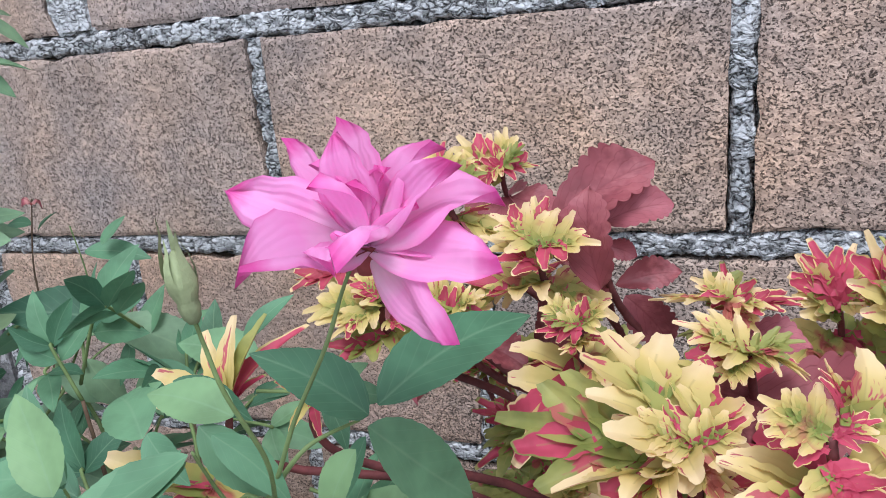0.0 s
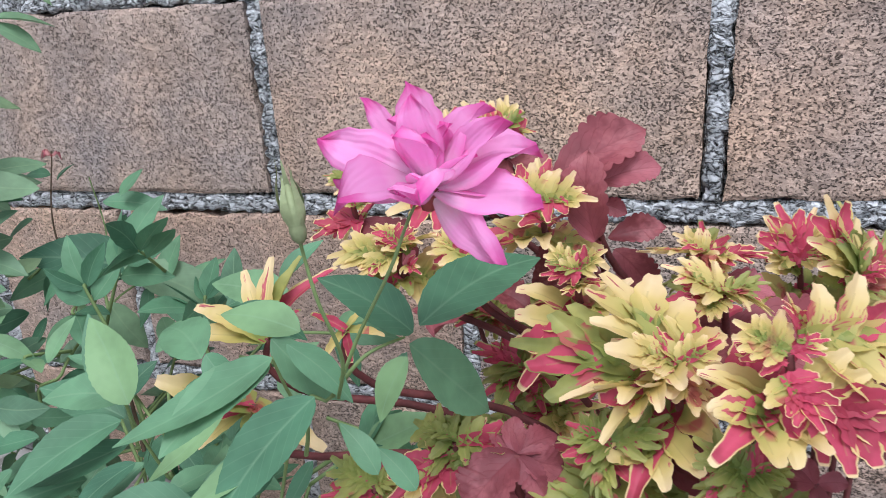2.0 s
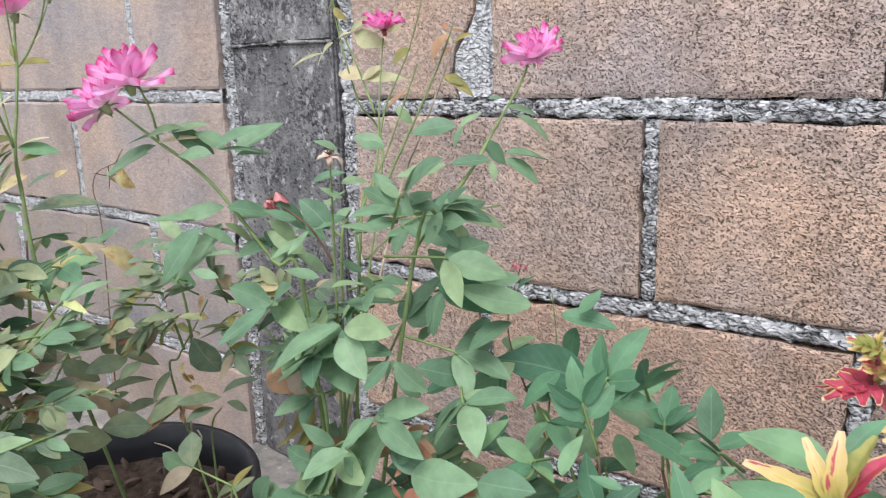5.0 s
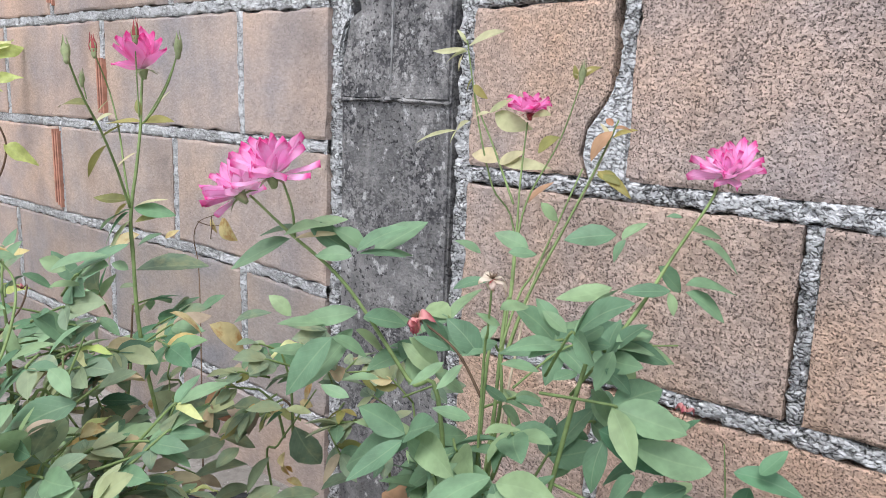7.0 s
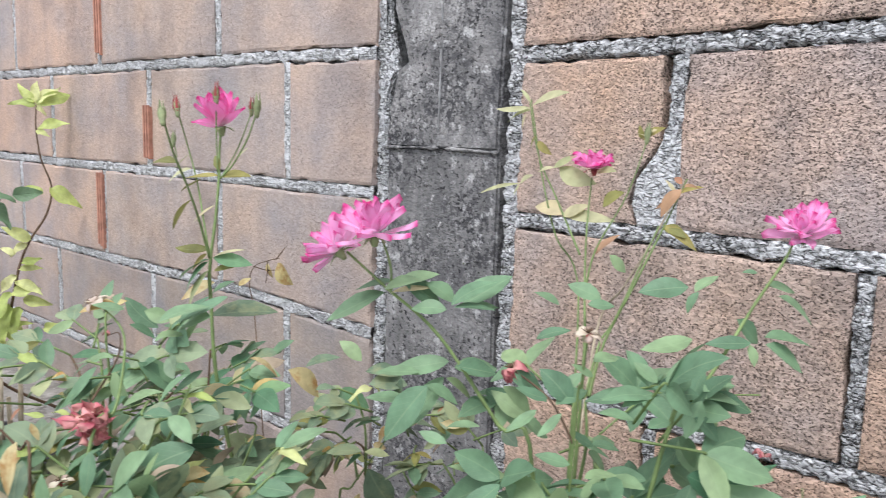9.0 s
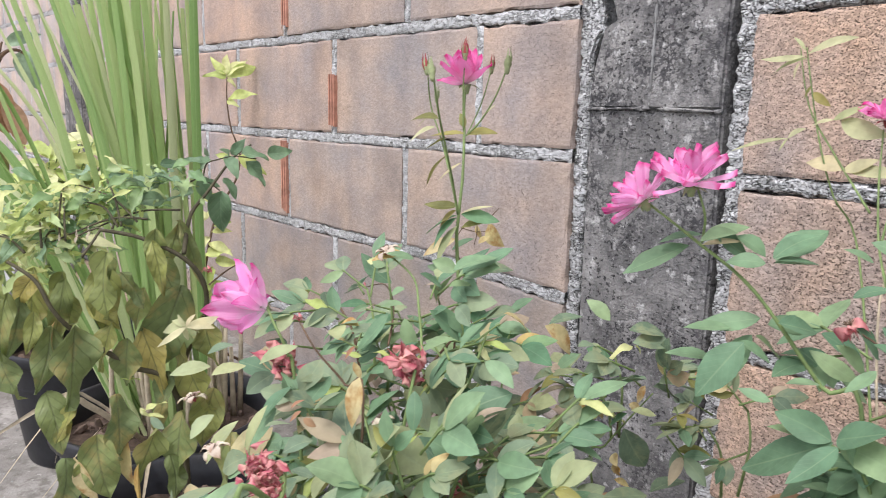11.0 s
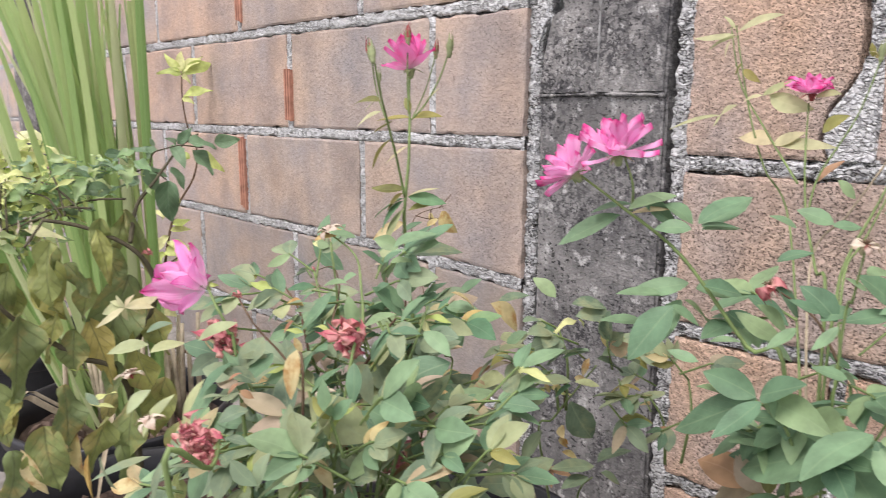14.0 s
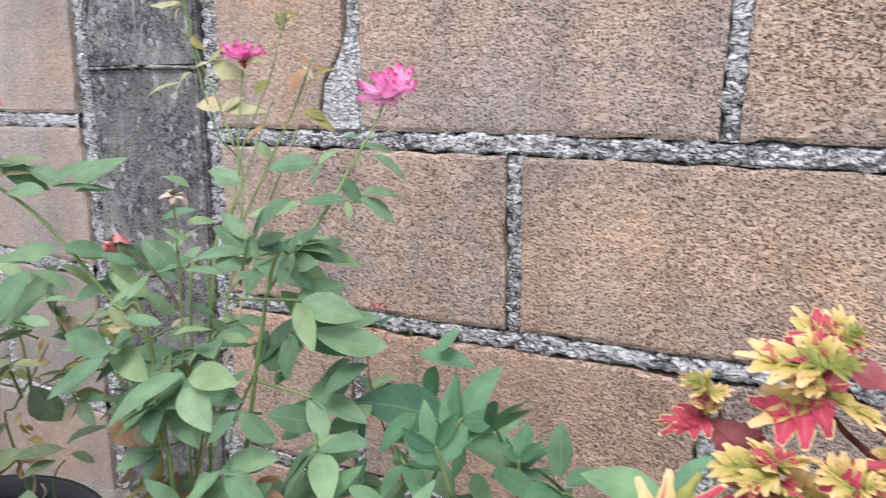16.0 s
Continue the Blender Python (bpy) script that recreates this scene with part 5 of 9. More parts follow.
put_leaf(rose_a, ROSE, (0.623, -0.400, 0.410), (0.593, -0.426, 0.402))
put_leaf(rose_a, ROSE, (0.599, -0.390, 0.421), (0.608, -0.388, 0.416))
put_leaf(rose_a, ROSE, (0.599, -0.410, 0.406), (0.588, -0.431, 0.391))
put_leaf(rose_a, ROSE, (0.650, -0.420, 0.412), (0.640, -0.439, 0.401))
put_leaf(rose_a, ROSE, (0.556, -0.380, 0.428), (0.541, -0.392, 0.412))
put_leaf(rose_a, ROSE, (0.632, -0.380, 0.418), (0.643, -0.362, 0.426))
put_leaf(rose_a, ROSE, (0.604, -0.440, 0.390), (0.620, -0.429, 0.401))
put_leaf(rose_a, ROSE, (0.510, -0.360, 0.445), (0.519, -0.342, 0.455))
put_leaf(rose_a, ROSE, (0.699, -0.360, 0.448), (0.708, -0.343, 0.456))
put_leaf(rose_a, ROSE, (0.596, -0.330, 0.431), (0.574, -0.325, 0.442))
put_leaf(rose_a, ROSE, (0.529, -0.280, 0.511), (0.510, -0.287, 0.514))
put_leaf(rose_a, ROSE, (0.533, -0.280, 0.507), (0.541, -0.272, 0.520))
put_leaf(rose_a, ROSE, (0.477, -0.300, 0.488), (0.466, -0.311, 0.499))
put_leaf(rose_a, ROSE, (0.473, -0.310, 0.473), (0.469, -0.325, 0.465))
put_leaf(rose_a, ROSE, (0.710, -0.340, 0.462), (0.723, -0.321, 0.470))
put_leaf(rose_a, ROSE, (0.657, -0.450, 0.403), (0.677, -0.439, 0.410))
put_leaf(rose_a, ROSE, (0.785, -0.470, 0.457), (0.795, -0.454, 0.462))
put_leaf(rose_a, ROSE, (0.824, -0.480, 0.471), (0.829, -0.465, 0.477))
cane(rose_a, "cane", CANE, [(0.609, -0.285, 0.464), (0.603, -0.290, 0.448), (0.599, -0.310, 0.441), (0.595, -0.335, 0.427), (0.600, -0.360, 0.414), (0.595, -0.370, 0.381), (0.700, -0.360, 0.175)], 0.0005, 0.0012)
cane(rose_a, "cane", TWIG, [(0.537, -0.283, 0.524), (0.528, -0.285, 0.487), (0.540, -0.295, 0.461), (0.595, -0.335, 0.427)], 0.0004, 0.0008)
cane(rose_a, "cane", CANE, [(0.563, -0.280, 0.511), (0.568, -0.280, 0.471), (0.576, -0.300, 0.445), (0.595, -0.335, 0.427)], 0.0004, 0.0008)
cane(rose_a, "cane", CANE, [(0.745, -0.445, 0.470), (0.745, -0.440, 0.451), (0.743, -0.430, 0.426), (0.738, -0.420, 0.401), (0.700, -0.360, 0.175)], 0.0005, 0.0010)
cane(rose_a, "cane", CANE, [(0.867, -0.445, 0.516), (0.861, -0.460, 0.516), (0.852, -0.465, 0.504)], 0.0004, 0.0008)
cane(rose_a, "cane", CANE, [(0.840, -0.475, 0.520), (0.840, -0.470, 0.507), (0.842, -0.465, 0.493), (0.833, -0.455, 0.473)], 0.0004, 0.0008)
husk(rose_a, (0.537, -0.283, 0.526), (0, 0, 1), 0.007, DRY, ((3, 0.9, 70),), "dry brown seed head")
put_leaf(rose_a, RUSTY, (0.542, -0.420, 0.446), (0.525, -0.426, 0.453))
put_leaf(rose_a, RUSTY, (0.545, -0.420, 0.446), (0.556, -0.411, 0.458))
put_leaf(rose_a, RUSTY, (0.546, -0.420, 0.445), (0.565, -0.411, 0.443))
put_leaf(rose_a, RUSTY, (0.542, -0.420, 0.442), (0.553, -0.429, 0.432))
put_leaf(rose_a, RUSTY, (0.540, -0.420, 0.442), (0.535, -0.435, 0.438))
put_leaf(rose_a, RUSTY, (0.547, -0.420, 0.445), (0.570, -0.422, 0.438))
put_leaf(rose_a, RUSTY, (0.550, -0.420, 0.436), (0.549, -0.434, 0.428))
put_leaf(rose_a, RUSTY, (0.551, -0.420, 0.436), (0.574, -0.422, 0.428))
cane(rose_a, "cane", TWIG, [(0.543, -0.420, 0.445), (0.548, -0.420, 0.420), (0.517, -0.400, 0.360), (0.700, -0.360, 0.175)], 0.0005, 0.0010)
fill(rose_a, ROSE, (0.68, -0.34, 0.42), (0.13, 0.05, 0.07), 22, 0.03, 14)
fill(rose_a, ROSE, (0.68, -0.36, 0.28), (0.16, 0.09, 0.06), 30, 0.036, 13)
fill(rose_a, ROSE, (0.66, -0.37, 0.36), (0.13, 0.08, 0.10), 26, 0.034, 11)
fill(rose_a, ROSE, (0.72, -0.42, 0.33), (0.12, 0.06, 0.08), 16, 0.036, 12)


# ---- coleus ----
coleus = base_of("coleus_plant", (1.02, -0.26, 0.155), "variegated coleus with yellow leaves flamed in red", "coleus")
put_leaf(coleus, COLEUS_LEAF, (0.943, -0.407, 0.494), (0.894, -0.416, 0.510), (0.13, -0.89, 0.85), 0.75)
put_leaf(coleus, COLEUS_LEAF, (0.946, -0.408, 0.492), (0.919, -0.384, 0.526), (-0.03, -0.20, 0.85), 0.87)
put_leaf(coleus, COLEUS_LEAF, (0.945, -0.409, 0.498), (0.951, -0.384, 0.513), (0.02, -0.28, 0.85), 0.92)
put_leaf(coleus, COLEUS_LEAF, (0.941, -0.405, 0.497), (0.958, -0.417, 0.489), (-0.47, -0.17, 0.85), 0.87)
put_leaf(coleus, COLEUS_LEAF, (0.945, -0.405, 0.499), (0.923, -0.431, 0.490), (-0.11, -0.23, 0.85), 0.86)
put_leaf(coleus, COLEUS_LEAF, (0.947, -0.405, 0.490), (0.912, -0.422, 0.499), (-0.28, -0.08, 0.85), 0.86)
tuft(coleus, (0.944, -0.407, 0.499), 1)
put_leaf(coleus, COLEUS_LEAF, (0.975, -0.416, 0.509), (0.961, -0.414, 0.517), (-0.15, -0.42, 0.85), 0.90)
put_leaf(coleus, COLEUS_LEAF, (0.977, -0.414, 0.515), (0.979, -0.395, 0.523), (0.49, -0.35, 0.85), 0.79)
put_leaf(coleus, COLEUS_LEAF, (0.977, -0.412, 0.514), (1.013, -0.392, 0.515), (0.21, -0.76, 0.85), 0.96)
put_leaf(coleus, COLEUS_LEAF, (0.975, -0.416, 0.503), (1.007, -0.430, 0.496), (0.49, -0.87, 0.85), 0.95)
put_leaf(coleus, COLEUS_LEAF, (0.974, -0.417, 0.506), (0.984, -0.434, 0.499), (0.37, -0.91, 0.85), 0.90)
tuft(coleus, (0.975, -0.415, 0.512), 2)
put_leaf(coleus, COLEUS_LEAF, (0.954, -0.364, 0.503), (0.943, -0.362, 0.515), (0.48, -0.50, 0.85), 1.00)
put_leaf(coleus, COLEUS_LEAF, (0.955, -0.368, 0.506), (0.962, -0.355, 0.513), (-0.30, -0.58, 0.85), 0.90)
put_leaf(coleus, COLEUS_LEAF, (0.954, -0.368, 0.510), (0.975, -0.358, 0.507), (0.46, -0.14, 0.85), 0.84)
put_leaf(coleus, COLEUS_LEAF, (0.956, -0.365, 0.507), (0.948, -0.376, 0.503), (0.06, -0.39, 0.85), 0.99)
tuft(coleus, (0.956, -0.365, 0.508), 3)
put_leaf(coleus, COLEUS_LEAF, (0.948, -0.300, 0.500), (0.918, -0.310, 0.503), (-0.20, -0.07, 0.85), 0.88)
put_leaf(coleus, COLEUS_LEAF, (0.948, -0.303, 0.496), (0.943, -0.287, 0.512), (-0.48, -0.40, 0.85), 0.91)
put_leaf(coleus, COLEUS_LEAF, (0.945, -0.299, 0.497), (0.974, -0.288, 0.500), (-0.15, -0.31, 0.85), 0.93)
put_leaf(coleus, COLEUS_LEAF, (0.945, -0.303, 0.500), (0.959, -0.308, 0.491), (-0.25, -0.54, 0.85), 0.90)
tuft(coleus, (0.948, -0.300, 0.500), 4)
put_leaf(coleus, COLEUS_LEAF, (0.987, -0.256, 0.479), (0.973, -0.259, 0.505), (0.10, -0.68, 0.85), 0.84)
put_leaf(coleus, COLEUS_LEAF, (0.990, -0.258, 0.483), (0.978, -0.256, 0.512), (-0.19, -0.75, 0.85), 0.95)
put_leaf(coleus, COLEUS_LEAF, (0.987, -0.257, 0.481), (0.990, -0.251, 0.510), (-0.40, -0.66, 0.85), 0.83)
put_leaf(coleus, COLEUS_LEAF, (0.990, -0.255, 0.487), (0.997, -0.250, 0.500), (-0.16, -0.36, 0.85), 0.97)
put_leaf(coleus, COLEUS_LOW, (0.988, -0.257, 0.477), (0.976, -0.259, 0.496), (-0.31, -0.22, 0.85), 0.96)
tuft(coleus, (0.988, -0.255, 0.485), 5)
put_leaf(coleus, COLEUS_LEAF, (1.009, -0.271, 0.484), (0.994, -0.273, 0.522), (0.31, -0.64, 0.85), 0.78)
put_leaf(coleus, COLEUS_LOW, (1.009, -0.268, 0.477), (1.003, -0.270, 0.509), (-0.08, -0.57, 0.85), 0.85)
put_leaf(coleus, COLEUS_LOW, (1.013, -0.272, 0.473), (1.015, -0.265, 0.516), (0.38, -0.06, 0.85), 0.86)
put_leaf(coleus, COLEUS_LOW, (1.013, -0.267, 0.476), (1.026, -0.261, 0.504), (0.34, -0.35, 0.85), 0.88)
put_leaf(coleus, COLEUS_LOW, (1.009, -0.271, 0.476), (1.026, -0.263, 0.486), (0.09, -0.69, 0.85), 0.95)
put_leaf(coleus, COLEUS_LEAF, (1.008, -0.268, 0.483), (0.997, -0.274, 0.499), (0.40, -0.14, 0.85), 0.89)
tuft(coleus, (1.011, -0.270, 0.483), 6)
put_leaf(coleus, COLEUS_LEAF, (0.815, -0.344, 0.501), (0.788, -0.356, 0.510), (0.16, -0.48, 0.85), 0.85)
put_leaf(coleus, COLEUS_LEAF, (0.821, -0.344, 0.503), (0.804, -0.338, 0.518), (0.36, -0.52, 0.85), 0.95)
put_leaf(coleus, COLEUS_LEAF, (0.817, -0.347, 0.506), (0.831, -0.329, 0.516), (-0.33, -0.24, 0.85), 0.98)
put_leaf(coleus, COLEUS_LEAF, (0.820, -0.343, 0.498), (0.829, -0.352, 0.499), (0.36, -0.91, 0.85), 0.82)
put_leaf(coleus, COLEUS_LEAF, (0.817, -0.345, 0.504), (0.803, -0.363, 0.500), (0.28, -0.95, 0.85), 0.76)
tuft(coleus, (0.818, -0.345, 0.508), 7)
put_leaf(coleus, COLEUS_LEAF, (0.831, -0.237, 0.531), (0.810, -0.236, 0.559), (0.35, -0.87, 0.85), 0.88)
put_leaf(coleus, COLEUS_LEAF, (0.832, -0.236, 0.535), (0.834, -0.225, 0.561), (0.09, -0.63, 0.85), 0.80)
put_leaf(coleus, COLEUS_LEAF, (0.832, -0.237, 0.538), (0.850, -0.226, 0.543), (-0.12, -0.88, 0.85), 0.79)
put_leaf(coleus, COLEUS_LEAF, (0.833, -0.234, 0.541), (0.820, -0.244, 0.534), (0.30, -0.39, 0.85), 0.86)
tuft(coleus, (0.833, -0.235, 0.540), 8)
put_leaf(coleus, COLEUS_LEAF, (0.830, -0.300, 0.545), (0.789, -0.314, 0.549), (0.19, -0.54, 0.85), 0.81)
put_leaf(coleus, COLEUS_LEAF, (0.831, -0.299, 0.536), (0.805, -0.294, 0.560), (-0.07, -0.16, 0.85), 0.98)
put_leaf(coleus, COLEUS_LEAF, (0.830, -0.298, 0.546), (0.818, -0.287, 0.561), (-0.04, -0.84, 0.85), 0.95)
put_leaf(coleus, COLEUS_LEAF, (0.831, -0.298, 0.547), (0.837, -0.282, 0.557), (0.23, -0.44, 0.85), 0.78)
put_leaf(coleus, COLEUS_LEAF, (0.831, -0.303, 0.537), (0.814, -0.316, 0.539), (-0.46, -0.87, 0.85), 0.77)
tuft(coleus, (0.831, -0.300, 0.545), 9)
put_leaf(coleus, COLEUS_LEAF, (0.882, -0.327, 0.517), (0.858, -0.324, 0.535), (-0.38, -0.19, 0.85), 0.92)
put_leaf(coleus, COLEUS_LEAF, (0.881, -0.322, 0.525), (0.870, -0.307, 0.544), (-0.46, -0.26, 0.85), 0.88)
put_leaf(coleus, COLEUS_LEAF, (0.881, -0.327, 0.527), (0.895, -0.312, 0.531), (-0.44, -0.66, 0.85), 0.89)
put_leaf(coleus, COLEUS_LEAF, (0.881, -0.327, 0.519), (0.886, -0.331, 0.519), (0.12, -0.27, 0.85), 0.85)
tuft(coleus, (0.879, -0.325, 0.527), 10)
put_leaf(coleus, COLEUS_LEAF, (0.850, -0.346, 0.501), (0.834, -0.342, 0.514), (-0.42, -0.50, 0.85), 0.99)
put_leaf(coleus, COLEUS_LEAF, (0.850, -0.344, 0.498), (0.860, -0.328, 0.516), (0.26, -0.34, 0.85), 0.88)
put_leaf(coleus, COLEUS_LEAF, (0.851, -0.344, 0.509), (0.870, -0.346, 0.499), (-0.40, -0.28, 0.85), 0.98)
put_leaf(coleus, COLEUS_LEAF, (0.851, -0.345, 0.506), (0.844, -0.359, 0.498), (-0.23, -0.77, 0.85), 0.90)
tuft(coleus, (0.851, -0.345, 0.506), 11)
for foot, tip, wide in (((0.880, -0.305, 0.529), (0.916, -0.300, 0.560), 1.0), ((0.900, -0.303, 0.531), (0.926, -0.298, 0.541), 1.0), ((0.901, -0.318, 0.508), (0.894, -0.322, 0.548), 0.95),
                        ((0.905, -0.310, 0.507), (0.930, -0.305, 0.513), 0.8), ((0.898, -0.30, 0.520), (0.912, -0.30, 0.516), 1.0), ((0.900, -0.300, 0.504), (0.888, -0.310, 0.487), 1.0),
                        ((0.900, -0.300, 0.500), (0.862, -0.305, 0.478), 1.1), ((0.905, -0.290, 0.495), (0.925, -0.295, 0.475), 1.1)):
    put_leaf(coleus, COLEUS_RED_LEAF, foot, tip, (-0.2, -0.8, 0.5), wide, roll=0.0)
put_leaf(coleus, COLEUS_LEAF, (0.899, -0.352, 0.506), (0.886, -0.345, 0.514), (-0.20, -0.32, 0.85), 0.85)
put_leaf(coleus, COLEUS_LEAF, (0.902, -0.349, 0.500), (0.896, -0.360, 0.499), (-0.48, -0.52, 0.85), 0.85)
put_leaf(coleus, COLEUS_LEAF, (0.898, -0.351, 0.500), (0.913, -0.350, 0.502), (-0.36, -0.06, 0.85), 0.87)
put_leaf(coleus, COLEUS_LEAF, (0.900, -0.350, 0.508), (0.906, -0.338, 0.513), (0.06, -0.52, 0.85), 0.93)
put_leaf(coleus, COLEUS_LEAF, (0.902, -0.351, 0.506), (0.886, -0.357, 0.506), (-0.03, -0.74, 0.85), 0.81)
tuft(coleus, (0.900, -0.350, 0.506), 14)
put_leaf(coleus, COLEUS_LEAF, (0.778, -0.309, 0.526), (0.763, -0.314, 0.533), (-0.26, -0.78, 0.85), 0.81)
put_leaf(coleus, COLEUS_LEAF, (0.775, -0.309, 0.524), (0.777, -0.308, 0.537), (-0.24, -0.17, 0.85), 0.83)
put_leaf(coleus, COLEUS_LEAF, (0.776, -0.309, 0.513), (0.772, -0.311, 0.526), (0.33, -0.69, 0.85), 0.84)
put_leaf(coleus, COLEUS_LEAF, (0.777, -0.309, 0.512), (0.785, -0.307, 0.518), (-0.06, -0.51, 0.85), 0.80)
tuft(coleus, (0.777, -0.310, 0.522), 15)
put_leaf(coleus, COLEUS_THIN, (0.781, -0.400, 0.482), (0.769, -0.398, 0.509), UPT)
put_leaf(coleus, COLEUS_THIN, (0.781, -0.400, 0.482), (0.776, -0.394, 0.514), UPT)
put_leaf(coleus, COLEUS_THIN, (0.781, -0.400, 0.482), (0.784, -0.390, 0.516), UPT)
put_leaf(coleus, COLEUS_THIN, (0.781, -0.400, 0.482), (0.790, -0.388, 0.514), UPT)
put_leaf(coleus, COLEUS_THIN, (0.781, -0.400, 0.482), (0.753, -0.407, 0.502), UPT)
put_leaf(coleus, COLEUS_THIN, (0.781, -0.400, 0.482), (0.749, -0.412, 0.488), UPT)
put_leaf(coleus, COLEUS_THIN, (0.781, -0.400, 0.482), (0.790, -0.393, 0.495), UPT)
put_leaf(coleus, COLEUS_THIN, (0.786, -0.420, 0.463), (0.743, -0.432, 0.474), UPT)
put_leaf(coleus, COLEUS_THIN, (0.786, -0.420, 0.463), (0.765, -0.437, 0.451), UPT)
put_leaf(coleus, COLEUS_THIN, (0.786, -0.420, 0.463), (0.767, -0.426, 0.467), UPT)
put_leaf(coleus, COLEUS_THIN, (0.786, -0.420, 0.463), (0.815, -0.419, 0.446), UPT)
put_leaf(coleus, COLEUS_THIN, (0.786, -0.420, 0.463), (0.784, -0.431, 0.448), UPT)
put_leaf(coleus, COLEUS_THIN, (0.786, -0.420, 0.463), (0.801, -0.420, 0.453), UPT)
put_leaf(coleus, COLEUS_THIN, (0.786, -0.420, 0.463), (0.772, -0.429, 0.459), UPT)
put_leaf(coleus, COLEUS_THIN, (0.819, -0.400, 0.491), (0.806, -0.401, 0.500), UPT)
put_leaf(coleus, COLEUS_THIN, (0.819, -0.400, 0.491), (0.825, -0.393, 0.499), UPT)
put_leaf(coleus, COLEUS_THIN, (0.819, -0.400, 0.491), (0.833, -0.394, 0.490), UPT)
put_leaf(coleus, COLEUS_THIN, (0.819, -0.400, 0.491), (0.823, -0.404, 0.479), UPT)
put_leaf(coleus, COLEUS_THIN, (0.819, -0.400, 0.491), (0.811, -0.408, 0.482), UPT)
put_leaf(coleus, COLEUS_LOW, (0.875, -0.422, 0.462), (0.860, -0.435, 0.464), (-0.38, -0.70, 0.85), 0.92)
put_leaf(coleus, COLEUS_LOW, (0.872, -0.423, 0.470), (0.867, -0.417, 0.474), (0.44, -0.61, 0.85), 0.94)
put_leaf(coleus, COLEUS_LOW, (0.876, -0.426, 0.466), (0.874, -0.410, 0.477), (0.31, -0.71, 0.85), 0.94)
put_leaf(coleus, COLEUS_LOW, (0.877, -0.424, 0.465), (0.878, -0.441, 0.456), (-0.01, -0.63, 0.85), 0.93)
put_leaf(coleus, COLEUS_LOW, (0.875, -0.425, 0.460), (0.855, -0.448, 0.459), (0.13, -0.79, 0.85), 0.97)
put_leaf(coleus, COLEUS_LOW, (0.875, -0.427, 0.470), (0.862, -0.424, 0.472), (-0.17, -0.30, 0.85), 0.90)
tuft(coleus, (0.874, -0.425, 0.467), 19)
put_leaf(coleus, COLEUS_RED_LEAF, (0.896, -0.425, 0.467), (0.913, -0.422, 0.464), UPT)
put_leaf(coleus, COLEUS_RED_LEAF, (0.896, -0.425, 0.467), (0.886, -0.418, 0.474), UPT)
put_leaf(coleus, COLEUS_RED_LEAF, (0.896, -0.425, 0.467), (0.907, -0.433, 0.458), UPT)
put_leaf(coleus, COLEUS_RED_LEAF, (0.896, -0.425, 0.467), (0.884, -0.445, 0.458), UPT)
put_leaf(coleus, COLEUS_RED_LEAF, (0.896, -0.425, 0.467), (0.907, -0.413, 0.470), UPT)
put_leaf(coleus, COLEUS_RED_LEAF, (0.896, -0.425, 0.467), (0.892, -0.414, 0.475), UPT)
put_leaf(coleus, COLEUS_LOW, (0.927, -0.419, 0.470), (0.910, -0.425, 0.475), (-0.32, -0.89, 0.85), 0.93)
put_leaf(coleus, COLEUS_LOW, (0.928, -0.420, 0.474), (0.931, -0.404, 0.483), (-0.23, -0.60, 0.85), 0.97)
put_leaf(coleus, COLEUS_LOW, (0.924, -0.420, 0.467), (0.943, -0.413, 0.473), (-0.15, -0.65, 0.85), 0.85)
put_leaf(coleus, COLEUS_LOW, (0.927, -0.418, 0.469), (0.922, -0.436, 0.466), (-0.39, -0.71, 0.85), 0.77)
tuft(coleus, (0.927, -0.420, 0.474), 21)
put_leaf(coleus, COLEUS_LOW, (0.846, -0.438, 0.454), (0.835, -0.438, 0.459), (-0.31, -0.58, 0.85), 0.94)
put_leaf(coleus, COLEUS_LOW, (0.850, -0.439, 0.452), (0.843, -0.430, 0.462), (-0.10, -0.78, 0.85), 0.88)
put_leaf(coleus, COLEUS_LOW, (0.849, -0.442, 0.448), (0.856, -0.428, 0.459), (-0.47, -0.23, 0.85), 0.97)
put_leaf(coleus, COLEUS_LOW, (0.851, -0.441, 0.452), (0.859, -0.444, 0.449), (0.13, -0.07, 0.85), 0.92)
put_leaf(coleus, COLEUS_LOW, (0.847, -0.438, 0.451), (0.842, -0.451, 0.450), (0.23, -0.95, 0.85), 0.94)
put_leaf(coleus, COLEUS_LOW, (0.849, -0.440, 0.451), (0.832, -0.449, 0.454), (-0.31, -0.47, 0.85), 0.76)
tuft(coleus, (0.849, -0.440, 0.454), 22)
put_leaf(coleus, COLEUS_LOW, (0.967, -0.419, 0.467), (0.954, -0.420, 0.474), (0.46, -0.15, 0.85), 0.78)
put_leaf(coleus, COLEUS_LOW, (0.969, -0.419, 0.461), (0.963, -0.410, 0.477), (-0.27, -0.88, 0.85), 0.88)
put_leaf(coleus, COLEUS_LOW, (0.969, -0.421, 0.473), (0.977, -0.408, 0.474), (-0.37, -0.18, 0.85), 0.90)
put_leaf(coleus, COLEUS_LOW, (0.969, -0.419, 0.471), (0.963, -0.430, 0.466), (0.31, -0.11, 0.85), 0.97)
put_leaf(coleus, COLEUS_LOW, (0.966, -0.418, 0.467), (0.974, -0.423, 0.466), (-0.46, -0.88, 0.85), 0.80)
put_leaf(coleus, COLEUS_LOW, (0.965, -0.420, 0.470), (0.953, -0.429, 0.469), (-0.08, -0.37, 0.85), 0.83)
tuft(coleus, (0.967, -0.420, 0.471), 23)
put_leaf(coleus, COLEUS_RED_LEAF, (0.987, -0.410, 0.466), (0.976, -0.413, 0.468), UPT)
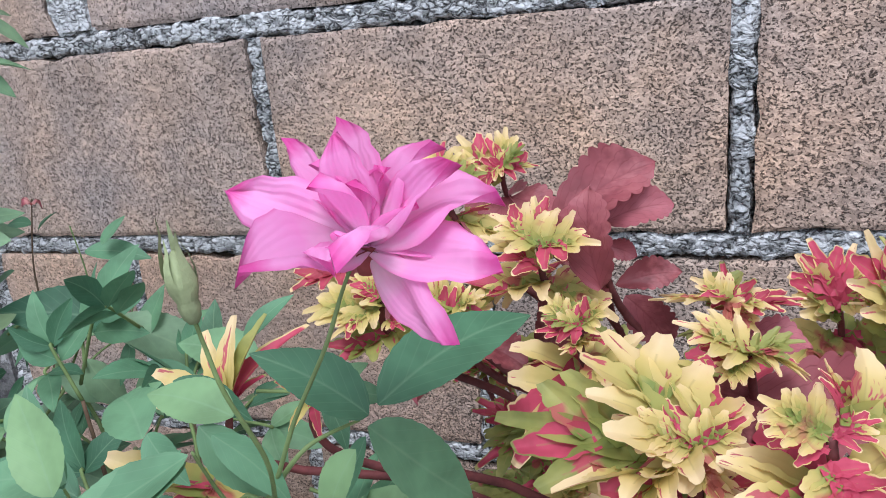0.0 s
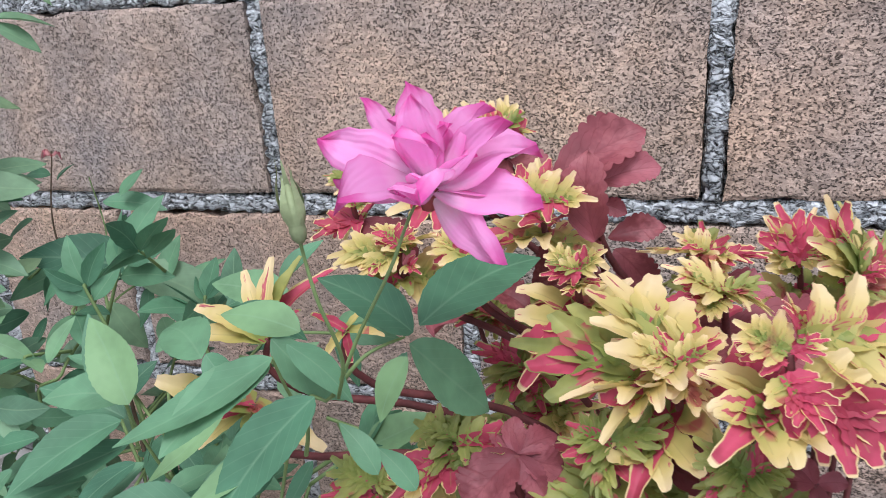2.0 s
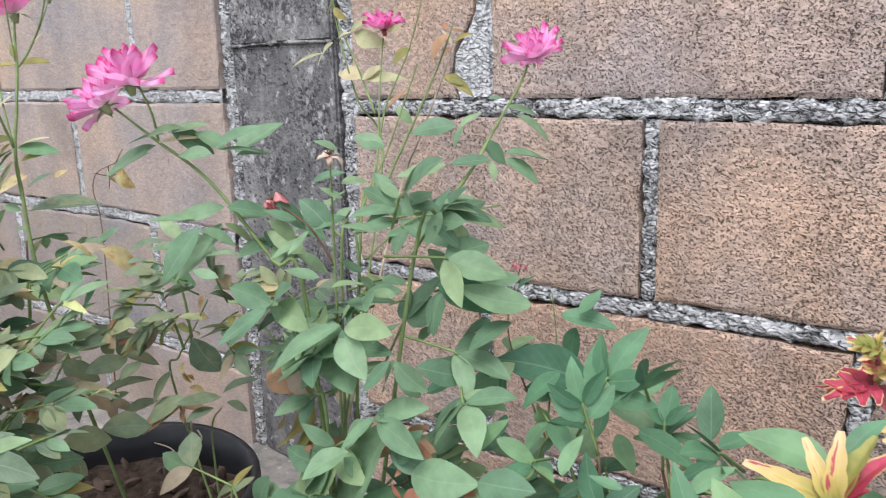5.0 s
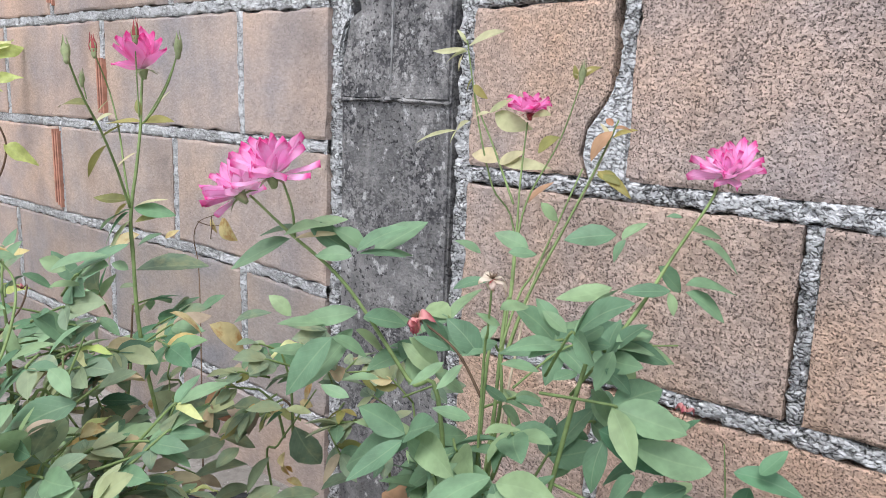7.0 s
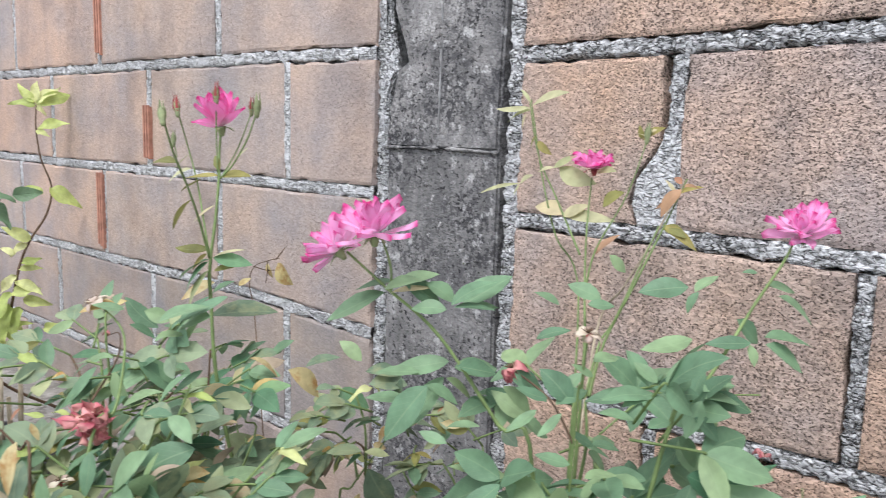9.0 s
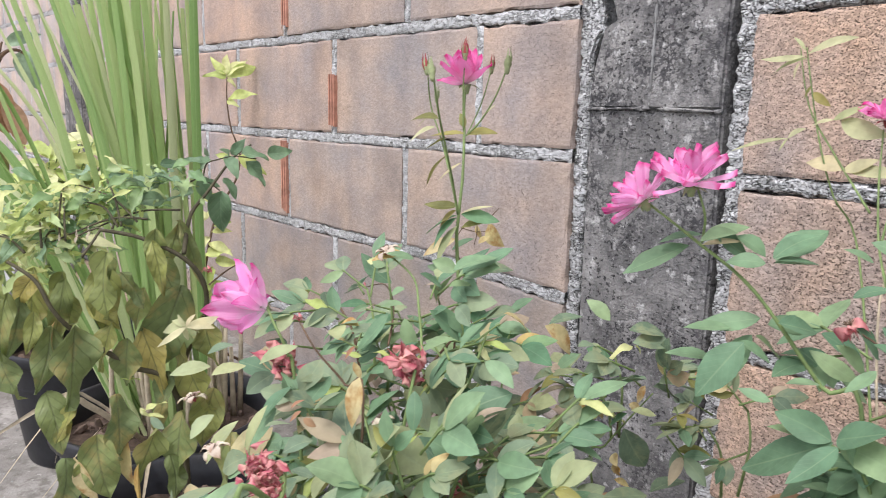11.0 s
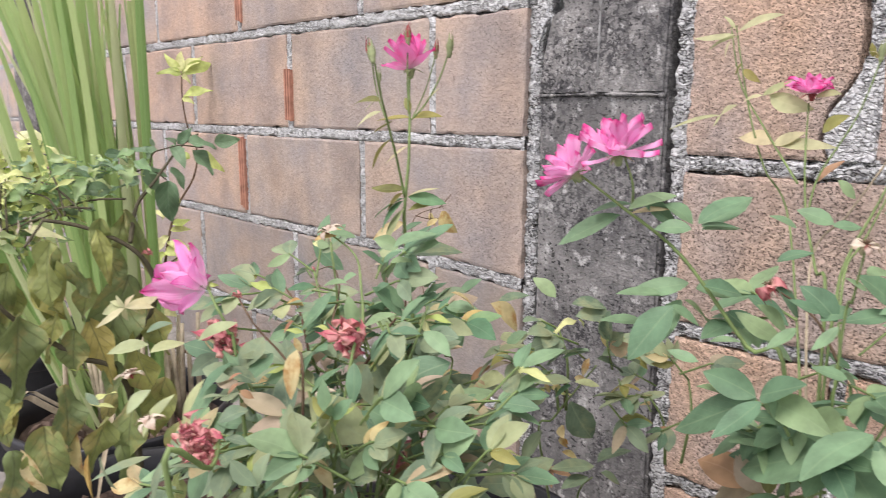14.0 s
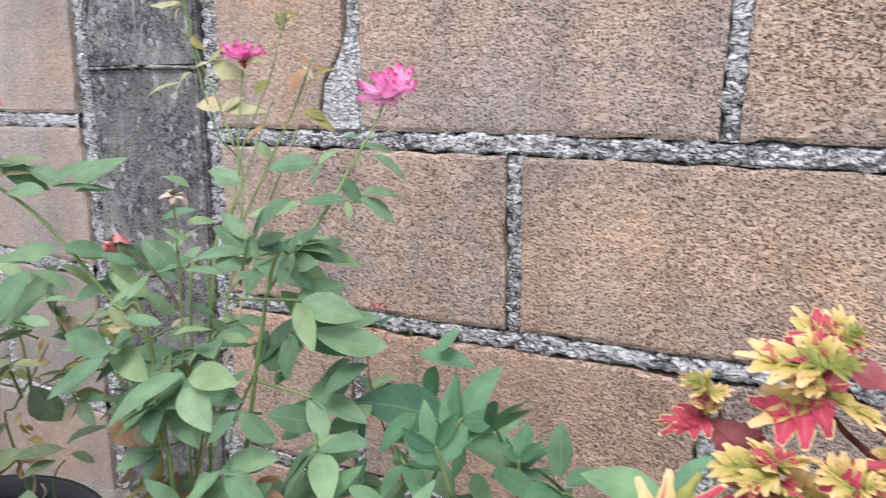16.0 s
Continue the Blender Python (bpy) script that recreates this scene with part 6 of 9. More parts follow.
put_leaf(coleus, COLEUS_RED_LEAF, (0.987, -0.410, 0.466), (0.985, -0.403, 0.471), UPT)
put_leaf(coleus, COLEUS_RED_LEAF, (0.987, -0.410, 0.466), (0.997, -0.406, 0.466), UPT)
put_leaf(coleus, COLEUS_RED_LEAF, (0.987, -0.410, 0.466), (0.989, -0.419, 0.461), UPT)
put_leaf(coleus, COLEUS_LOW, (1.003, -0.328, 0.458), (1.015, -0.319, 0.465), (0.40, -0.30, 0.85), 0.84)
put_leaf(coleus, COLEUS_LOW, (1.002, -0.330, 0.461), (0.991, -0.339, 0.460), (-0.50, -0.76, 0.85), 0.95)
put_leaf(coleus, COLEUS_LOW, (1.001, -0.330, 0.455), (1.006, -0.341, 0.454), (-0.33, -0.59, 0.85), 0.79)
tuft(coleus, (1.003, -0.330, 0.463), 25)
cane(coleus, "stem", COLEUS_STEM, [(0.944, -0.407, 0.499), (0.948, -0.395, 0.469), (0.969, -0.330, 0.402), (1.02, -0.26, 0.15)], 0.0013, 0.0024)
cane(coleus, "stem", COLEUS_STEM, [(0.975, -0.415, 0.512), (0.979, -0.403, 0.482), (0.986, -0.334, 0.409), (1.02, -0.26, 0.15)], 0.0013, 0.0024)
cane(coleus, "stem", COLEUS_STEM, [(0.956, -0.365, 0.508), (0.960, -0.353, 0.478), (0.976, -0.307, 0.407), (1.02, -0.26, 0.15)], 0.0013, 0.0024)
cane(coleus, "stem", COLEUS_STEM, [(0.948, -0.300, 0.500), (0.952, -0.288, 0.470), (0.971, -0.271, 0.403), (1.02, -0.26, 0.15)], 0.0013, 0.0024)
cane(coleus, "stem", COLEUS_STEM, [(0.988, -0.255, 0.485), (0.992, -0.243, 0.455), (0.994, -0.246, 0.395), (1.02, -0.26, 0.15)], 0.0013, 0.0024)
cane(coleus, "stem", COLEUS_STEM, [(1.011, -0.270, 0.483), (1.015, -0.258, 0.453), (1.006, -0.255, 0.394), (1.02, -0.26, 0.15)], 0.0013, 0.0024)
cane(coleus, "stem", COLEUS_STEM, [(0.818, -0.345, 0.508), (0.822, -0.333, 0.478), (0.900, -0.296, 0.407), (1.02, -0.26, 0.15)], 0.0013, 0.0024)
cane(coleus, "stem", COLEUS_STEM, [(0.833, -0.235, 0.540), (0.837, -0.223, 0.510), (0.908, -0.235, 0.425), (1.02, -0.26, 0.15)], 0.0013, 0.0024)
cane(coleus, "stem", COLEUS_STEM, [(0.831, -0.300, 0.545), (0.835, -0.288, 0.515), (0.907, -0.271, 0.428), (1.02, -0.26, 0.15)], 0.0013, 0.0024)
cane(coleus, "stem", COLEUS_STEM, [(0.879, -0.325, 0.527), (0.883, -0.313, 0.497), (0.934, -0.285, 0.418), (1.02, -0.26, 0.15)], 0.0013, 0.0024)
cane(coleus, "stem", COLEUS_STEM, [(0.851, -0.345, 0.506), (0.855, -0.333, 0.476), (0.918, -0.296, 0.406), (1.02, -0.26, 0.15)], 0.0013, 0.0024)
cane(coleus, "stem", COLEUS_STEM, [(0.900, -0.310, 0.524), (0.904, -0.298, 0.494), (0.945, -0.277, 0.416), (1.02, -0.26, 0.15)], 0.0013, 0.0024)
cane(coleus, "stem", COLEUS_STEM, [(0.900, -0.300, 0.504), (0.904, -0.288, 0.474), (0.945, -0.271, 0.405), (1.02, -0.26, 0.15)], 0.0013, 0.0024)
cane(coleus, "stem", COLEUS_STEM, [(0.900, -0.350, 0.506), (0.904, -0.338, 0.476), (0.945, -0.298, 0.406), (1.02, -0.26, 0.15)], 0.0013, 0.0024)
cane(coleus, "stem", COLEUS_STEM, [(0.777, -0.310, 0.522), (0.781, -0.298, 0.492), (0.877, -0.277, 0.415), (1.02, -0.26, 0.15)], 0.0013, 0.0024)
cane(coleus, "stem", COLEUS_STEM, [(0.781, -0.400, 0.482), (0.785, -0.388, 0.452), (0.879, -0.326, 0.393), (1.02, -0.26, 0.15)], 0.0013, 0.0024)
cane(coleus, "stem", COLEUS_STEM, [(0.786, -0.420, 0.463), (0.790, -0.408, 0.433), (0.882, -0.337, 0.383), (1.02, -0.26, 0.15)], 0.0013, 0.0024)
cane(coleus, "stem", COLEUS_STEM, [(0.819, -0.400, 0.491), (0.823, -0.388, 0.461), (0.900, -0.326, 0.398), (1.02, -0.26, 0.15)], 0.0013, 0.0024)
cane(coleus, "stem", COLEUS_STEM, [(0.874, -0.425, 0.467), (0.878, -0.413, 0.437), (0.931, -0.340, 0.385), (1.02, -0.26, 0.15)], 0.0013, 0.0024)
cane(coleus, "stem", COLEUS_STEM, [(0.896, -0.425, 0.467), (0.900, -0.413, 0.437), (0.943, -0.340, 0.385), (1.02, -0.26, 0.15)], 0.0013, 0.0024)
cane(coleus, "stem", COLEUS_STEM, [(0.927, -0.420, 0.474), (0.931, -0.408, 0.444), (0.960, -0.337, 0.388), (1.02, -0.26, 0.15)], 0.0013, 0.0024)
cane(coleus, "stem", COLEUS_STEM, [(0.849, -0.440, 0.454), (0.853, -0.428, 0.424), (0.917, -0.348, 0.378), (1.02, -0.26, 0.15)], 0.0013, 0.0024)
cane(coleus, "stem", COLEUS_STEM, [(0.967, -0.420, 0.471), (0.971, -0.408, 0.441), (0.982, -0.337, 0.387), (1.02, -0.26, 0.15)], 0.0013, 0.0024)
cane(coleus, "stem", COLEUS_STEM, [(0.987, -0.410, 0.466), (0.991, -0.398, 0.436), (0.993, -0.332, 0.384), (1.02, -0.26, 0.15)], 0.0013, 0.0024)
cane(coleus, "stem", COLEUS_STEM, [(1.003, -0.330, 0.463), (1.007, -0.318, 0.433), (1.002, -0.288, 0.382), (1.02, -0.26, 0.15)], 0.0013, 0.0024)
fill_coleus(coleus, (0.98, -0.28, 0.31), (0.17, 0.10, 0.05), 11, 0.045, 22)
fill_coleus(coleus, (0.97, -0.31, 0.40), (0.16, 0.07, 0.06), 9, 0.042, 21)


# ---- rose with pink blooms beside the pillar ----
rose_b = base_of("rose_bush", (0.46, -0.40, 0.175), "tall rose bush with open pink blooms before the pillar", "rose bush", "roses along the wall")
flower(rose_b, (0.339, -0.466, 0.664), (0.0, -0.2, 1), 0.031, PINK, STAR, "full bright pink rose", None, 0.3, 6)
flower(rose_b, (0.302, -0.468, 0.648), (-0.68, -0.3, 0.66), 0.028, PINK, STAR, "full bright pink rose tilted sideways", None, 0.3, 7)
flower(rose_b, (0.545, -0.277, 0.681), (-0.06, -0.5, 0.9), 0.0245, PINK + BROAD[:2], FULL, "full pink rose with a pale heart", None, 0.25, 8)
flower(rose_b, (0.334, -0.212, 0.708), (0.05, -0.12, 1), 0.025, DEEP_SLIM, OPEN, "half-spent deep pink rose", CALYX_RED_MESH, 0.25, 9)
cane(rose_b, "cane", CANE, [(0.296, -0.460, 0.649), (0.333, -0.450, 0.626), (0.369, -0.430, 0.595), (0.410, -0.410, 0.538), (0.438, -0.405, 0.510), (0.460, -0.400, 0.175)], 0.0009, 0.0018)
cane(rose_b, "cane", CANE, [(0.339, -0.460, 0.664), (0.344, -0.455, 0.644), (0.340, -0.450, 0.625)], 0.0007, 0.0010)
cane(rose_b, "cane", CANE, [(0.541, -0.280, 0.673), (0.538, -0.285, 0.659), (0.528, -0.300, 0.630), (0.522, -0.320, 0.602), (0.519, -0.350, 0.576), (0.510, -0.370, 0.543), (0.460, -0.400, 0.175)], 0.0008, 0.0016)
cane(rose_b, "cane", CANE, [(0.332, -0.212, 0.700), (0.343, -0.230, 0.652), (0.359, -0.250, 0.607), (0.391, -0.290, 0.572), (0.426, -0.340, 0.539), (0.460, -0.400, 0.175)], 0.0007, 0.0015)
cane(rose_b, "cane", CANE, [(0.441, -0.240, 0.706), (0.432, -0.250, 0.672), (0.424, -0.275, 0.625), (0.416, -0.300, 0.579), (0.433, -0.340, 0.550)], 0.0006, 0.0014)
cane(rose_b, "cane", CANE, [(0.392, -0.220, 0.738), (0.382, -0.230, 0.689), (0.361, -0.240, 0.640), (0.360, -0.250, 0.607)], 0.0005, 0.0010)
cane(rose_b, "cane", CANE, [(0.243, -0.200, 0.772), (0.258, -0.200, 0.718), (0.292, -0.210, 0.677), (0.341, -0.235, 0.632)], 0.0005, 0.0011)
cane(rose_b, "cane", CANE, [(0.478, -0.410, 0.617), (0.472, -0.405, 0.584), (0.465, -0.400, 0.537), (0.460, -0.400, 0.175)], 0.0006, 0.0011)
cane(rose_b, "cane", TWIG, [(0.427, -0.420, 0.585), (0.452, -0.410, 0.569), (0.465, -0.400, 0.541)], 0.0006, 0.0010)
husk(rose_b, (0.478, -0.410, 0.618), (0, -0.2, 1), 0.0105, PALE, ((4, 1.0, 95), (2, 0.8, 120)), "spent rose with bleached limp petals", 4)
husk(rose_b, (0.428, -0.420, 0.585), (-0.4, -0.2, 0.8), 0.011, DRY, ((4, 1.0, 100),), "withered brown rose head", 5)
bud(rose_b, (0.391, -0.220, 0.736), (0.1, 0, 1), 0.010, "small green bud")
put_leaf(rose_b, HAZED, (0.366, -0.405, 0.613), (0.384, -0.376, 0.640))
put_leaf(rose_b, HAZED, (0.362, -0.410, 0.615), (0.353, -0.427, 0.632))
put_leaf(rose_b, HAZED, (0.366, -0.405, 0.611), (0.381, -0.383, 0.616))
put_leaf(rose_b, HAZED, (0.360, -0.440, 0.633), (0.348, -0.464, 0.633))
put_leaf(rose_b, HAZED, (0.326, -0.445, 0.620), (0.290, -0.477, 0.603))
put_leaf(rose_b, HAZED, (0.375, -0.445, 0.564), (0.361, -0.478, 0.531))
put_leaf(rose_b, HAZED, (0.367, -0.440, 0.561), (0.384, -0.420, 0.551))
put_leaf(rose_b, HAZED, (0.388, -0.430, 0.578), (0.403, -0.403, 0.575))
put_leaf(rose_b, HAZED, (0.361, -0.440, 0.569), (0.345, -0.467, 0.575))
put_leaf(rose_b, HAZED, (0.349, -0.440, 0.544), (0.326, -0.461, 0.551))
put_leaf(rose_b, HAZED, (0.486, -0.380, 0.604), (0.504, -0.379, 0.585))
put_leaf(rose_b, HAZED, (0.526, -0.360, 0.582), (0.510, -0.386, 0.589))
put_leaf(rose_b, HAZED, (0.525, -0.355, 0.578), (0.549, -0.327, 0.574))
put_leaf(rose_b, HAZED, (0.528, -0.360, 0.579), (0.527, -0.378, 0.561))
put_leaf(rose_b, HAZED, (0.526, -0.355, 0.583), (0.535, -0.332, 0.590))
put_leaf(rose_b, HAZED, (0.508, -0.380, 0.580), (0.490, -0.408, 0.586))
put_leaf(rose_b, HAZED, (0.421, -0.420, 0.571), (0.439, -0.407, 0.555))
put_leaf(rose_b, HAZED, (0.432, -0.420, 0.585), (0.444, -0.401, 0.566))
put_leaf(rose_b, HAZED, (0.442, -0.410, 0.559), (0.435, -0.432, 0.548))
put_leaf(rose_b, HAZED, (0.457, -0.410, 0.567), (0.465, -0.388, 0.578))
put_leaf(rose_b, HAZED, (0.476, -0.400, 0.598), (0.482, -0.380, 0.602))
put_leaf(rose_b, HAZED, (0.462, -0.400, 0.566), (0.445, -0.411, 0.589))
put_leaf(rose_b, HAZED, (0.463, -0.265, 0.627), (0.439, -0.294, 0.627))
put_leaf(rose_b, HAZED, (0.471, -0.270, 0.625), (0.478, -0.254, 0.641))
put_leaf(rose_b, HAZED, (0.474, -0.270, 0.626), (0.468, -0.279, 0.611))
put_leaf(rose_b, HAZED, (0.530, -0.290, 0.643), (0.544, -0.270, 0.643))
put_leaf(rose_b, HAZED, (0.541, -0.295, 0.638), (0.561, -0.273, 0.623))
put_leaf(rose_b, HAZED, (0.520, -0.305, 0.620), (0.533, -0.290, 0.604))
put_leaf(rose_b, HAZED, (0.539, -0.305, 0.612), (0.561, -0.278, 0.612))
put_leaf(rose_b, HAZED, (0.542, -0.310, 0.609), (0.564, -0.292, 0.596))
put_leaf(rose_b, HAZED, (0.534, -0.315, 0.608), (0.540, -0.318, 0.595))
put_leaf(rose_b, HAZED, (0.535, -0.315, 0.609), (0.517, -0.338, 0.612))
put_leaf(rose_b, HAZED, (0.498, -0.320, 0.604), (0.479, -0.352, 0.599))
put_leaf(rose_b, HAZED, (0.522, -0.285, 0.649), (0.515, -0.292, 0.651))
put_leaf(rose_b, HAZED, (0.382, -0.250, 0.639), (0.396, -0.240, 0.626))
put_leaf(rose_b, HAZED, (0.397, -0.280, 0.608), (0.377, -0.297, 0.621))
put_leaf(rose_b, RUSTY, (0.442, -0.245, 0.700), (0.450, -0.231, 0.702))
put_leaf(rose_b, RUSTY, (0.440, -0.245, 0.698), (0.431, -0.264, 0.681))
put_leaf(rose_b, RUSTY, (0.440, -0.245, 0.702), (0.432, -0.245, 0.708))
put_leaf(rose_b, RUSTY, (0.361, -0.240, 0.635), (0.373, -0.225, 0.655))
put_leaf(rose_b, SHOOT, (0.392, -0.220, 0.740), (0.398, -0.213, 0.749))
put_leaf(rose_b, SHOOT, (0.389, -0.220, 0.738), (0.384, -0.224, 0.742))
put_leaf(rose_b, SHOOT, (0.340, -0.450, 0.623), (0.353, -0.423, 0.633))
put_leaf(rose_b, HAZED_BIG, (0.440, -0.440, 0.516), (0.430, -0.477, 0.503))
put_leaf(rose_b, HAZED_BIG, (0.444, -0.440, 0.518), (0.455, -0.423, 0.501))
put_leaf(rose_b, HAZED_BIG, (0.502, -0.430, 0.515), (0.483, -0.476, 0.502))
put_leaf(rose_b, HAZED_BIG, (0.504, -0.430, 0.512), (0.524, -0.432, 0.489))
put_leaf(rose_b, HAZED_BIG, (0.533, -0.430, 0.463), (0.549, -0.402, 0.466))
put_leaf(rose_b, HAZED_BIG, (0.535, -0.430, 0.462), (0.558, -0.428, 0.441))
put_leaf(rose_b, HAZED_BIG, (0.530, -0.430, 0.460), (0.520, -0.455, 0.448))
put_leaf(rose_b, HAZED_BIG, (0.527, -0.360, 0.525), (0.529, -0.378, 0.498))
put_leaf(rose_b, HAZED_BIG, (0.579, -0.330, 0.517), (0.545, -0.368, 0.534))
put_leaf(rose_b, HAZED_BIG, (0.515, -0.360, 0.552), (0.525, -0.346, 0.529))
put_leaf(rose_b, HAZED_BIG, (0.570, -0.340, 0.506), (0.554, -0.370, 0.495))
put_leaf(rose_b, HAZED_BIG, (0.529, -0.390, 0.480), (0.554, -0.358, 0.472))
put_leaf(rose_b, HAZED_BIG, (0.573, -0.360, 0.453), (0.551, -0.391, 0.456))
put_leaf(rose_b, HAZED_BIG, (0.599, -0.300, 0.454), (0.584, -0.326, 0.457))
put_leaf(rose_b, HAZED_BIG, (0.600, -0.300, 0.459), (0.671, -0.282, 0.433))
put_leaf(rose_b, HAZED_BIG, (0.699, -0.320, 0.454), (0.689, -0.307, 0.484))
put_leaf(rose_b, HAZED_BIG, (0.559, -0.350, 0.467), (0.566, -0.329, 0.475))
put_leaf(rose_b, HAZED_BIG, (0.508, -0.410, 0.497), (0.514, -0.389, 0.508))
put_leaf(rose_b, HAZED, (0.481, -0.420, 0.494), (0.462, -0.432, 0.509))
put_leaf(rose_b, HAZED, (0.502, -0.420, 0.475), (0.510, -0.397, 0.486))
put_leaf(rose_b, HAZED, (0.515, -0.440, 0.436), (0.500, -0.469, 0.428))
put_leaf(rose_b, HAZED, (0.510, -0.440, 0.430), (0.525, -0.431, 0.416))
put_leaf(rose_b, HAZED, (0.540, -0.430, 0.429), (0.555, -0.405, 0.427))
put_leaf(rose_b, HAZED, (0.523, -0.400, 0.474), (0.536, -0.393, 0.460))
put_leaf(rose_b, HAZED, (0.555, -0.370, 0.437), (0.546, -0.394, 0.427))
put_leaf(rose_b, HAZED, (0.557, -0.360, 0.416), (0.565, -0.338, 0.426))
put_leaf(rose_b, HAZED, (0.591, -0.330, 0.436), (0.621, -0.321, 0.422))
put_leaf(rose_b, HAZED, (0.603, -0.320, 0.444), (0.628, -0.319, 0.415))
put_leaf(rose_b, HAZED, (0.587, -0.350, 0.414), (0.597, -0.325, 0.428))
put_leaf(rose_b, HAZED, (0.553, -0.380, 0.407), (0.564, -0.357, 0.409))
put_leaf(rose_b, HAZED, (0.508, -0.380, 0.582), (0.499, -0.401, 0.580))
put_leaf(rose_b, HAZED, (0.514, -0.380, 0.584), (0.520, -0.359, 0.595))
put_leaf(rose_b, HAZED, (0.509, -0.380, 0.589), (0.497, -0.386, 0.602))
put_leaf(rose_b, HAZED, (0.530, -0.360, 0.581), (0.543, -0.337, 0.581))
put_leaf(rose_b, HAZED, (0.507, -0.400, 0.570), (0.497, -0.419, 0.580))
put_leaf(rose_b, HAZED, (0.517, -0.400, 0.568), (0.521, -0.383, 0.573))
put_leaf(rose_b, HAZED, (0.466, -0.430, 0.578), (0.456, -0.448, 0.587))
put_leaf(rose_b, HAZED, (0.477, -0.430, 0.572), (0.468, -0.442, 0.558))
put_leaf(rose_b, HAZED, (0.477, -0.400, 0.589), (0.471, -0.414, 0.598))
put_leaf(rose_b, HAZED, (0.529, -0.370, 0.571), (0.539, -0.354, 0.555))
put_leaf(rose_b, HAZED, (0.485, -0.430, 0.543), (0.475, -0.448, 0.553))
put_leaf(rose_b, HAZED, (0.496, -0.430, 0.538), (0.504, -0.409, 0.542))
put_leaf(rose_b, HAZED, (0.430, -0.450, 0.554), (0.421, -0.469, 0.560))
put_leaf(rose_b, HAZED, (0.401, -0.450, 0.533), (0.385, -0.461, 0.541))
put_leaf(rose_b, HAZED_BIG, (0.332, -0.440, 0.628), (0.312, -0.462, 0.626))
put_leaf(rose_b, HAZED_BIG, (0.335, -0.440, 0.629), (0.353, -0.419, 0.641))
put_leaf(rose_b, HAZED_BIG, (0.341, -0.440, 0.631), (0.357, -0.413, 0.615))
put_leaf(rose_b, HAZED_BIG, (0.380, -0.430, 0.619), (0.392, -0.399, 0.640))
put_leaf(rose_b, HAZED_BIG, (0.383, -0.430, 0.618), (0.396, -0.402, 0.622))
put_leaf(rose_b, HAZED_BIG, (0.375, -0.430, 0.615), (0.358, -0.448, 0.617))
put_leaf(rose_b, HAZED_BIG, (0.306, -0.440, 0.613), (0.292, -0.471, 0.601))
put_leaf(rose_b, HAZED_BIG, (0.369, -0.420, 0.575), (0.341, -0.451, 0.572))
put_leaf(rose_b, HAZED_BIG, (0.375, -0.420, 0.572), (0.391, -0.390, 0.573))
put_leaf(rose_b, HAZED_BIG, (0.364, -0.420, 0.562), (0.350, -0.457, 0.524))
put_leaf(rose_b, HAZED_BIG, (0.367, -0.420, 0.562), (0.380, -0.397, 0.544))
put_leaf(rose_b, HAZED_BIG, (0.387, -0.400, 0.555), (0.411, -0.379, 0.536))
put_leaf(rose_b, HAZED_BIG, (0.390, -0.380, 0.564), (0.413, -0.361, 0.545))
put_leaf(rose_b, HAZED_BIG, (0.422, -0.390, 0.542), (0.400, -0.408, 0.561))
put_leaf(rose_b, HAZED_BIG, (0.412, -0.390, 0.539), (0.424, -0.367, 0.525))
put_leaf(rose_b, HAZED_BIG, (0.419, -0.410, 0.504), (0.398, -0.442, 0.520))
put_leaf(rose_b, HAZED_BIG, (0.421, -0.410, 0.503), (0.413, -0.434, 0.495))
put_leaf(rose_b, HAZED_BIG, (0.424, -0.410, 0.506), (0.440, -0.379, 0.505))
put_leaf(rose_b, HAZED_BIG, (0.429, -0.410, 0.502), (0.442, -0.398, 0.491))
put_leaf(rose_b, HAZED_BIG, (0.440, -0.360, 0.573), (0.439, -0.377, 0.564))
put_leaf(rose_b, HAZED_BIG, (0.471, -0.340, 0.566), (0.458, -0.361, 0.592))
put_leaf(rose_b, HAZED_BIG, (0.469, -0.340, 0.563), (0.452, -0.371, 0.563))
put_leaf(rose_b, HAZED_BIG, (0.473, -0.340, 0.566), (0.484, -0.313, 0.574))
put_leaf(rose_b, HAZED_BIG, (0.480, -0.340, 0.562), (0.478, -0.359, 0.544))
put_leaf(rose_b, HAZED_BIG, (0.482, -0.340, 0.563), (0.499, -0.310, 0.559))
put_leaf(rose_b, HAZED_BIG, (0.506, -0.330, 0.570), (0.520, -0.300, 0.581))
put_leaf(rose_b, HAZED_BIG, (0.510, -0.330, 0.569), (0.535, -0.292, 0.564))
put_leaf(rose_b, HAZED_BIG, (0.511, -0.330, 0.565), (0.522, -0.322, 0.546))
put_leaf(rose_b, HAZED_BIG, (0.460, -0.370, 0.529), (0.448, -0.380, 0.540))
put_leaf(rose_b, HAZED_BIG, (0.456, -0.370, 0.524), (0.463, -0.352, 0.509))
put_leaf(rose_b, HAZED_BIG, (0.508, -0.340, 0.546), (0.521, -0.345, 0.521))
put_leaf(rose_b, HAZED_BIG, (0.532, -0.330, 0.524), (0.550, -0.297, 0.531))
put_leaf(rose_b, HAZED_BIG, (0.464, -0.380, 0.510), (0.477, -0.353, 0.507))
put_leaf(rose_b, HAZED_BIG, (0.398, -0.360, 0.588), (0.414, -0.341, 0.599))
put_leaf(rose_b, HAZED_BIG, (0.394, -0.330, 0.609), (0.381, -0.342, 0.621))
put_leaf(rose_b, HAZED_BIG, (0.420, -0.330, 0.614), (0.434, -0.315, 0.616))
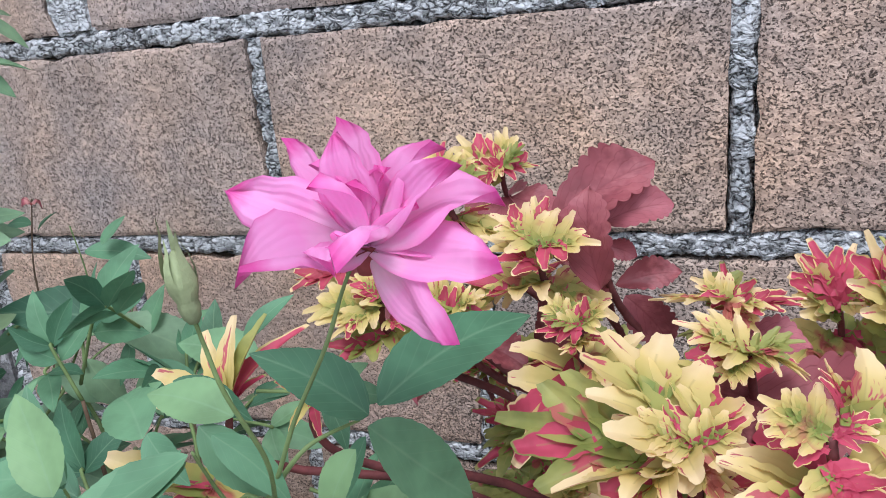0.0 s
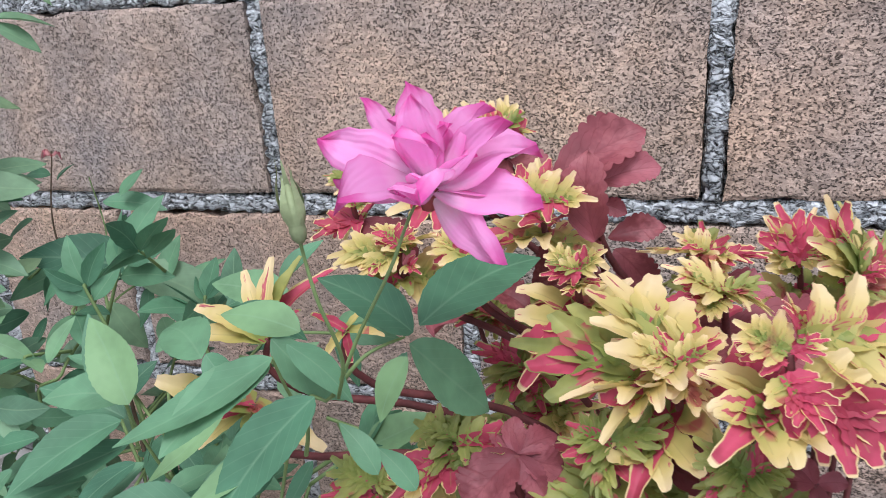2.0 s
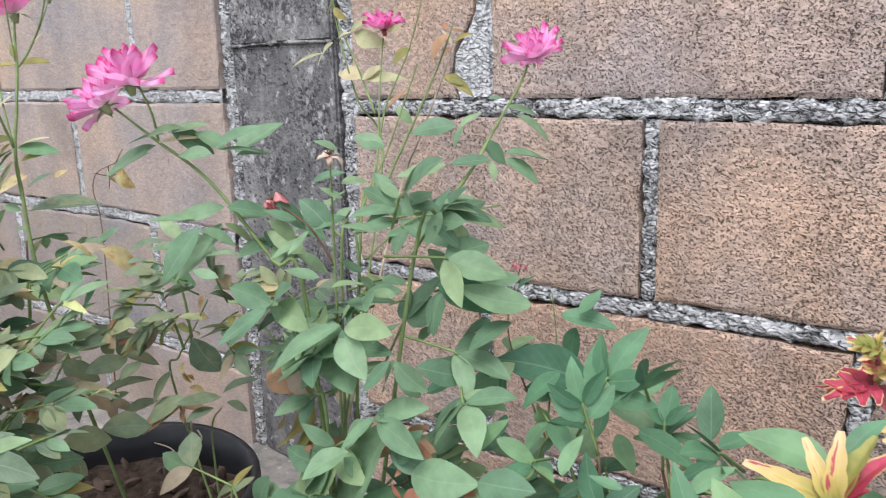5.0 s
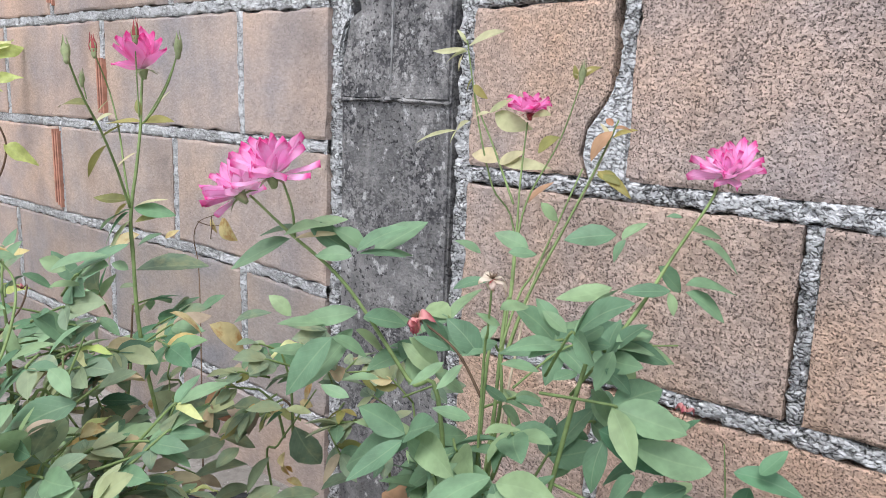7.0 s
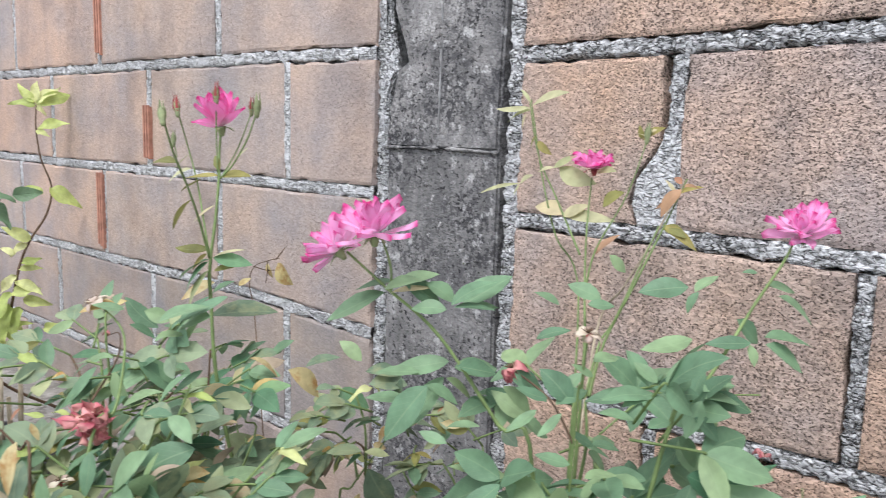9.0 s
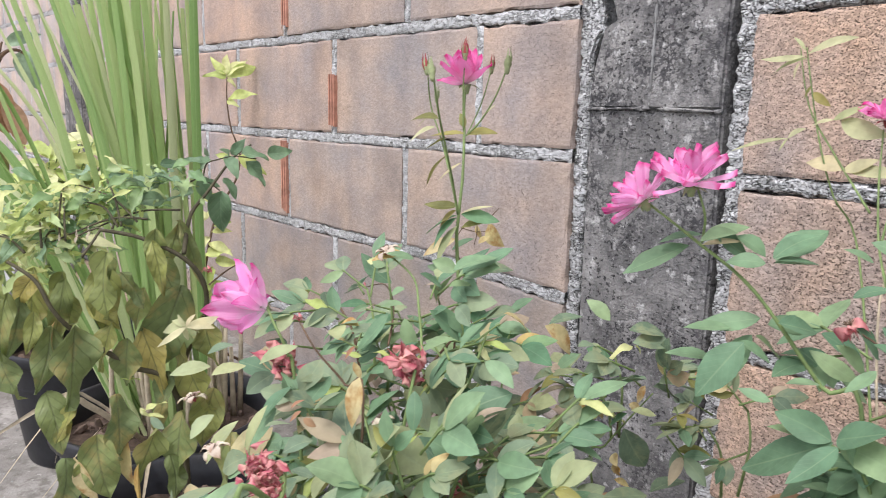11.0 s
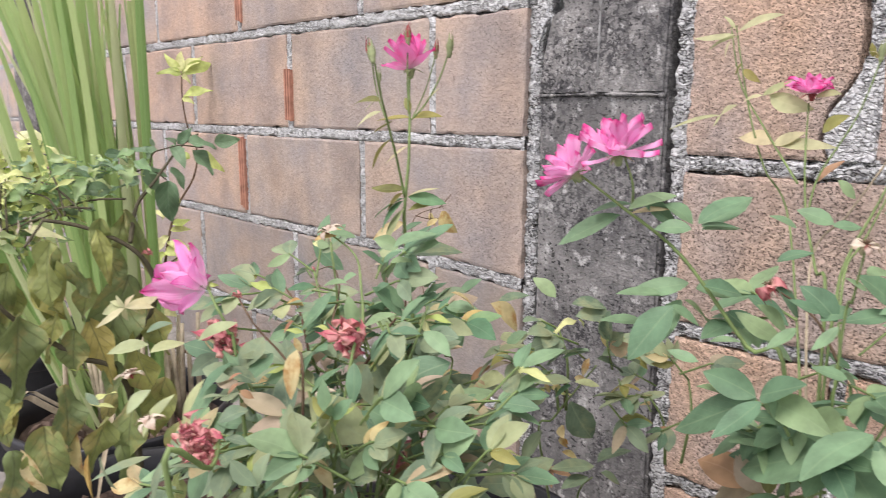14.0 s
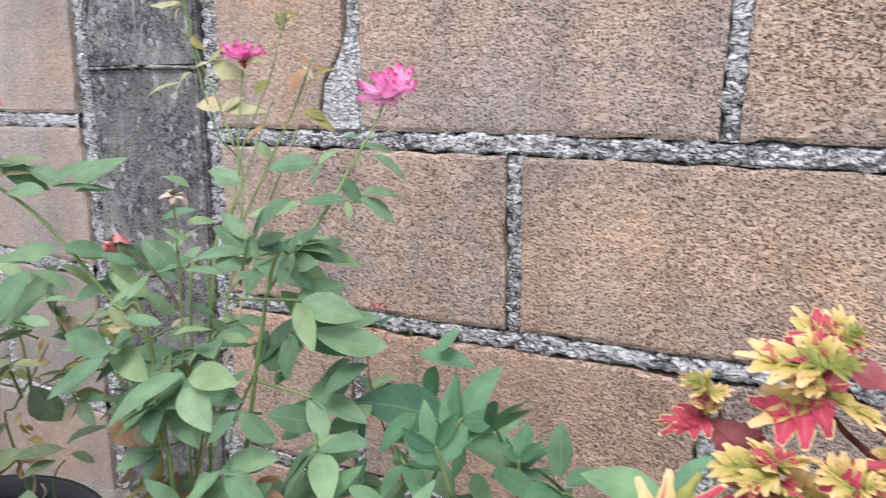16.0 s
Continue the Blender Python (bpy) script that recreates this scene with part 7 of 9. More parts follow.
cane(rose_b, "cane", CANE, [(0.455, -0.300, 0.674), (0.438, -0.320, 0.607), (0.432, -0.330, 0.587), (0.444, -0.360, 0.558), (0.449, -0.380, 0.532), (0.460, -0.400, 0.175)], 0.0006, 0.0012)
cane(rose_b, "cane", CANE, [(0.546, -0.320, 0.579), (0.510, -0.330, 0.571), (0.482, -0.340, 0.565), (0.464, -0.370, 0.539)], 0.0005, 0.0008)
for foot, tip, kinds, wide in (
    ((0.297, -0.215, 0.707), (0.338, -0.220, 0.700), SHOOT, 2.0),
    ((0.339, -0.215, 0.705), (0.362, -0.220, 0.708), SHOOT, 1.7),
    ((0.290, -0.215, 0.707), (0.315, -0.220, 0.722), SHOOT, 1.2),
    ((0.290, -0.215, 0.707), (0.271, -0.220, 0.704), SHOOT, 1.0),
    ((0.304, -0.215, 0.664), (0.270, -0.220, 0.673), SHOOT, 2.0),
    ((0.304, -0.215, 0.664), (0.330, -0.220, 0.680), SHOOT, 2.2),
    ((0.306, -0.215, 0.664), (0.359, -0.220, 0.674), SHOOT, 1.2),
    ((0.348, -0.215, 0.675), (0.367, -0.220, 0.692), OLIVE, 1.4),
    ((0.257, -0.215, 0.763), (0.215, -0.220, 0.763), SHOOT, 0.9),
    ((0.259, -0.215, 0.761), (0.223, -0.220, 0.754), SHOOT, 0.9),
    ((0.260, -0.215, 0.765), (0.305, -0.220, 0.778), SHOOT, 1.1),
    ((0.257, -0.215, 0.768), (0.248, -0.220, 0.782), SHOOT, 1.0),
    ((0.253, -0.215, 0.758), (0.249, -0.220, 0.743), SHOOT, 0.9),
    ((0.249, -0.215, 0.689), (0.182, -0.220, 0.682), SHOOT, 0.5),
    ((0.249, -0.215, 0.689), (0.265, -0.220, 0.700), SHOOT, 1.6),
    ((0.249, -0.215, 0.689), (0.242, -0.220, 0.678), SHOOT, 1.4),
    ((0.269, -0.215, 0.731), (0.287, -0.220, 0.721), OLIVE, 0.9),
    ((0.267, -0.215, 0.737), (0.261, -0.220, 0.726), OLIVE, 0.9),
    ((0.384, -0.215, 0.735), (0.403, -0.220, 0.748), OLIVE, 1.0),
    ((0.383, -0.215, 0.736), (0.382, -0.220, 0.747), OLIVE, 0.9),
    ((0.419, -0.215, 0.691), (0.411, -0.220, 0.704), SHOOT, 1.0),
    ((0.421, -0.215, 0.692), (0.441, -0.220, 0.702), OLIVE, 0.6),
    ((0.419, -0.215, 0.689), (0.399, -0.220, 0.679), RUSTY, 0.55),
    ((0.409, -0.215, 0.665), (0.443, -0.220, 0.652), OLIVE, 0.7),
    ((0.409, -0.215, 0.663), (0.432, -0.220, 0.661), OLIVE, 1.2),
):
    put_leaf(rose_b, kinds, foot, tip, (0.1, -0.8, 0.6), wide)
cane(rose_b, "cane", CANE, [(0.258, -0.215, 0.771), (0.267, -0.215, 0.734), (0.280, -0.215, 0.687), (0.298, -0.215, 0.641), (0.328, -0.215, 0.587), (0.46, -0.40, 0.40)], 0.0006, 0.0011)
cane(rose_b, "cane", PALE_TWIG, [(0.419, -0.215, 0.691), (0.401, -0.215, 0.652), (0.376, -0.215, 0.607), (0.349, -0.215, 0.554), (0.46, -0.40, 0.40)], 0.0007, 0.0012)
for foot, tip in (((0.488, -0.430, 0.426), (0.447, -0.442, 0.383)), ((0.490, -0.430, 0.428), (0.477, -0.446, 0.445)), ((0.523, -0.430, 0.454), (0.501, -0.437, 0.433)),
                  ((0.532, -0.430, 0.458), (0.576, -0.444, 0.454)), ((0.494, -0.430, 0.426), (0.530, -0.447, 0.424)), ((0.488, -0.430, 0.422), (0.460, -0.437, 0.376)),
                  ((0.529, -0.430, 0.459), (0.567, -0.421, 0.475)), ((0.588, -0.430, 0.551), (0.563, -0.424, 0.522)), ((0.504, -0.430, 0.511), (0.404, -0.425, 0.464)),
                  ((0.504, -0.430, 0.509), (0.534, -0.442, 0.492)), ((0.506, -0.430, 0.513), (0.549, -0.432, 0.520)), ((0.432, -0.430, 0.513), (0.368, -0.441, 0.478)),
                  ((0.436, -0.430, 0.513), (0.486, -0.444, 0.512)), ((0.431, -0.430, 0.514), (0.401, -0.446, 0.526)), ((0.434, -0.430, 0.516), (0.463, -0.443, 0.539)),
                  ((0.515, -0.430, 0.411), (0.536, -0.420, 0.403)), ((0.542, -0.430, 0.441), (0.573, -0.423, 0.437)), ((0.550, -0.430, 0.502), (0.523, -0.424, 0.475)),
                  ((0.550, -0.430, 0.502), (0.569, -0.424, 0.484)), ((0.545, -0.430, 0.501), (0.529, -0.443, 0.483)),):
    put_leaf(rose_b, HAZED_BIG, foot, tip, (0.05, -0.75, 0.65), 1.0)
for foot, tip in (((0.416, -0.400, 0.436), (0.374, -0.410, 0.447)), ((0.420, -0.400, 0.436), (0.368, -0.400, 0.397)), ((0.426, -0.400, 0.434), (0.400, -0.396, 0.454)),
                  ((0.429, -0.400, 0.435), (0.429, -0.393, 0.460)), ((0.434, -0.400, 0.416), (0.355, -0.392, 0.380)), ((0.437, -0.400, 0.415), (0.418, -0.416, 0.386)),):
    put_leaf(rose_b, RUSTY[:2] + BLUSH + OLIVE, foot, tip, (0.05, -0.75, 0.65), 1.25)
cane(rose_b, "cane", CANE, [(0.523, -0.425, 0.455), (0.512, -0.425, 0.440), (0.485, -0.425, 0.422), (0.490, -0.425, 0.404), (0.508, -0.425, 0.385), (0.460, -0.400, 0.175)], 0.0009, 0.0015)
cane(rose_b, "cane", CANE, [(0.425, -0.425, 0.510), (0.448, -0.425, 0.500), (0.468, -0.425, 0.460), (0.478, -0.425, 0.433), (0.460, -0.400, 0.175)], 0.0009, 0.0015)
for foot, tip in (((0.546, -0.425, 0.407), (0.520, -0.429, 0.394)), ((0.546, -0.425, 0.407), (0.542, -0.430, 0.418)), ((0.547, -0.425, 0.408), (0.568, -0.435, 0.429)),
                  ((0.547, -0.425, 0.405), (0.553, -0.421, 0.398)), ((0.545, -0.425, 0.404), (0.548, -0.437, 0.402)), ((0.575, -0.425, 0.397), (0.549, -0.428, 0.388)),
                  ((0.575, -0.425, 0.399), (0.570, -0.421, 0.412)), ((0.577, -0.425, 0.399), (0.610, -0.436, 0.420)), ((0.576, -0.425, 0.397), (0.595, -0.427, 0.394)),
                  ((0.574, -0.425, 0.395), (0.565, -0.426, 0.376)), ((0.596, -0.425, 0.429), (0.587, -0.436, 0.437)), ((0.596, -0.425, 0.429), (0.611, -0.430, 0.440)),):
    put_leaf(rose_b, CORAL, foot, tip, (0.05, -0.75, 0.65), 0.8)
for foot, tip in (((0.497, -0.430, 0.424), (0.427, -0.429, 0.361)), ((0.543, -0.430, 0.458), (0.462, -0.434, 0.346)), ((0.546, -0.430, 0.436), (0.564, -0.429, 0.462)),
                  ((0.496, -0.430, 0.356), (0.483, -0.439, 0.383)), ((0.499, -0.430, 0.357), (0.544, -0.438, 0.376)), ((0.560, -0.430, 0.432), (0.610, -0.440, 0.453)),
                  ((0.611, -0.430, 0.446), (0.648, -0.433, 0.460)), ((0.615, -0.430, 0.444), (0.589, -0.425, 0.412)), ((0.538, -0.430, 0.395), (0.512, -0.431, 0.354)),
                  ((0.643, -0.430, 0.441), (0.672, -0.428, 0.445)), ((0.643, -0.430, 0.437), (0.662, -0.435, 0.425)), ((0.477, -0.430, 0.410), (0.432, -0.429, 0.406)),
                  ((0.412, -0.430, 0.375), (0.399, -0.440, 0.344)), ((0.428, -0.430, 0.361), (0.382, -0.437, 0.351)),):
    put_leaf(rose_b, HAZED_BIG, foot, tip, (0.05, -0.75, 0.65), 1.0)
cane(rose_b, "cane", CANE, [(0.546, -0.425, 0.407), (0.547, -0.425, 0.391), (0.550, -0.425, 0.363), (0.470, -0.400, 0.175)], 0.0008, 0.0014)
fill(rose_b, HAZED, (0.50, -0.41, 0.36), (0.06, 0.035, 0.045), 9, 0.036, 35)
fill(rose_b, HAZED, (0.44, -0.37, 0.52), (0.09, 0.05, 0.05), 15, 0.036, 34)
fill(rose_b, HAZED, (0.49, -0.35, 0.43), (0.08, 0.05, 0.06), 9, 0.034, 31)
fill(rose_b, HAZED, (0.46, -0.38, 0.32), (0.14, 0.07, 0.06), 12, 0.032, 32)
fill(rose_b, RUSTY, (0.43, -0.42, 0.35), (0.07, 0.03, 0.03), 2, 0.02, 33)


# ---- slender rose in the bark-covered pot ----
rose_c = base_of("rose_bush", (0.10, -0.40, 0.195), "slender upright rose with a deep pink bloom among buds", "rose bush", "roses along the wall")
flower(rose_c, (0.000, -0.408, 0.735), (0.05, -0.1, 1), 0.041, DEEP, CUP, "deep pink rose opening like a cup", None, 0.2, 10)
put_leaf(rose_c, DEEP, (0.000, -0.408, 0.735), (-0.022, -0.425, 0.728), (0, -0.6, 0.6), 0.8, "loose_petal")
for at, way, size, tip in (((0.084, -0.504, 0.738), (-0.35, 0.05, 1), 0.0125, CALYX), ((-0.013, -0.449, 0.748), (-0.30, 0, 1), 0.0125, CALYX_RED), ((0.014, -0.42, 0.762), (0.0, 0, 1), 0.0125, CALYX_RED),
                           ((0.054, -0.396, 0.750), (0.12, 0, 1), 0.013, CALYX), ((-0.009, -0.368, 0.752), (0.1, 0, 1), 0.011, CALYX_RED), ((0.066, -0.487, 0.718), (0.1, 0, 1), 0.008, CALYX)):
    bud(rose_c, at, way, size, "green and pink rose bud with long sepals", tip)
for pts, thin, thick in (([(0.000, -0.408, 0.732), (0.004, -0.412, 0.71), (0.014, -0.418, 0.680), (0.030, -0.43, 0.64), (0.039, -0.440, 0.602), (0.038, -0.440, 0.564), (0.062, -0.440, 0.444), (0.100, -0.400, 0.195)], 0.0012, 0.0022),
                         ([(0.053, -0.397, 0.747), (0.044, -0.402, 0.722), (0.030, -0.410, 0.697), (0.016, -0.417, 0.682)], 0.0008, 0.0010),
                         ([(0.085, -0.503, 0.736), (0.072, -0.489, 0.707), (0.055, -0.470, 0.678), (0.046, -0.455, 0.645), (0.039, -0.441, 0.604)], 0.0009, 0.0014),
                         ([(-0.012, -0.448, 0.745), (-0.036, -0.428, 0.712), (-0.010, -0.43, 0.675), (0.018, -0.437, 0.640), (0.036, -0.440, 0.608)], 0.0007, 0.0011),
                         ([(0.014, -0.420, 0.758), (0.010, -0.418, 0.72), (0.012, -0.418, 0.688)], 0.0006, 0.0008),
                         ([(-0.009, -0.369, 0.749), (0.004, -0.39, 0.715), (0.014, -0.414, 0.684)], 0.0006, 0.0008),
                         ([(0.066, -0.486, 0.716), (0.066, -0.484, 0.705)], 0.0005, 0.0006)):
    cane(rose_c, "cane", CANE, pts, thin, thick)
for foot, tip, kinds in (((0.039, -0.441, 0.612), (0.012, -0.466, 0.614), OLIVE), ((0.038, -0.443, 0.608), (0.022, -0.458, 0.592), OLIVE), ((0.05, -0.462, 0.665), (0.026, -0.482, 0.642), OLIVE),
                         ((0.014, -0.418, 0.684), (-0.020, -0.44, 0.683), OLIVE), ((0.068, -0.486, 0.70), (0.040, -0.504, 0.706), OLIVE), ((0.025, -0.428, 0.655), (0.004, -0.448, 0.640), SHOOT),
                         ((0.016, -0.417, 0.683), (0.045, -0.40, 0.693), OLIVE), ((0.012, -0.416, 0.690), (0.006, -0.42, 0.706), OLIVE), ((0.030, -0.41, 0.697), (0.042, -0.40, 0.716), SHOOT),
                         ((-0.03, -0.43, 0.705), (-0.045, -0.44, 0.690), SHOOT), ((-0.02, -0.432, 0.69), (-0.055, -0.45, 0.678), SHOOT), ((0.0, -0.43, 0.68), (-0.02, -0.445, 0.668), OLIVE),
                         ((0.036, -0.440, 0.602), (0.002, -0.462, 0.586), COOL), ((0.038, -0.442, 0.600), (0.020, -0.468, 0.572), COOL), ((0.040, -0.438, 0.604), (0.062, -0.418, 0.622), SHOOT),
                         ((0.041, -0.438, 0.604), (0.072, -0.412, 0.606), COOL), ((0.040, -0.442, 0.592), (0.030, -0.470, 0.556), COOL), ((0.042, -0.438, 0.590), (0.058, -0.420, 0.598), OLIVE)):
    put_leaf(rose_c, kinds, foot, tip)
put_leaf(rose_c, YELLOW, (0.021, -0.400, 0.567), (0.024, -0.390, 0.579))
put_leaf(rose_c, COOL, (-0.008, -0.420, 0.531), (0.032, -0.360, 0.550))
put_leaf(rose_c, COOL, (-0.001, -0.430, 0.534), (-0.014, -0.443, 0.542))
put_leaf(rose_c, COOL, (-0.029, -0.430, 0.509), (-0.026, -0.412, 0.513))
put_leaf(rose_c, COOL, (-0.098, -0.440, 0.502), (-0.121, -0.469, 0.538))
put_leaf(rose_c, COOL, (-0.066, -0.440, 0.502), (-0.079, -0.455, 0.495))
put_leaf(rose_c, COOL, (-0.043, -0.450, 0.487), (-0.071, -0.495, 0.478))
put_leaf(rose_c, COOL, (-0.050, -0.460, 0.470), (-0.100, -0.545, 0.443))
put_leaf(rose_c, COOL, (-0.035, -0.460, 0.474), (-0.058, -0.506, 0.436))
put_leaf(rose_c, COOL, (-0.029, -0.450, 0.481), (-0.032, -0.462, 0.444))
put_leaf(rose_c, COOL, (-0.023, -0.440, 0.454), (0.019, -0.398, 0.441))
put_leaf(rose_c, COOL, (-0.044, -0.450, 0.477), (-0.024, -0.433, 0.459))
put_leaf(rose_c, COOL, (0.049, -0.430, 0.417), (0.080, -0.402, 0.392))
put_leaf(rose_c, COOL, (0.003, -0.440, 0.404), (0.022, -0.427, 0.375))
put_leaf(rose_c, COOL, (0.054, -0.380, 0.495), (0.068, -0.361, 0.513))
put_leaf(rose_c, COOL, (0.105, -0.370, 0.493), (0.119, -0.338, 0.509))
put_leaf(rose_c, COOL, (0.142, -0.360, 0.471), (0.125, -0.382, 0.453))
put_leaf(rose_c, COOL, (0.151, -0.360, 0.480), (0.170, -0.331, 0.461))
put_leaf(rose_c, COOL, (0.054, -0.380, 0.457), (0.037, -0.405, 0.426))
put_leaf(rose_c, COOL, (0.006, -0.420, 0.571), (-0.012, -0.455, 0.560))
put_leaf(rose_c, COOL, (-0.001, -0.420, 0.557), (0.011, -0.403, 0.576))
put_leaf(rose_c, COOL, (0.161, -0.340, 0.508), (0.143, -0.355, 0.529))
put_leaf(rose_c, COOL, (0.243, -0.400, 0.458), (0.221, -0.423, 0.462))
put_leaf(rose_c, COOL, (0.247, -0.400, 0.459), (0.262, -0.384, 0.462))
put_leaf(rose_c, COOL, (0.243, -0.400, 0.455), (0.233, -0.413, 0.445))
for pts in ([(-0.175, -0.235, 0.555), (-0.20, -0.24, 0.548), (-0.23, -0.245, 0.535), (-0.235, -0.25, 0.51), (-0.20, -0.26, 0.46), (0.05, -0.38, 0.30)], [(-0.178, -0.235, 0.538), (-0.205, -0.24, 0.534), (-0.232, -0.245, 0.536)],
            [(-0.205, -0.24, 0.515), (-0.2, -0.24, 0.532), (-0.20, -0.24, 0.548)], [(-0.15, -0.24, 0.575), (-0.165, -0.24, 0.563), (-0.18, -0.238, 0.553)]):
    cane(rose_c, "dry_twig", TWIG, pts, 0.0005, 0.0009)
put_leaf(rose_c, YELLOW, (-0.178, -0.236, 0.548), (-0.150, -0.242, 0.520), (0.2, -0.9, 0.3), 1.5)
put_leaf(rose_c, YELLOW, (-0.20, -0.24, 0.545), (-0.196, -0.24, 0.522), (0.2, -0.9, 0.3), 1.2)
for foot, tip in (((0.143, -0.492, 0.406), (0.130, -0.511, 0.423)), ((0.144, -0.491, 0.404), (0.144, -0.461, 0.420)), ((0.143, -0.494, 0.403), (0.136, -0.520, 0.408)),
                  ((0.153, -0.479, 0.391), (0.159, -0.453, 0.393)),):
    put_leaf(rose_c, BLUSH, foot, tip, (0.15, -0.75, 0.65), 1.2)
for foot, tip in (((0.144, -0.502, 0.394), (0.146, -0.515, 0.368)), ((0.145, -0.499, 0.393), (0.156, -0.505, 0.370)),):
    put_leaf(rose_c, RUSTY, foot, tip, (0.15, -0.75, 0.65), 1.5)
for foot, tip in (((0.157, -0.477, 0.382), (0.164, -0.504, 0.383)), ((0.152, -0.495, 0.378), (0.170, -0.519, 0.350)),):
    put_leaf(rose_c, YELLOW, foot, tip, (0.15, -0.75, 0.65), 0.9)
for foot, tip in (((0.165, -0.456, 0.386), (0.178, -0.476, 0.365)), ((0.165, -0.456, 0.386), (0.180, -0.441, 0.361)), ((0.171, -0.485, 0.347), (0.193, -0.448, 0.342)),
                  ((0.171, -0.485, 0.347), (0.158, -0.523, 0.348)), ((0.173, -0.486, 0.343), (0.190, -0.478, 0.311)), ((0.183, -0.454, 0.350), (0.199, -0.410, 0.346)),
                  ((0.161, -0.453, 0.400), (0.170, -0.414, 0.413)), ((0.184, -0.409, 0.403), (0.190, -0.435, 0.399)), ((0.148, -0.471, 0.414), (0.143, -0.495, 0.443)),
                  ((0.134, -0.498, 0.431), (0.132, -0.521, 0.454)),):
    put_leaf(rose_c, OLD, foot, tip, (0.15, -0.75, 0.65), 1.0)
for foot, tip in (((0.217, -0.383, 0.403), (0.227, -0.394, 0.399)), ((0.219, -0.385, 0.394), (0.224, -0.385, 0.381)), ((0.213, -0.364, 0.445), (0.222, -0.355, 0.441)),
                  ((0.202, -0.384, 0.446), (0.202, -0.401, 0.450)), ((0.207, -0.377, 0.444), (0.212, -0.392, 0.439)),):
    put_leaf(rose_c, YELLOW, foot, tip, (0.15, -0.75, 0.65), 1.1)
fill(rose_c, COOL + BLUSH[:2], (0.055, -0.47, 0.47), (0.09, 0.07, 0.07), 25, 0.033, 43)
fill(rose_c, FADED, (0.04, -0.42, 0.37), (0.05, 0.05, 0.06), 8, 0.030, 41)


# ---- rose with withered blooms ----
rose_d = base_of("rose_bush", (0.24, -0.68, 0.195), "dense rose bush with yellowing leaves and withered blooms", "rose bush", "roses along the wall")
put_leaf(rose_d, OLD, (0.261, -0.660, 0.511), (0.294, -0.632, 0.487))
put_leaf(rose_d, OLD, (0.254, -0.670, 0.507), (0.274, -0.681, 0.487))
put_leaf(rose_d, OLD, (0.247, -0.721, 0.533), (0.259, -0.744, 0.517))
put_leaf(rose_d, OLD, (0.238, -0.600, 0.483), (0.223, -0.596, 0.509))
put_leaf(rose_d, OLD, (0.265, -0.580, 0.482), (0.255, -0.612, 0.490))
put_leaf(rose_d, OLD, (0.256, -0.560, 0.516), (0.258, -0.600, 0.499))
put_leaf(rose_d, OLD, (0.302, -0.768, 0.519), (0.306, -0.797, 0.518))
put_leaf(rose_d, OLD, (0.305, -0.757, 0.520), (0.317, -0.777, 0.508))
put_leaf(rose_d, OLD, (0.332, -0.750, 0.519), (0.330, -0.767, 0.529))
put_leaf(rose_d, OLD, (0.329, -0.736, 0.519), (0.345, -0.731, 0.509))
put_leaf(rose_d, OLD, (0.335, -0.717, 0.520), (0.340, -0.731, 0.506))
put_leaf(rose_d, OLD, (0.259, -0.580, 0.457), (0.259, -0.620, 0.447))
put_leaf(rose_d, OLD, (0.195, -0.739, 0.544), (0.190, -0.764, 0.546))
put_leaf(rose_d, OLD, (0.203, -0.741, 0.541), (0.203, -0.719, 0.548))
put_leaf(rose_d, OLD, (0.209, -0.712, 0.545), (0.210, -0.686, 0.555))
put_leaf(rose_d, OLD, (0.224, -0.680, 0.514), (0.220, -0.699, 0.529))
put_leaf(rose_d, OLD, (0.233, -0.620, 0.472), (0.236, -0.640, 0.454))
put_leaf(rose_d, OLD, (0.292, -0.734, 0.523), (0.293, -0.752, 0.519))
put_leaf(rose_d, OLD, (0.238, -0.750, 0.530), (0.241, -0.767, 0.522))
put_leaf(rose_d, OLD, (0.251, -0.740, 0.529), (0.260, -0.766, 0.517))
put_leaf(rose_d, OLD, (0.291, -0.711, 0.526), (0.291, -0.729, 0.526))
put_leaf(rose_d, OLD, (0.308, -0.731, 0.521), (0.315, -0.721, 0.518))
put_leaf(rose_d, OLD, (0.237, -0.778, 0.527), (0.231, -0.784, 0.534))
put_leaf(rose_d, OLD, (0.183, -0.720, 0.552), (0.183, -0.738, 0.552))
put_leaf(rose_d, OLD, (0.265, -0.729, 0.528), (0.264, -0.712, 0.529))
put_leaf(rose_d, OLD, (0.258, -0.600, 0.430), (0.259, -0.561, 0.431))
put_leaf(rose_d, OLD, (0.242, -0.600, 0.444), (0.247, -0.629, 0.438))
put_leaf(rose_d, OLD, (0.325, -0.789, 0.518), (0.325, -0.799, 0.535))
put_leaf(rose_d, OLD, (0.200, -0.680, 0.524), (0.201, -0.661, 0.523))
put_leaf(rose_d, OLD, (0.242, -0.670, 0.529), (0.241, -0.691, 0.525))
put_leaf(rose_d, HAZED, (0.150, -0.580, 0.538), (0.146, -0.611, 0.523))
put_leaf(rose_d, HAZED, (0.169, -0.580, 0.547), (0.186, -0.580, 0.520))
put_leaf(rose_d, HAZED, (0.190, -0.570, 0.557), (0.200, -0.547, 0.532))
put_leaf(rose_d, HAZED, (0.234, -0.550, 0.556), (0.233, -0.576, 0.545))
put_leaf(rose_d, HAZED, (0.213, -0.560, 0.538), (0.207, -0.589, 0.538))
put_leaf(rose_d, HAZED, (0.206, -0.560, 0.590), (0.212, -0.526, 0.606))
put_leaf(rose_d, HAZED, (0.168, -0.580, 0.557), (0.158, -0.596, 0.559))
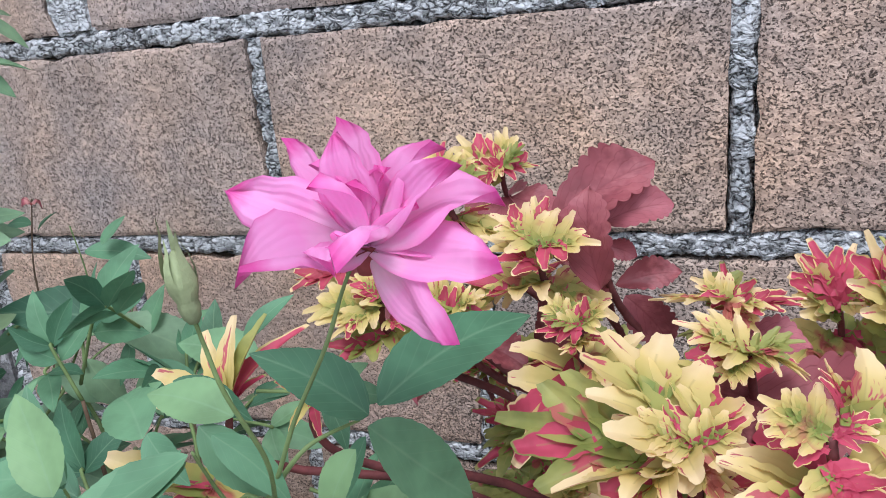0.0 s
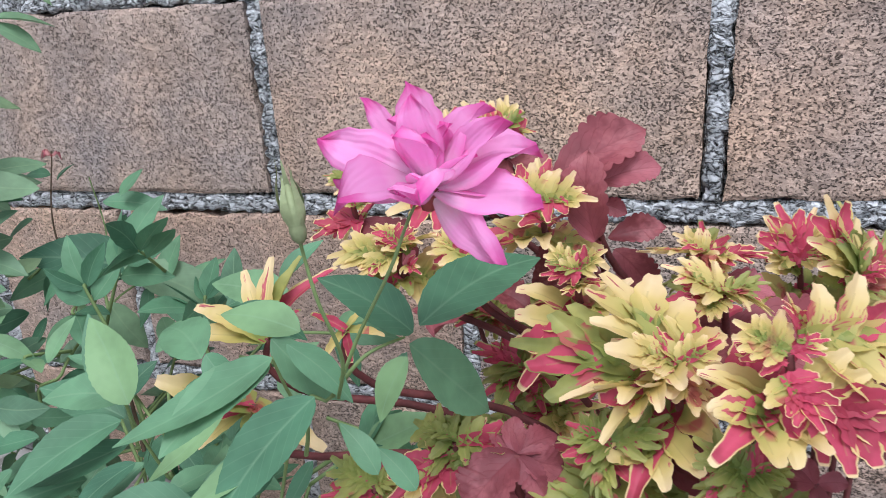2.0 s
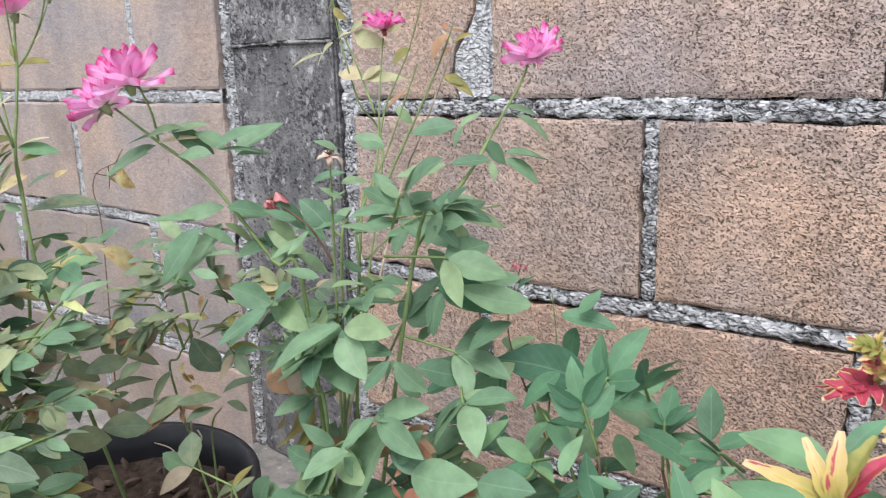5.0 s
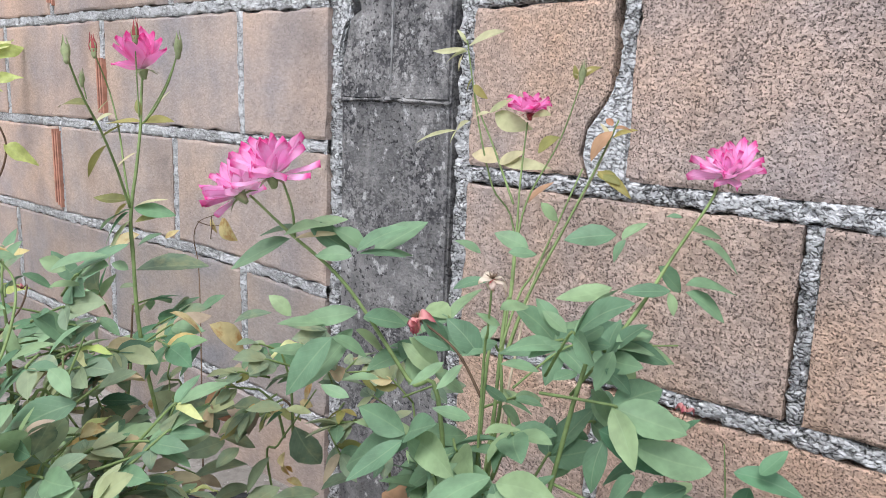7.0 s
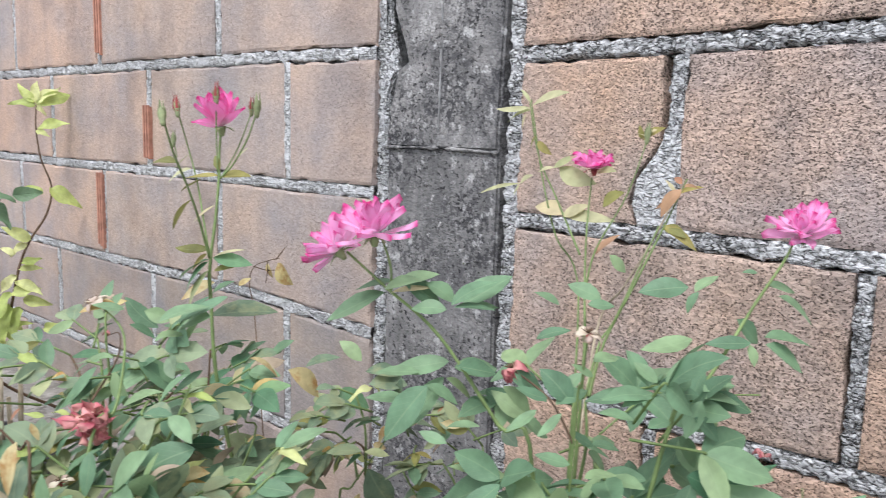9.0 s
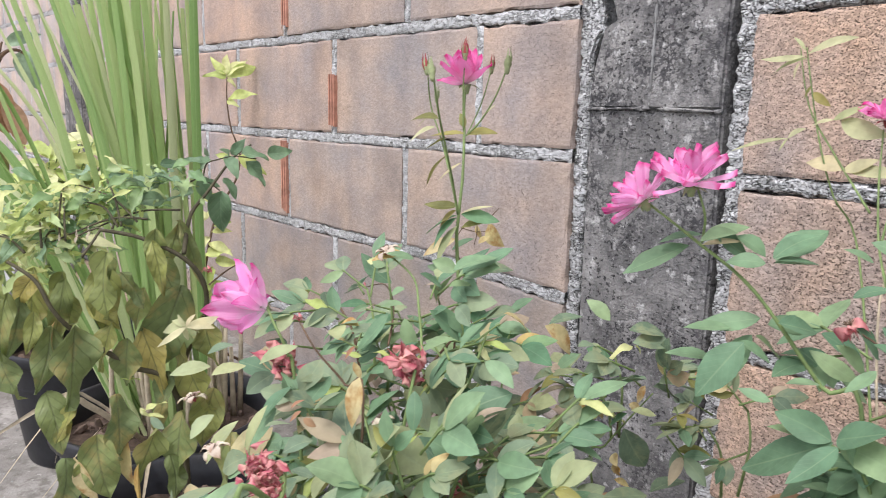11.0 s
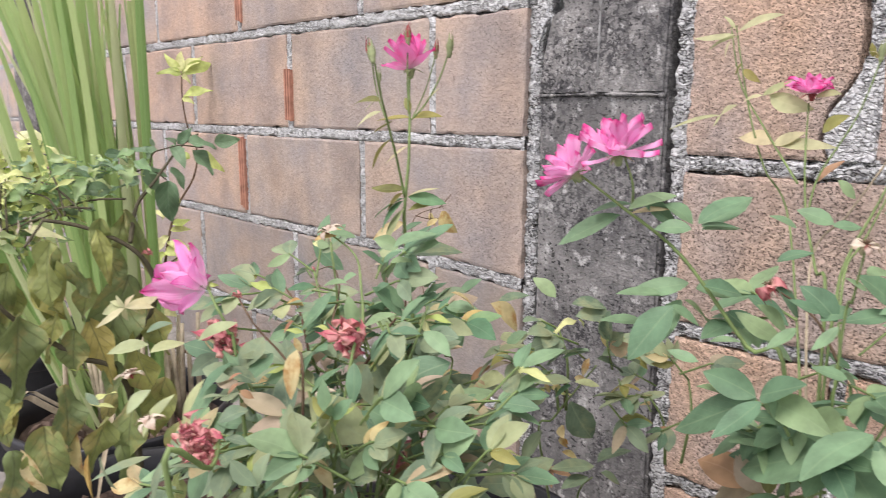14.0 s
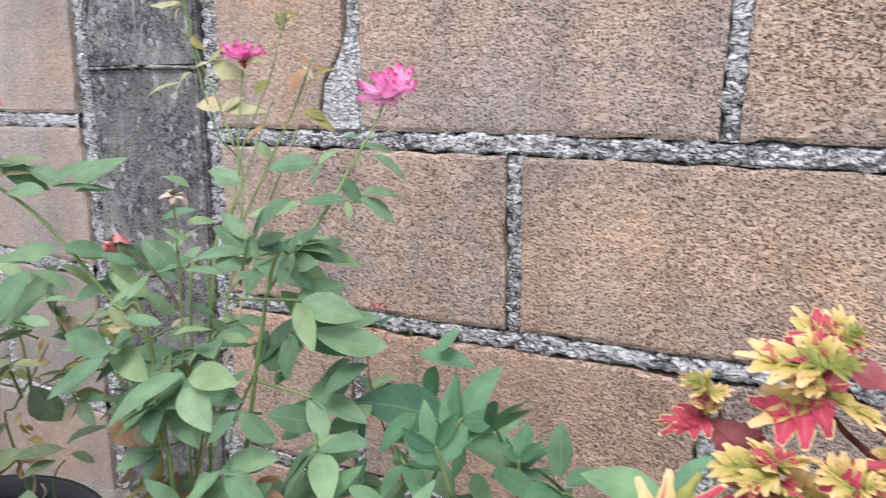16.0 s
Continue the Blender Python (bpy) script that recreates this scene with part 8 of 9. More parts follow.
put_leaf(rose_d, HAZED, (0.140, -0.590, 0.531), (0.137, -0.609, 0.541))
put_leaf(rose_d, HAZED, (0.236, -0.570, 0.536), (0.234, -0.594, 0.533))
put_leaf(rose_d, HAZED, (0.175, -0.570, 0.583), (0.179, -0.551, 0.571))
put_leaf(rose_d, HAZED, (0.166, -0.570, 0.593), (0.161, -0.591, 0.602))
put_leaf(rose_d, HAZED, (0.201, -0.560, 0.577), (0.203, -0.537, 0.580))
for tip in ((0.153, -0.764, 0.552), (0.148, -0.752, 0.565), (0.154, -0.743, 0.549), (0.156, -0.728, 0.566), (0.155, -0.733, 0.556),
            (0.160, -0.723, 0.568), (0.153, -0.748, 0.569), (0.152, -0.736, 0.568), (0.140, -0.758, 0.556), (0.165, -0.727, 0.560)):
    put_leaf(rose_d, SHOOT, (0.154, -0.743, 0.560), tip, (0.5, -0.5, 0.7), 1.7)
put_leaf(rose_d, YOUNG, (0.213, -0.640, 0.539), (0.205, -0.652, 0.544))
put_leaf(rose_d, YOUNG, (0.230, -0.640, 0.547), (0.237, -0.628, 0.545))
put_leaf(rose_d, YELLOW, (0.264, -0.668, 0.546), (0.270, -0.683, 0.518))
put_leaf(rose_d, YELLOW, (0.265, -0.660, 0.472), (0.283, -0.656, 0.454))
put_leaf(rose_d, YELLOW, (0.220, -0.650, 0.539), (0.224, -0.647, 0.527))
put_leaf(rose_d, YELLOW, (0.152, -0.570, 0.593), (0.146, -0.597, 0.597))
put_leaf(rose_d, RUSTY, (0.263, -0.706, 0.532), (0.260, -0.714, 0.527))
put_leaf(rose_d, RUSTY, (0.270, -0.708, 0.530), (0.275, -0.701, 0.526))
put_leaf(rose_d, RUSTY, (0.257, -0.710, 0.532), (0.259, -0.704, 0.539))
put_leaf(rose_d, RUSTY, (0.242, -0.660, 0.558), (0.238, -0.668, 0.551))
put_leaf(rose_d, RUSTY, (0.264, -0.580, 0.444), (0.262, -0.601, 0.443))
bloom = flower(rose_d, (0.158, -0.689, 0.569), (-0.75, -0.35, 0.55), 0.020, SOFT, ((4, 0.8, 40), (4, 0.7, 18)), "nodding soft pink rose with petals swept sideways", None, 0.3, 12)
for tip, wide, kinds in (((0.106, -0.715, 0.571), 0.75, SOFT), ((0.134, -0.702, 0.600), 0.6, SOFT), ((0.152, -0.692, 0.600), 0.7, PINK), ((0.149, -0.708, 0.549), 0.6, SOFT), ((0.120, -0.714, 0.555), 0.9, SOFT), ((0.129, -0.72, 0.567), 0.95, PINK),
                         ((0.168, -0.700, 0.590), 0.8, SOFT), ((0.128, -0.708, 0.582), 0.9, SOFT), ((0.146, -0.715, 0.581), 1.0, PINK), ((0.158, -0.712, 0.577), 0.9, SOFT), ((0.138, -0.70, 0.592), 0.8, SOFT), ((0.135, -0.717, 0.558), 0.8, SOFT)):
    put_leaf(bloom, kinds, (0.160, -0.690, 0.567), tip, (0.55 + RNG.uniform(-0.5, 0.3), -0.75, 0.4 + RNG.uniform(-0.4, 0.4)), wide, "petal")
cane(rose_d, "cane", CANE, [(0.143, -0.687, 0.576), (0.180, -0.690, 0.560), (0.188, -0.685, 0.542), (0.193, -0.680, 0.501), (0.240, -0.680, 0.195)], 0.0008, 0.0015)
crumpled(rose_d, (0.182, -0.680, 0.522), (-0.4, -0.3, 0.7), 0.0145, "withered brownish pink rose", 6)
crumpled(rose_d, (0.235, -0.615, 0.531), (0.5, -0.4, 0.5), 0.0153, "withered brownish pink rose", 6)
crumpled(rose_d, (0.307, -0.740, 0.521), (0, -0.5, 0.5), 0.0102, "withered brownish pink rose", 7)
crumpled(rose_d, (0.317, -0.744, 0.520), (0.3, -0.4, 0.3), 0.0093, "withered brownish pink rose", 17)
crumpled(rose_d, (0.246, -0.580, 0.435), (0, -0.3, 0.8), 0.0102, "withered brownish pink rose", 2)
husk(rose_d, (0.146, -0.585, 0.597), (-0.3, -0.3, 0.8), 0.013, PALE, ((5, 1.0, 80), (3, 0.7, 50)), "bleached spent rose", 13)
husk(rose_d, (0.241, -0.640, 0.503), (-0.3, -0.3, 0.8), 0.011, PALE, ((5, 1.0, 80), (3, 0.7, 50)), "bleached spent rose", 12)
husk(rose_d, (0.268, -0.760, 0.524), (-0.3, -0.3, 0.8), 0.01, PALE, ((5, 1.0, 80), (3, 0.7, 50)), "bleached spent rose", 13)
husk(rose_d, (0.217, -0.756, 0.534), (-0.3, -0.3, 0.8), 0.01, PALE, ((5, 1.0, 80), (3, 0.7, 50)), "bleached spent rose", 11)
husk(rose_d, (0.004, -0.530, 0.531), (-0.3, 0, 0.6), 0.006, DRY, ((3, 0.8, 60),), "dark dry bud", 3)
husk(rose_d, (0.198, -0.680, 0.568), (-0.3, 0, 0.6), 0.006, DRY, ((3, 0.8, 60),), "dark dry bud", 3)
husk(rose_d, (0.105, -0.713, 0.586), (-0.3, 0, 0.6), 0.006, DRY, ((3, 0.8, 60),), "dark dry bud", 3)
cane(rose_d, "cane", TWIG, [(0.198, -0.680, 0.567), (0.214, -0.675, 0.550), (0.227, -0.660, 0.527), (0.253, -0.660, 0.509), (0.240, -0.680, 0.195)], 0.0006, 0.0011)
cane(rose_d, "cane", TWIG, [(0.008, -0.530, 0.531), (0.066, -0.540, 0.547), (0.117, -0.560, 0.540), (0.179, -0.600, 0.531)], 0.0005, 0.0010)
cane(rose_d, "cane", CANE, [(0.142, -0.580, 0.593), (0.173, -0.575, 0.580), (0.190, -0.580, 0.560), (0.226, -0.600, 0.537), (0.258, -0.630, 0.515), (0.240, -0.680, 0.195)], 0.0007, 0.0014)
cane(rose_d, "cane", CANE, [(0.237, -0.550, 0.549), (0.242, -0.570, 0.514), (0.263, -0.600, 0.501), (0.240, -0.680, 0.195)], 0.0008, 0.0014)
cane(rose_d, "cane", CANE, [(0.307, -0.734, 0.521), (0.332, -0.747, 0.519), (0.343, -0.770, 0.518), (0.240, -0.680, 0.195)], 0.0012, 0.0018)
for foot, tip in (((0.300, -0.576, 0.529), (0.283, -0.622, 0.512)), ((0.254, -0.654, 0.507), (0.286, -0.628, 0.484)), ((0.214, -0.703, 0.515), (0.216, -0.725, 0.496)),
                  ((0.221, -0.728, 0.472), (0.205, -0.754, 0.459)), ((0.233, -0.730, 0.448), (0.240, -0.723, 0.479)), ((0.245, -0.672, 0.501), (0.272, -0.674, 0.484)),
                  ((0.262, -0.627, 0.528), (0.276, -0.639, 0.506)), ((0.279, -0.626, 0.501), (0.302, -0.604, 0.490)), ((0.259, -0.691, 0.452), (0.271, -0.679, 0.479)),
                  ((0.295, -0.622, 0.477), (0.289, -0.652, 0.467)), ((0.282, -0.585, 0.547), (0.308, -0.582, 0.537)), ((0.215, -0.693, 0.528), (0.220, -0.720, 0.515)),):
    put_leaf(rose_d, HAZED_BIG, foot, tip, (0.15, -0.75, 0.65), 1.05)
for foot, tip in (((0.213, -0.509, 0.604), (0.195, -0.546, 0.586)), ((0.161, -0.590, 0.550), (0.153, -0.616, 0.521)), ((0.213, -0.530, 0.549), (0.207, -0.554, 0.537)),
                  ((0.187, -0.558, 0.557), (0.205, -0.551, 0.538)), ((0.181, -0.574, 0.532), (0.168, -0.593, 0.513)), ((0.189, -0.545, 0.585), (0.175, -0.560, 0.593)),
                  ((0.183, -0.564, 0.552), (0.198, -0.562, 0.562)),):
    put_leaf(rose_d, HAZED_BIG, foot, tip, (0.15, -0.75, 0.65), 1.05)
fill(rose_d, MIXED, (0.27, -0.65, 0.43), (0.14, 0.10, 0.07), 100, 0.031, 51)
fill(rose_d, MIXED, (0.12, -0.57, 0.52), (0.10, 0.06, 0.05), 34, 0.028, 56)
fill(rose_d, MIXED, (0.22, -0.60, 0.46), (0.14, 0.09, 0.05), 56, 0.028, 55)
fill(rose_d, MIXED, (0.20, -0.58, 0.40), (0.12, 0.08, 0.07), 46, 0.027, 52)
fill(rose_d, RUSTY, (0.28, -0.68, 0.38), (0.12, 0.08, 0.05), 9, 0.024, 53)
fill(rose_d, YELLOW, (0.27, -0.66, 0.40), (0.14, 0.08, 0.06), 7, 0.024, 54)


# ---- low spreading rose at the pillar's foot ----
rose_e = base_of("rose_bush", (0.22, -0.36, 0.195), "low spreading rose with small greyed and yellow leaves", "rose bush", "roses along the wall")
put_leaf(rose_e, OLD, (0.158, -0.400, 0.431), (0.170, -0.365, 0.425))
put_leaf(rose_e, OLD, (0.188, -0.380, 0.386), (0.186, -0.410, 0.363))
put_leaf(rose_e, OLD, (0.165, -0.390, 0.373), (0.154, -0.440, 0.385))
put_leaf(rose_e, OLD, (0.171, -0.390, 0.352), (0.160, -0.427, 0.353))
put_leaf(rose_e, OLD, (0.149, -0.410, 0.401), (0.161, -0.378, 0.386))
put_leaf(rose_e, OLD, (0.186, -0.380, 0.431), (0.184, -0.391, 0.415))
put_leaf(rose_e, OLD, (0.214, -0.370, 0.423), (0.233, -0.355, 0.383))
put_leaf(rose_e, OLD, (0.239, -0.360, 0.364), (0.224, -0.400, 0.375))
put_leaf(rose_e, OLD, (0.242, -0.360, 0.369), (0.249, -0.324, 0.383))
put_leaf(rose_e, OLD, (0.241, -0.370, 0.357), (0.234, -0.399, 0.357))
put_leaf(rose_e, OLD, (0.247, -0.360, 0.361), (0.259, -0.342, 0.352))
put_leaf(rose_e, OLD, (0.206, -0.380, 0.363), (0.197, -0.419, 0.351))
put_leaf(rose_e, OLD, (0.101, -0.450, 0.397), (0.124, -0.423, 0.371))
put_leaf(rose_e, OLD, (0.090, -0.450, 0.400), (0.114, -0.366, 0.421))
put_leaf(rose_e, OLD, (0.244, -0.350, 0.508), (0.232, -0.383, 0.518))
put_leaf(rose_e, OLD, (0.236, -0.350, 0.515), (0.225, -0.381, 0.528))
put_leaf(rose_e, OLD, (0.207, -0.380, 0.482), (0.199, -0.411, 0.481))
put_leaf(rose_e, OLD, (0.215, -0.380, 0.475), (0.206, -0.399, 0.465))
put_leaf(rose_e, OLD, (0.236, -0.360, 0.469), (0.246, -0.329, 0.457))
put_leaf(rose_e, OLD, (0.242, -0.360, 0.474), (0.250, -0.312, 0.468))
put_leaf(rose_e, YOUNG, (0.218, -0.370, 0.503), (0.213, -0.397, 0.501))
put_leaf(rose_e, YOUNG, (0.224, -0.370, 0.508), (0.229, -0.344, 0.506))
put_leaf(rose_e, YOUNG, (0.221, -0.370, 0.505), (0.226, -0.364, 0.498))
put_leaf(rose_e, YOUNG, (0.190, -0.380, 0.429), (0.185, -0.394, 0.416))
put_leaf(rose_e, YOUNG, (0.198, -0.380, 0.432), (0.205, -0.352, 0.428))
put_leaf(rose_e, YELLOW, (0.119, -0.440, 0.519), (0.131, -0.408, 0.507))
put_leaf(rose_e, YELLOW, (0.155, -0.420, 0.513), (0.171, -0.387, 0.486))
put_leaf(rose_e, YELLOW, (0.227, -0.360, 0.467), (0.225, -0.371, 0.452))
put_leaf(rose_e, YELLOW, (0.215, -0.380, 0.388), (0.219, -0.375, 0.382))
put_leaf(rose_e, YELLOW, (0.216, -0.380, 0.375), (0.225, -0.368, 0.369))
put_leaf(rose_e, YELLOW, (0.191, -0.380, 0.436), (0.195, -0.379, 0.425))
put_leaf(rose_e, RUSTY, (0.200, -0.380, 0.353), (0.187, -0.424, 0.341))
put_leaf(rose_e, RUSTY, (0.196, -0.380, 0.348), (0.211, -0.358, 0.342))
put_leaf(rose_e, RUSTY, (0.204, -0.380, 0.351), (0.211, -0.391, 0.340))
cane(rose_e, "cane", CANE, [(0.240, -0.365, 0.465), (0.220, -0.370, 0.435), (0.202, -0.380, 0.403), (0.185, -0.380, 0.374), (0.220, -0.360, 0.195)], 0.0006, 0.0014)
cane(rose_e, "cane", CANE, [(0.237, -0.360, 0.352), (0.223, -0.365, 0.321), (0.220, -0.360, 0.195)], 0.0006, 0.0014)
cane(rose_e, "cane", CANE, [(0.118, -0.430, 0.499), (0.109, -0.440, 0.456), (0.109, -0.440, 0.413), (0.240, -0.680, 0.195)], 0.0006, 0.0014)
fill(rose_e, OLD + FADED, (0.21, -0.36, 0.455), (0.07, 0.04, 0.045), 15, 0.026, 63)
fill(rose_e, FADED, (0.29, -0.30, 0.42), (0.07, 0.04, 0.05), 8, 0.026, 61)
fill(rose_e, FADED, (0.38, -0.42, 0.30), (0.06, 0.05, 0.05), 6, 0.032, 62)


# ---- chilli plant ----
chilli = base_of("chilli_plant", (-0.12, -0.68, 0.195), "chilli plant with drooping mottled leaves and pale young tops", "chilli plant")
put_leaf(chilli, CHILLI, (-0.094, -0.784, 0.504), (-0.065, -0.786, 0.424), (0.9, -0.35, 0.3), RNG.uniform(0.75, 1.0), roll=RNG.uniform(-1.0, 1.0))
put_leaf(chilli, CHILLI, (-0.111, -0.802, 0.500), (-0.095, -0.820, 0.438), (0.9, -0.35, 0.3), RNG.uniform(0.75, 1.0), roll=RNG.uniform(-1.0, 1.0))
put_leaf(chilli, CHILLI, (-0.130, -0.824, 0.526), (-0.115, -0.841, 0.468), (0.9, -0.35, 0.3), RNG.uniform(0.75, 1.0), roll=RNG.uniform(-1.0, 1.0))
put_leaf(chilli, CHILLI, (-0.127, -0.846, 0.487), (-0.100, -0.842, 0.433), (0.9, -0.35, 0.3), RNG.uniform(0.75, 1.0), roll=RNG.uniform(-1.0, 1.0))
put_leaf(chilli, CHILLI, (-0.100, -0.811, 0.439), (-0.067, -0.803, 0.387), (0.9, -0.35, 0.3), RNG.uniform(0.75, 1.0), roll=RNG.uniform(-1.0, 1.0))
put_leaf(chilli, CHILLI, (-0.084, -0.753, 0.431), (-0.054, -0.745, 0.372), (0.9, -0.35, 0.3), RNG.uniform(0.75, 1.0), roll=RNG.uniform(-1.0, 1.0))
put_leaf(chilli, CHILLI, (-0.075, -0.774, 0.397), (-0.048, -0.772, 0.337), (0.9, -0.35, 0.3), RNG.uniform(0.75, 1.0), roll=RNG.uniform(-1.0, 1.0))
put_leaf(chilli, CHILLI, (-0.080, -0.801, 0.378), (-0.059, -0.808, 0.322), (0.9, -0.35, 0.3), RNG.uniform(0.75, 1.0), roll=RNG.uniform(-1.0, 1.0))
put_leaf(chilli, CHILLI, (-0.111, -0.680, 0.525), (-0.088, -0.711, 0.428), (0.9, -0.35, 0.3), RNG.uniform(0.75, 1.0), roll=RNG.uniform(-1.0, 1.0))
put_leaf(chilli, CHILLI, (-0.112, -0.722, 0.486), (-0.080, -0.715, 0.417), (0.9, -0.35, 0.3), RNG.uniform(0.75, 1.0), roll=RNG.uniform(-1.0, 1.0))
put_leaf(chilli, CHILLI, (-0.075, -0.720, 0.393), (-0.061, -0.739, 0.336), (0.9, -0.35, 0.3), RNG.uniform(0.75, 1.0), roll=RNG.uniform(-1.0, 1.0))
put_leaf(chilli, CHILLI, (-0.075, -0.693, 0.404), (-0.057, -0.719, 0.338), (0.9, -0.35, 0.3), RNG.uniform(0.75, 1.0), roll=RNG.uniform(-1.0, 1.0))
put_leaf(chilli, CHILLI, (-0.057, -0.651, 0.378), (-0.034, -0.676, 0.293), (0.9, -0.35, 0.3), RNG.uniform(0.75, 1.0), roll=RNG.uniform(-1.0, 1.0))
put_leaf(chilli, CHILLI, (-0.127, -0.752, 0.549), (-0.100, -0.754, 0.485), (0.9, -0.35, 0.3), RNG.uniform(0.75, 1.0), roll=RNG.uniform(-1.0, 1.0))
put_leaf(chilli, CHILLI, (-0.122, -0.736, 0.542), (-0.095, -0.723, 0.509), (0.9, -0.35, 0.3), RNG.uniform(0.75, 1.0), roll=RNG.uniform(-1.0, 1.0))
put_leaf(chilli, CHILLI, (-0.127, -0.697, 0.552), (-0.102, -0.687, 0.515), (0.9, -0.35, 0.3), RNG.uniform(0.75, 1.0), roll=RNG.uniform(-1.0, 1.0))
put_leaf(chilli, CHILLI, (-0.110, -0.681, 0.469), (-0.080, -0.682, 0.391), (0.9, -0.35, 0.3), RNG.uniform(0.75, 1.0), roll=RNG.uniform(-1.0, 1.0))
put_leaf(chilli, CHILLI, (-0.121, -0.765, 0.522), (-0.096, -0.744, 0.493), (0.9, -0.35, 0.3), RNG.uniform(0.75, 1.0), roll=RNG.uniform(-1.0, 1.0))
put_leaf(chilli, CHILLI, (-0.127, -0.810, 0.547), (-0.122, -0.832, 0.515), (0.9, -0.35, 0.3), RNG.uniform(0.75, 1.0), roll=RNG.uniform(-1.0, 1.0))
put_leaf(chilli, CHILLI, (-0.136, -0.864, 0.533), (-0.125, -0.874, 0.488), (0.9, -0.35, 0.3), RNG.uniform(0.75, 1.0), roll=RNG.uniform(-1.0, 1.0))
put_leaf(chilli, CHILLI, (-0.105, -0.749, 0.498), (-0.097, -0.774, 0.452), (0.9, -0.35, 0.3), RNG.uniform(0.75, 1.0), roll=RNG.uniform(-1.0, 1.0))
put_leaf(chilli, CHILLI, (-0.101, -0.701, 0.439), (-0.088, -0.721, 0.381), (0.9, -0.35, 0.3), RNG.uniform(0.75, 1.0), roll=RNG.uniform(-1.0, 1.0))
put_leaf(chilli, CHILLI, (-0.116, -0.659, 0.489), (-0.092, -0.661, 0.436), (0.9, -0.35, 0.3), RNG.uniform(0.75, 1.0), roll=RNG.uniform(-1.0, 1.0))
put_leaf(chilli, CHILLI, (-0.100, -0.737, 0.480), (-0.089, -0.748, 0.432), (0.9, -0.35, 0.3), RNG.uniform(0.75, 1.0), roll=RNG.uniform(-1.0, 1.0))
put_leaf(chilli, CHILLI, (-0.086, -0.791, 0.426), (-0.083, -0.810, 0.393), (0.9, -0.35, 0.3), RNG.uniform(0.75, 1.0), roll=RNG.uniform(-1.0, 1.0))
put_leaf(chilli, CHILLI, (-0.109, -0.815, 0.516), (-0.100, -0.825, 0.477), (0.9, -0.35, 0.3), RNG.uniform(0.75, 1.0), roll=RNG.uniform(-1.0, 1.0))
put_leaf(chilli, CHILLI, (-0.095, -0.656, 0.414), (-0.079, -0.675, 0.350), (0.9, -0.35, 0.3), RNG.uniform(0.75, 1.0), roll=RNG.uniform(-1.0, 1.0))
put_leaf(chilli, CHILLI, (-0.074, -0.782, 0.376), (-0.065, -0.793, 0.334), (0.9, -0.35, 0.3), RNG.uniform(0.75, 1.0), roll=RNG.uniform(-1.0, 1.0))
put_leaf(chilli, CHILLI, (-0.068, -0.710, 0.363), (-0.049, -0.705, 0.319), (0.9, -0.35, 0.3), RNG.uniform(0.75, 1.0), roll=RNG.uniform(-1.0, 1.0))
put_leaf(chilli, CHILLI, (-0.118, -0.837, 0.551), (-0.114, -0.855, 0.513), (0.9, -0.35, 0.3), RNG.uniform(0.75, 1.0), roll=RNG.uniform(-1.0, 1.0))
put_leaf(chilli, CHILLI, (-0.118, -0.715, 0.525), (-0.109, -0.734, 0.484), (0.9, -0.35, 0.3), RNG.uniform(0.75, 1.0), roll=RNG.uniform(-1.0, 1.0))
put_leaf(chilli, YELLOW, (-0.115, -0.798, 0.502), (-0.109, -0.811, 0.465))
put_leaf(chilli, YELLOW, (-0.082, -0.794, 0.376), (-0.056, -0.788, 0.333))
put_leaf(chilli, YELLOW, (-0.060, -0.741, 0.365), (-0.047, -0.746, 0.322))
put_leaf(chilli, YELLOW, (-0.075, -0.747, 0.383), (-0.061, -0.759, 0.342))
put_leaf(chilli, YOUNG, (-0.084, -0.729, 0.407), (-0.078, -0.712, 0.422))
put_leaf(chilli, YOUNG, (-0.081, -0.726, 0.404), (-0.069, -0.714, 0.406))
put_leaf(chilli, YOUNG, (-0.086, -0.732, 0.411), (-0.075, -0.725, 0.402))
put_leaf(chilli, YOUNG, (-0.101, -0.745, 0.439), (-0.093, -0.729, 0.443))
cane(chilli, "branch", CHILLI_STEM, [(-0.123, -0.752, 0.586), (-0.114, -0.718, 0.577), (-0.100, -0.681, 0.556), (-0.100, -0.661, 0.527), (-0.114, -0.658, 0.486), (-0.124, -0.684, 0.410), (-0.120, -0.680, 0.195)], 0.0017, 0.0036)
cane(chilli, "branch", CHILLI_STEM, [(-0.178, -0.580, 0.664), (-0.180, -0.601, 0.649), (-0.171, -0.635, 0.611), (-0.153, -0.658, 0.590), (-0.102, -0.679, 0.560)], 0.0010, 0.0025)
cane(chilli, "branch", CHILLI_STEM, [(-0.118, -0.832, 0.563), (-0.108, -0.812, 0.545), (-0.101, -0.800, 0.517), (-0.104, -0.782, 0.492), (-0.100, -0.738, 0.452), (-0.101, -0.692, 0.407), (-0.120, -0.680, 0.195)], 0.0015, 0.0033)
cane(chilli, "branch", CHILLI_STEM, [(-0.120, -0.772, 0.582), (-0.125, -0.760, 0.586), (-0.123, -0.752, 0.586), (-0.115, -0.771, 0.562)], 0.0007, 0.0014)
cane(chilli, "twig", TWIG, [(-0.107, -0.621, 0.543), (-0.107, -0.637, 0.535), (-0.099, -0.656, 0.525)], 0.0006, 0.0010)
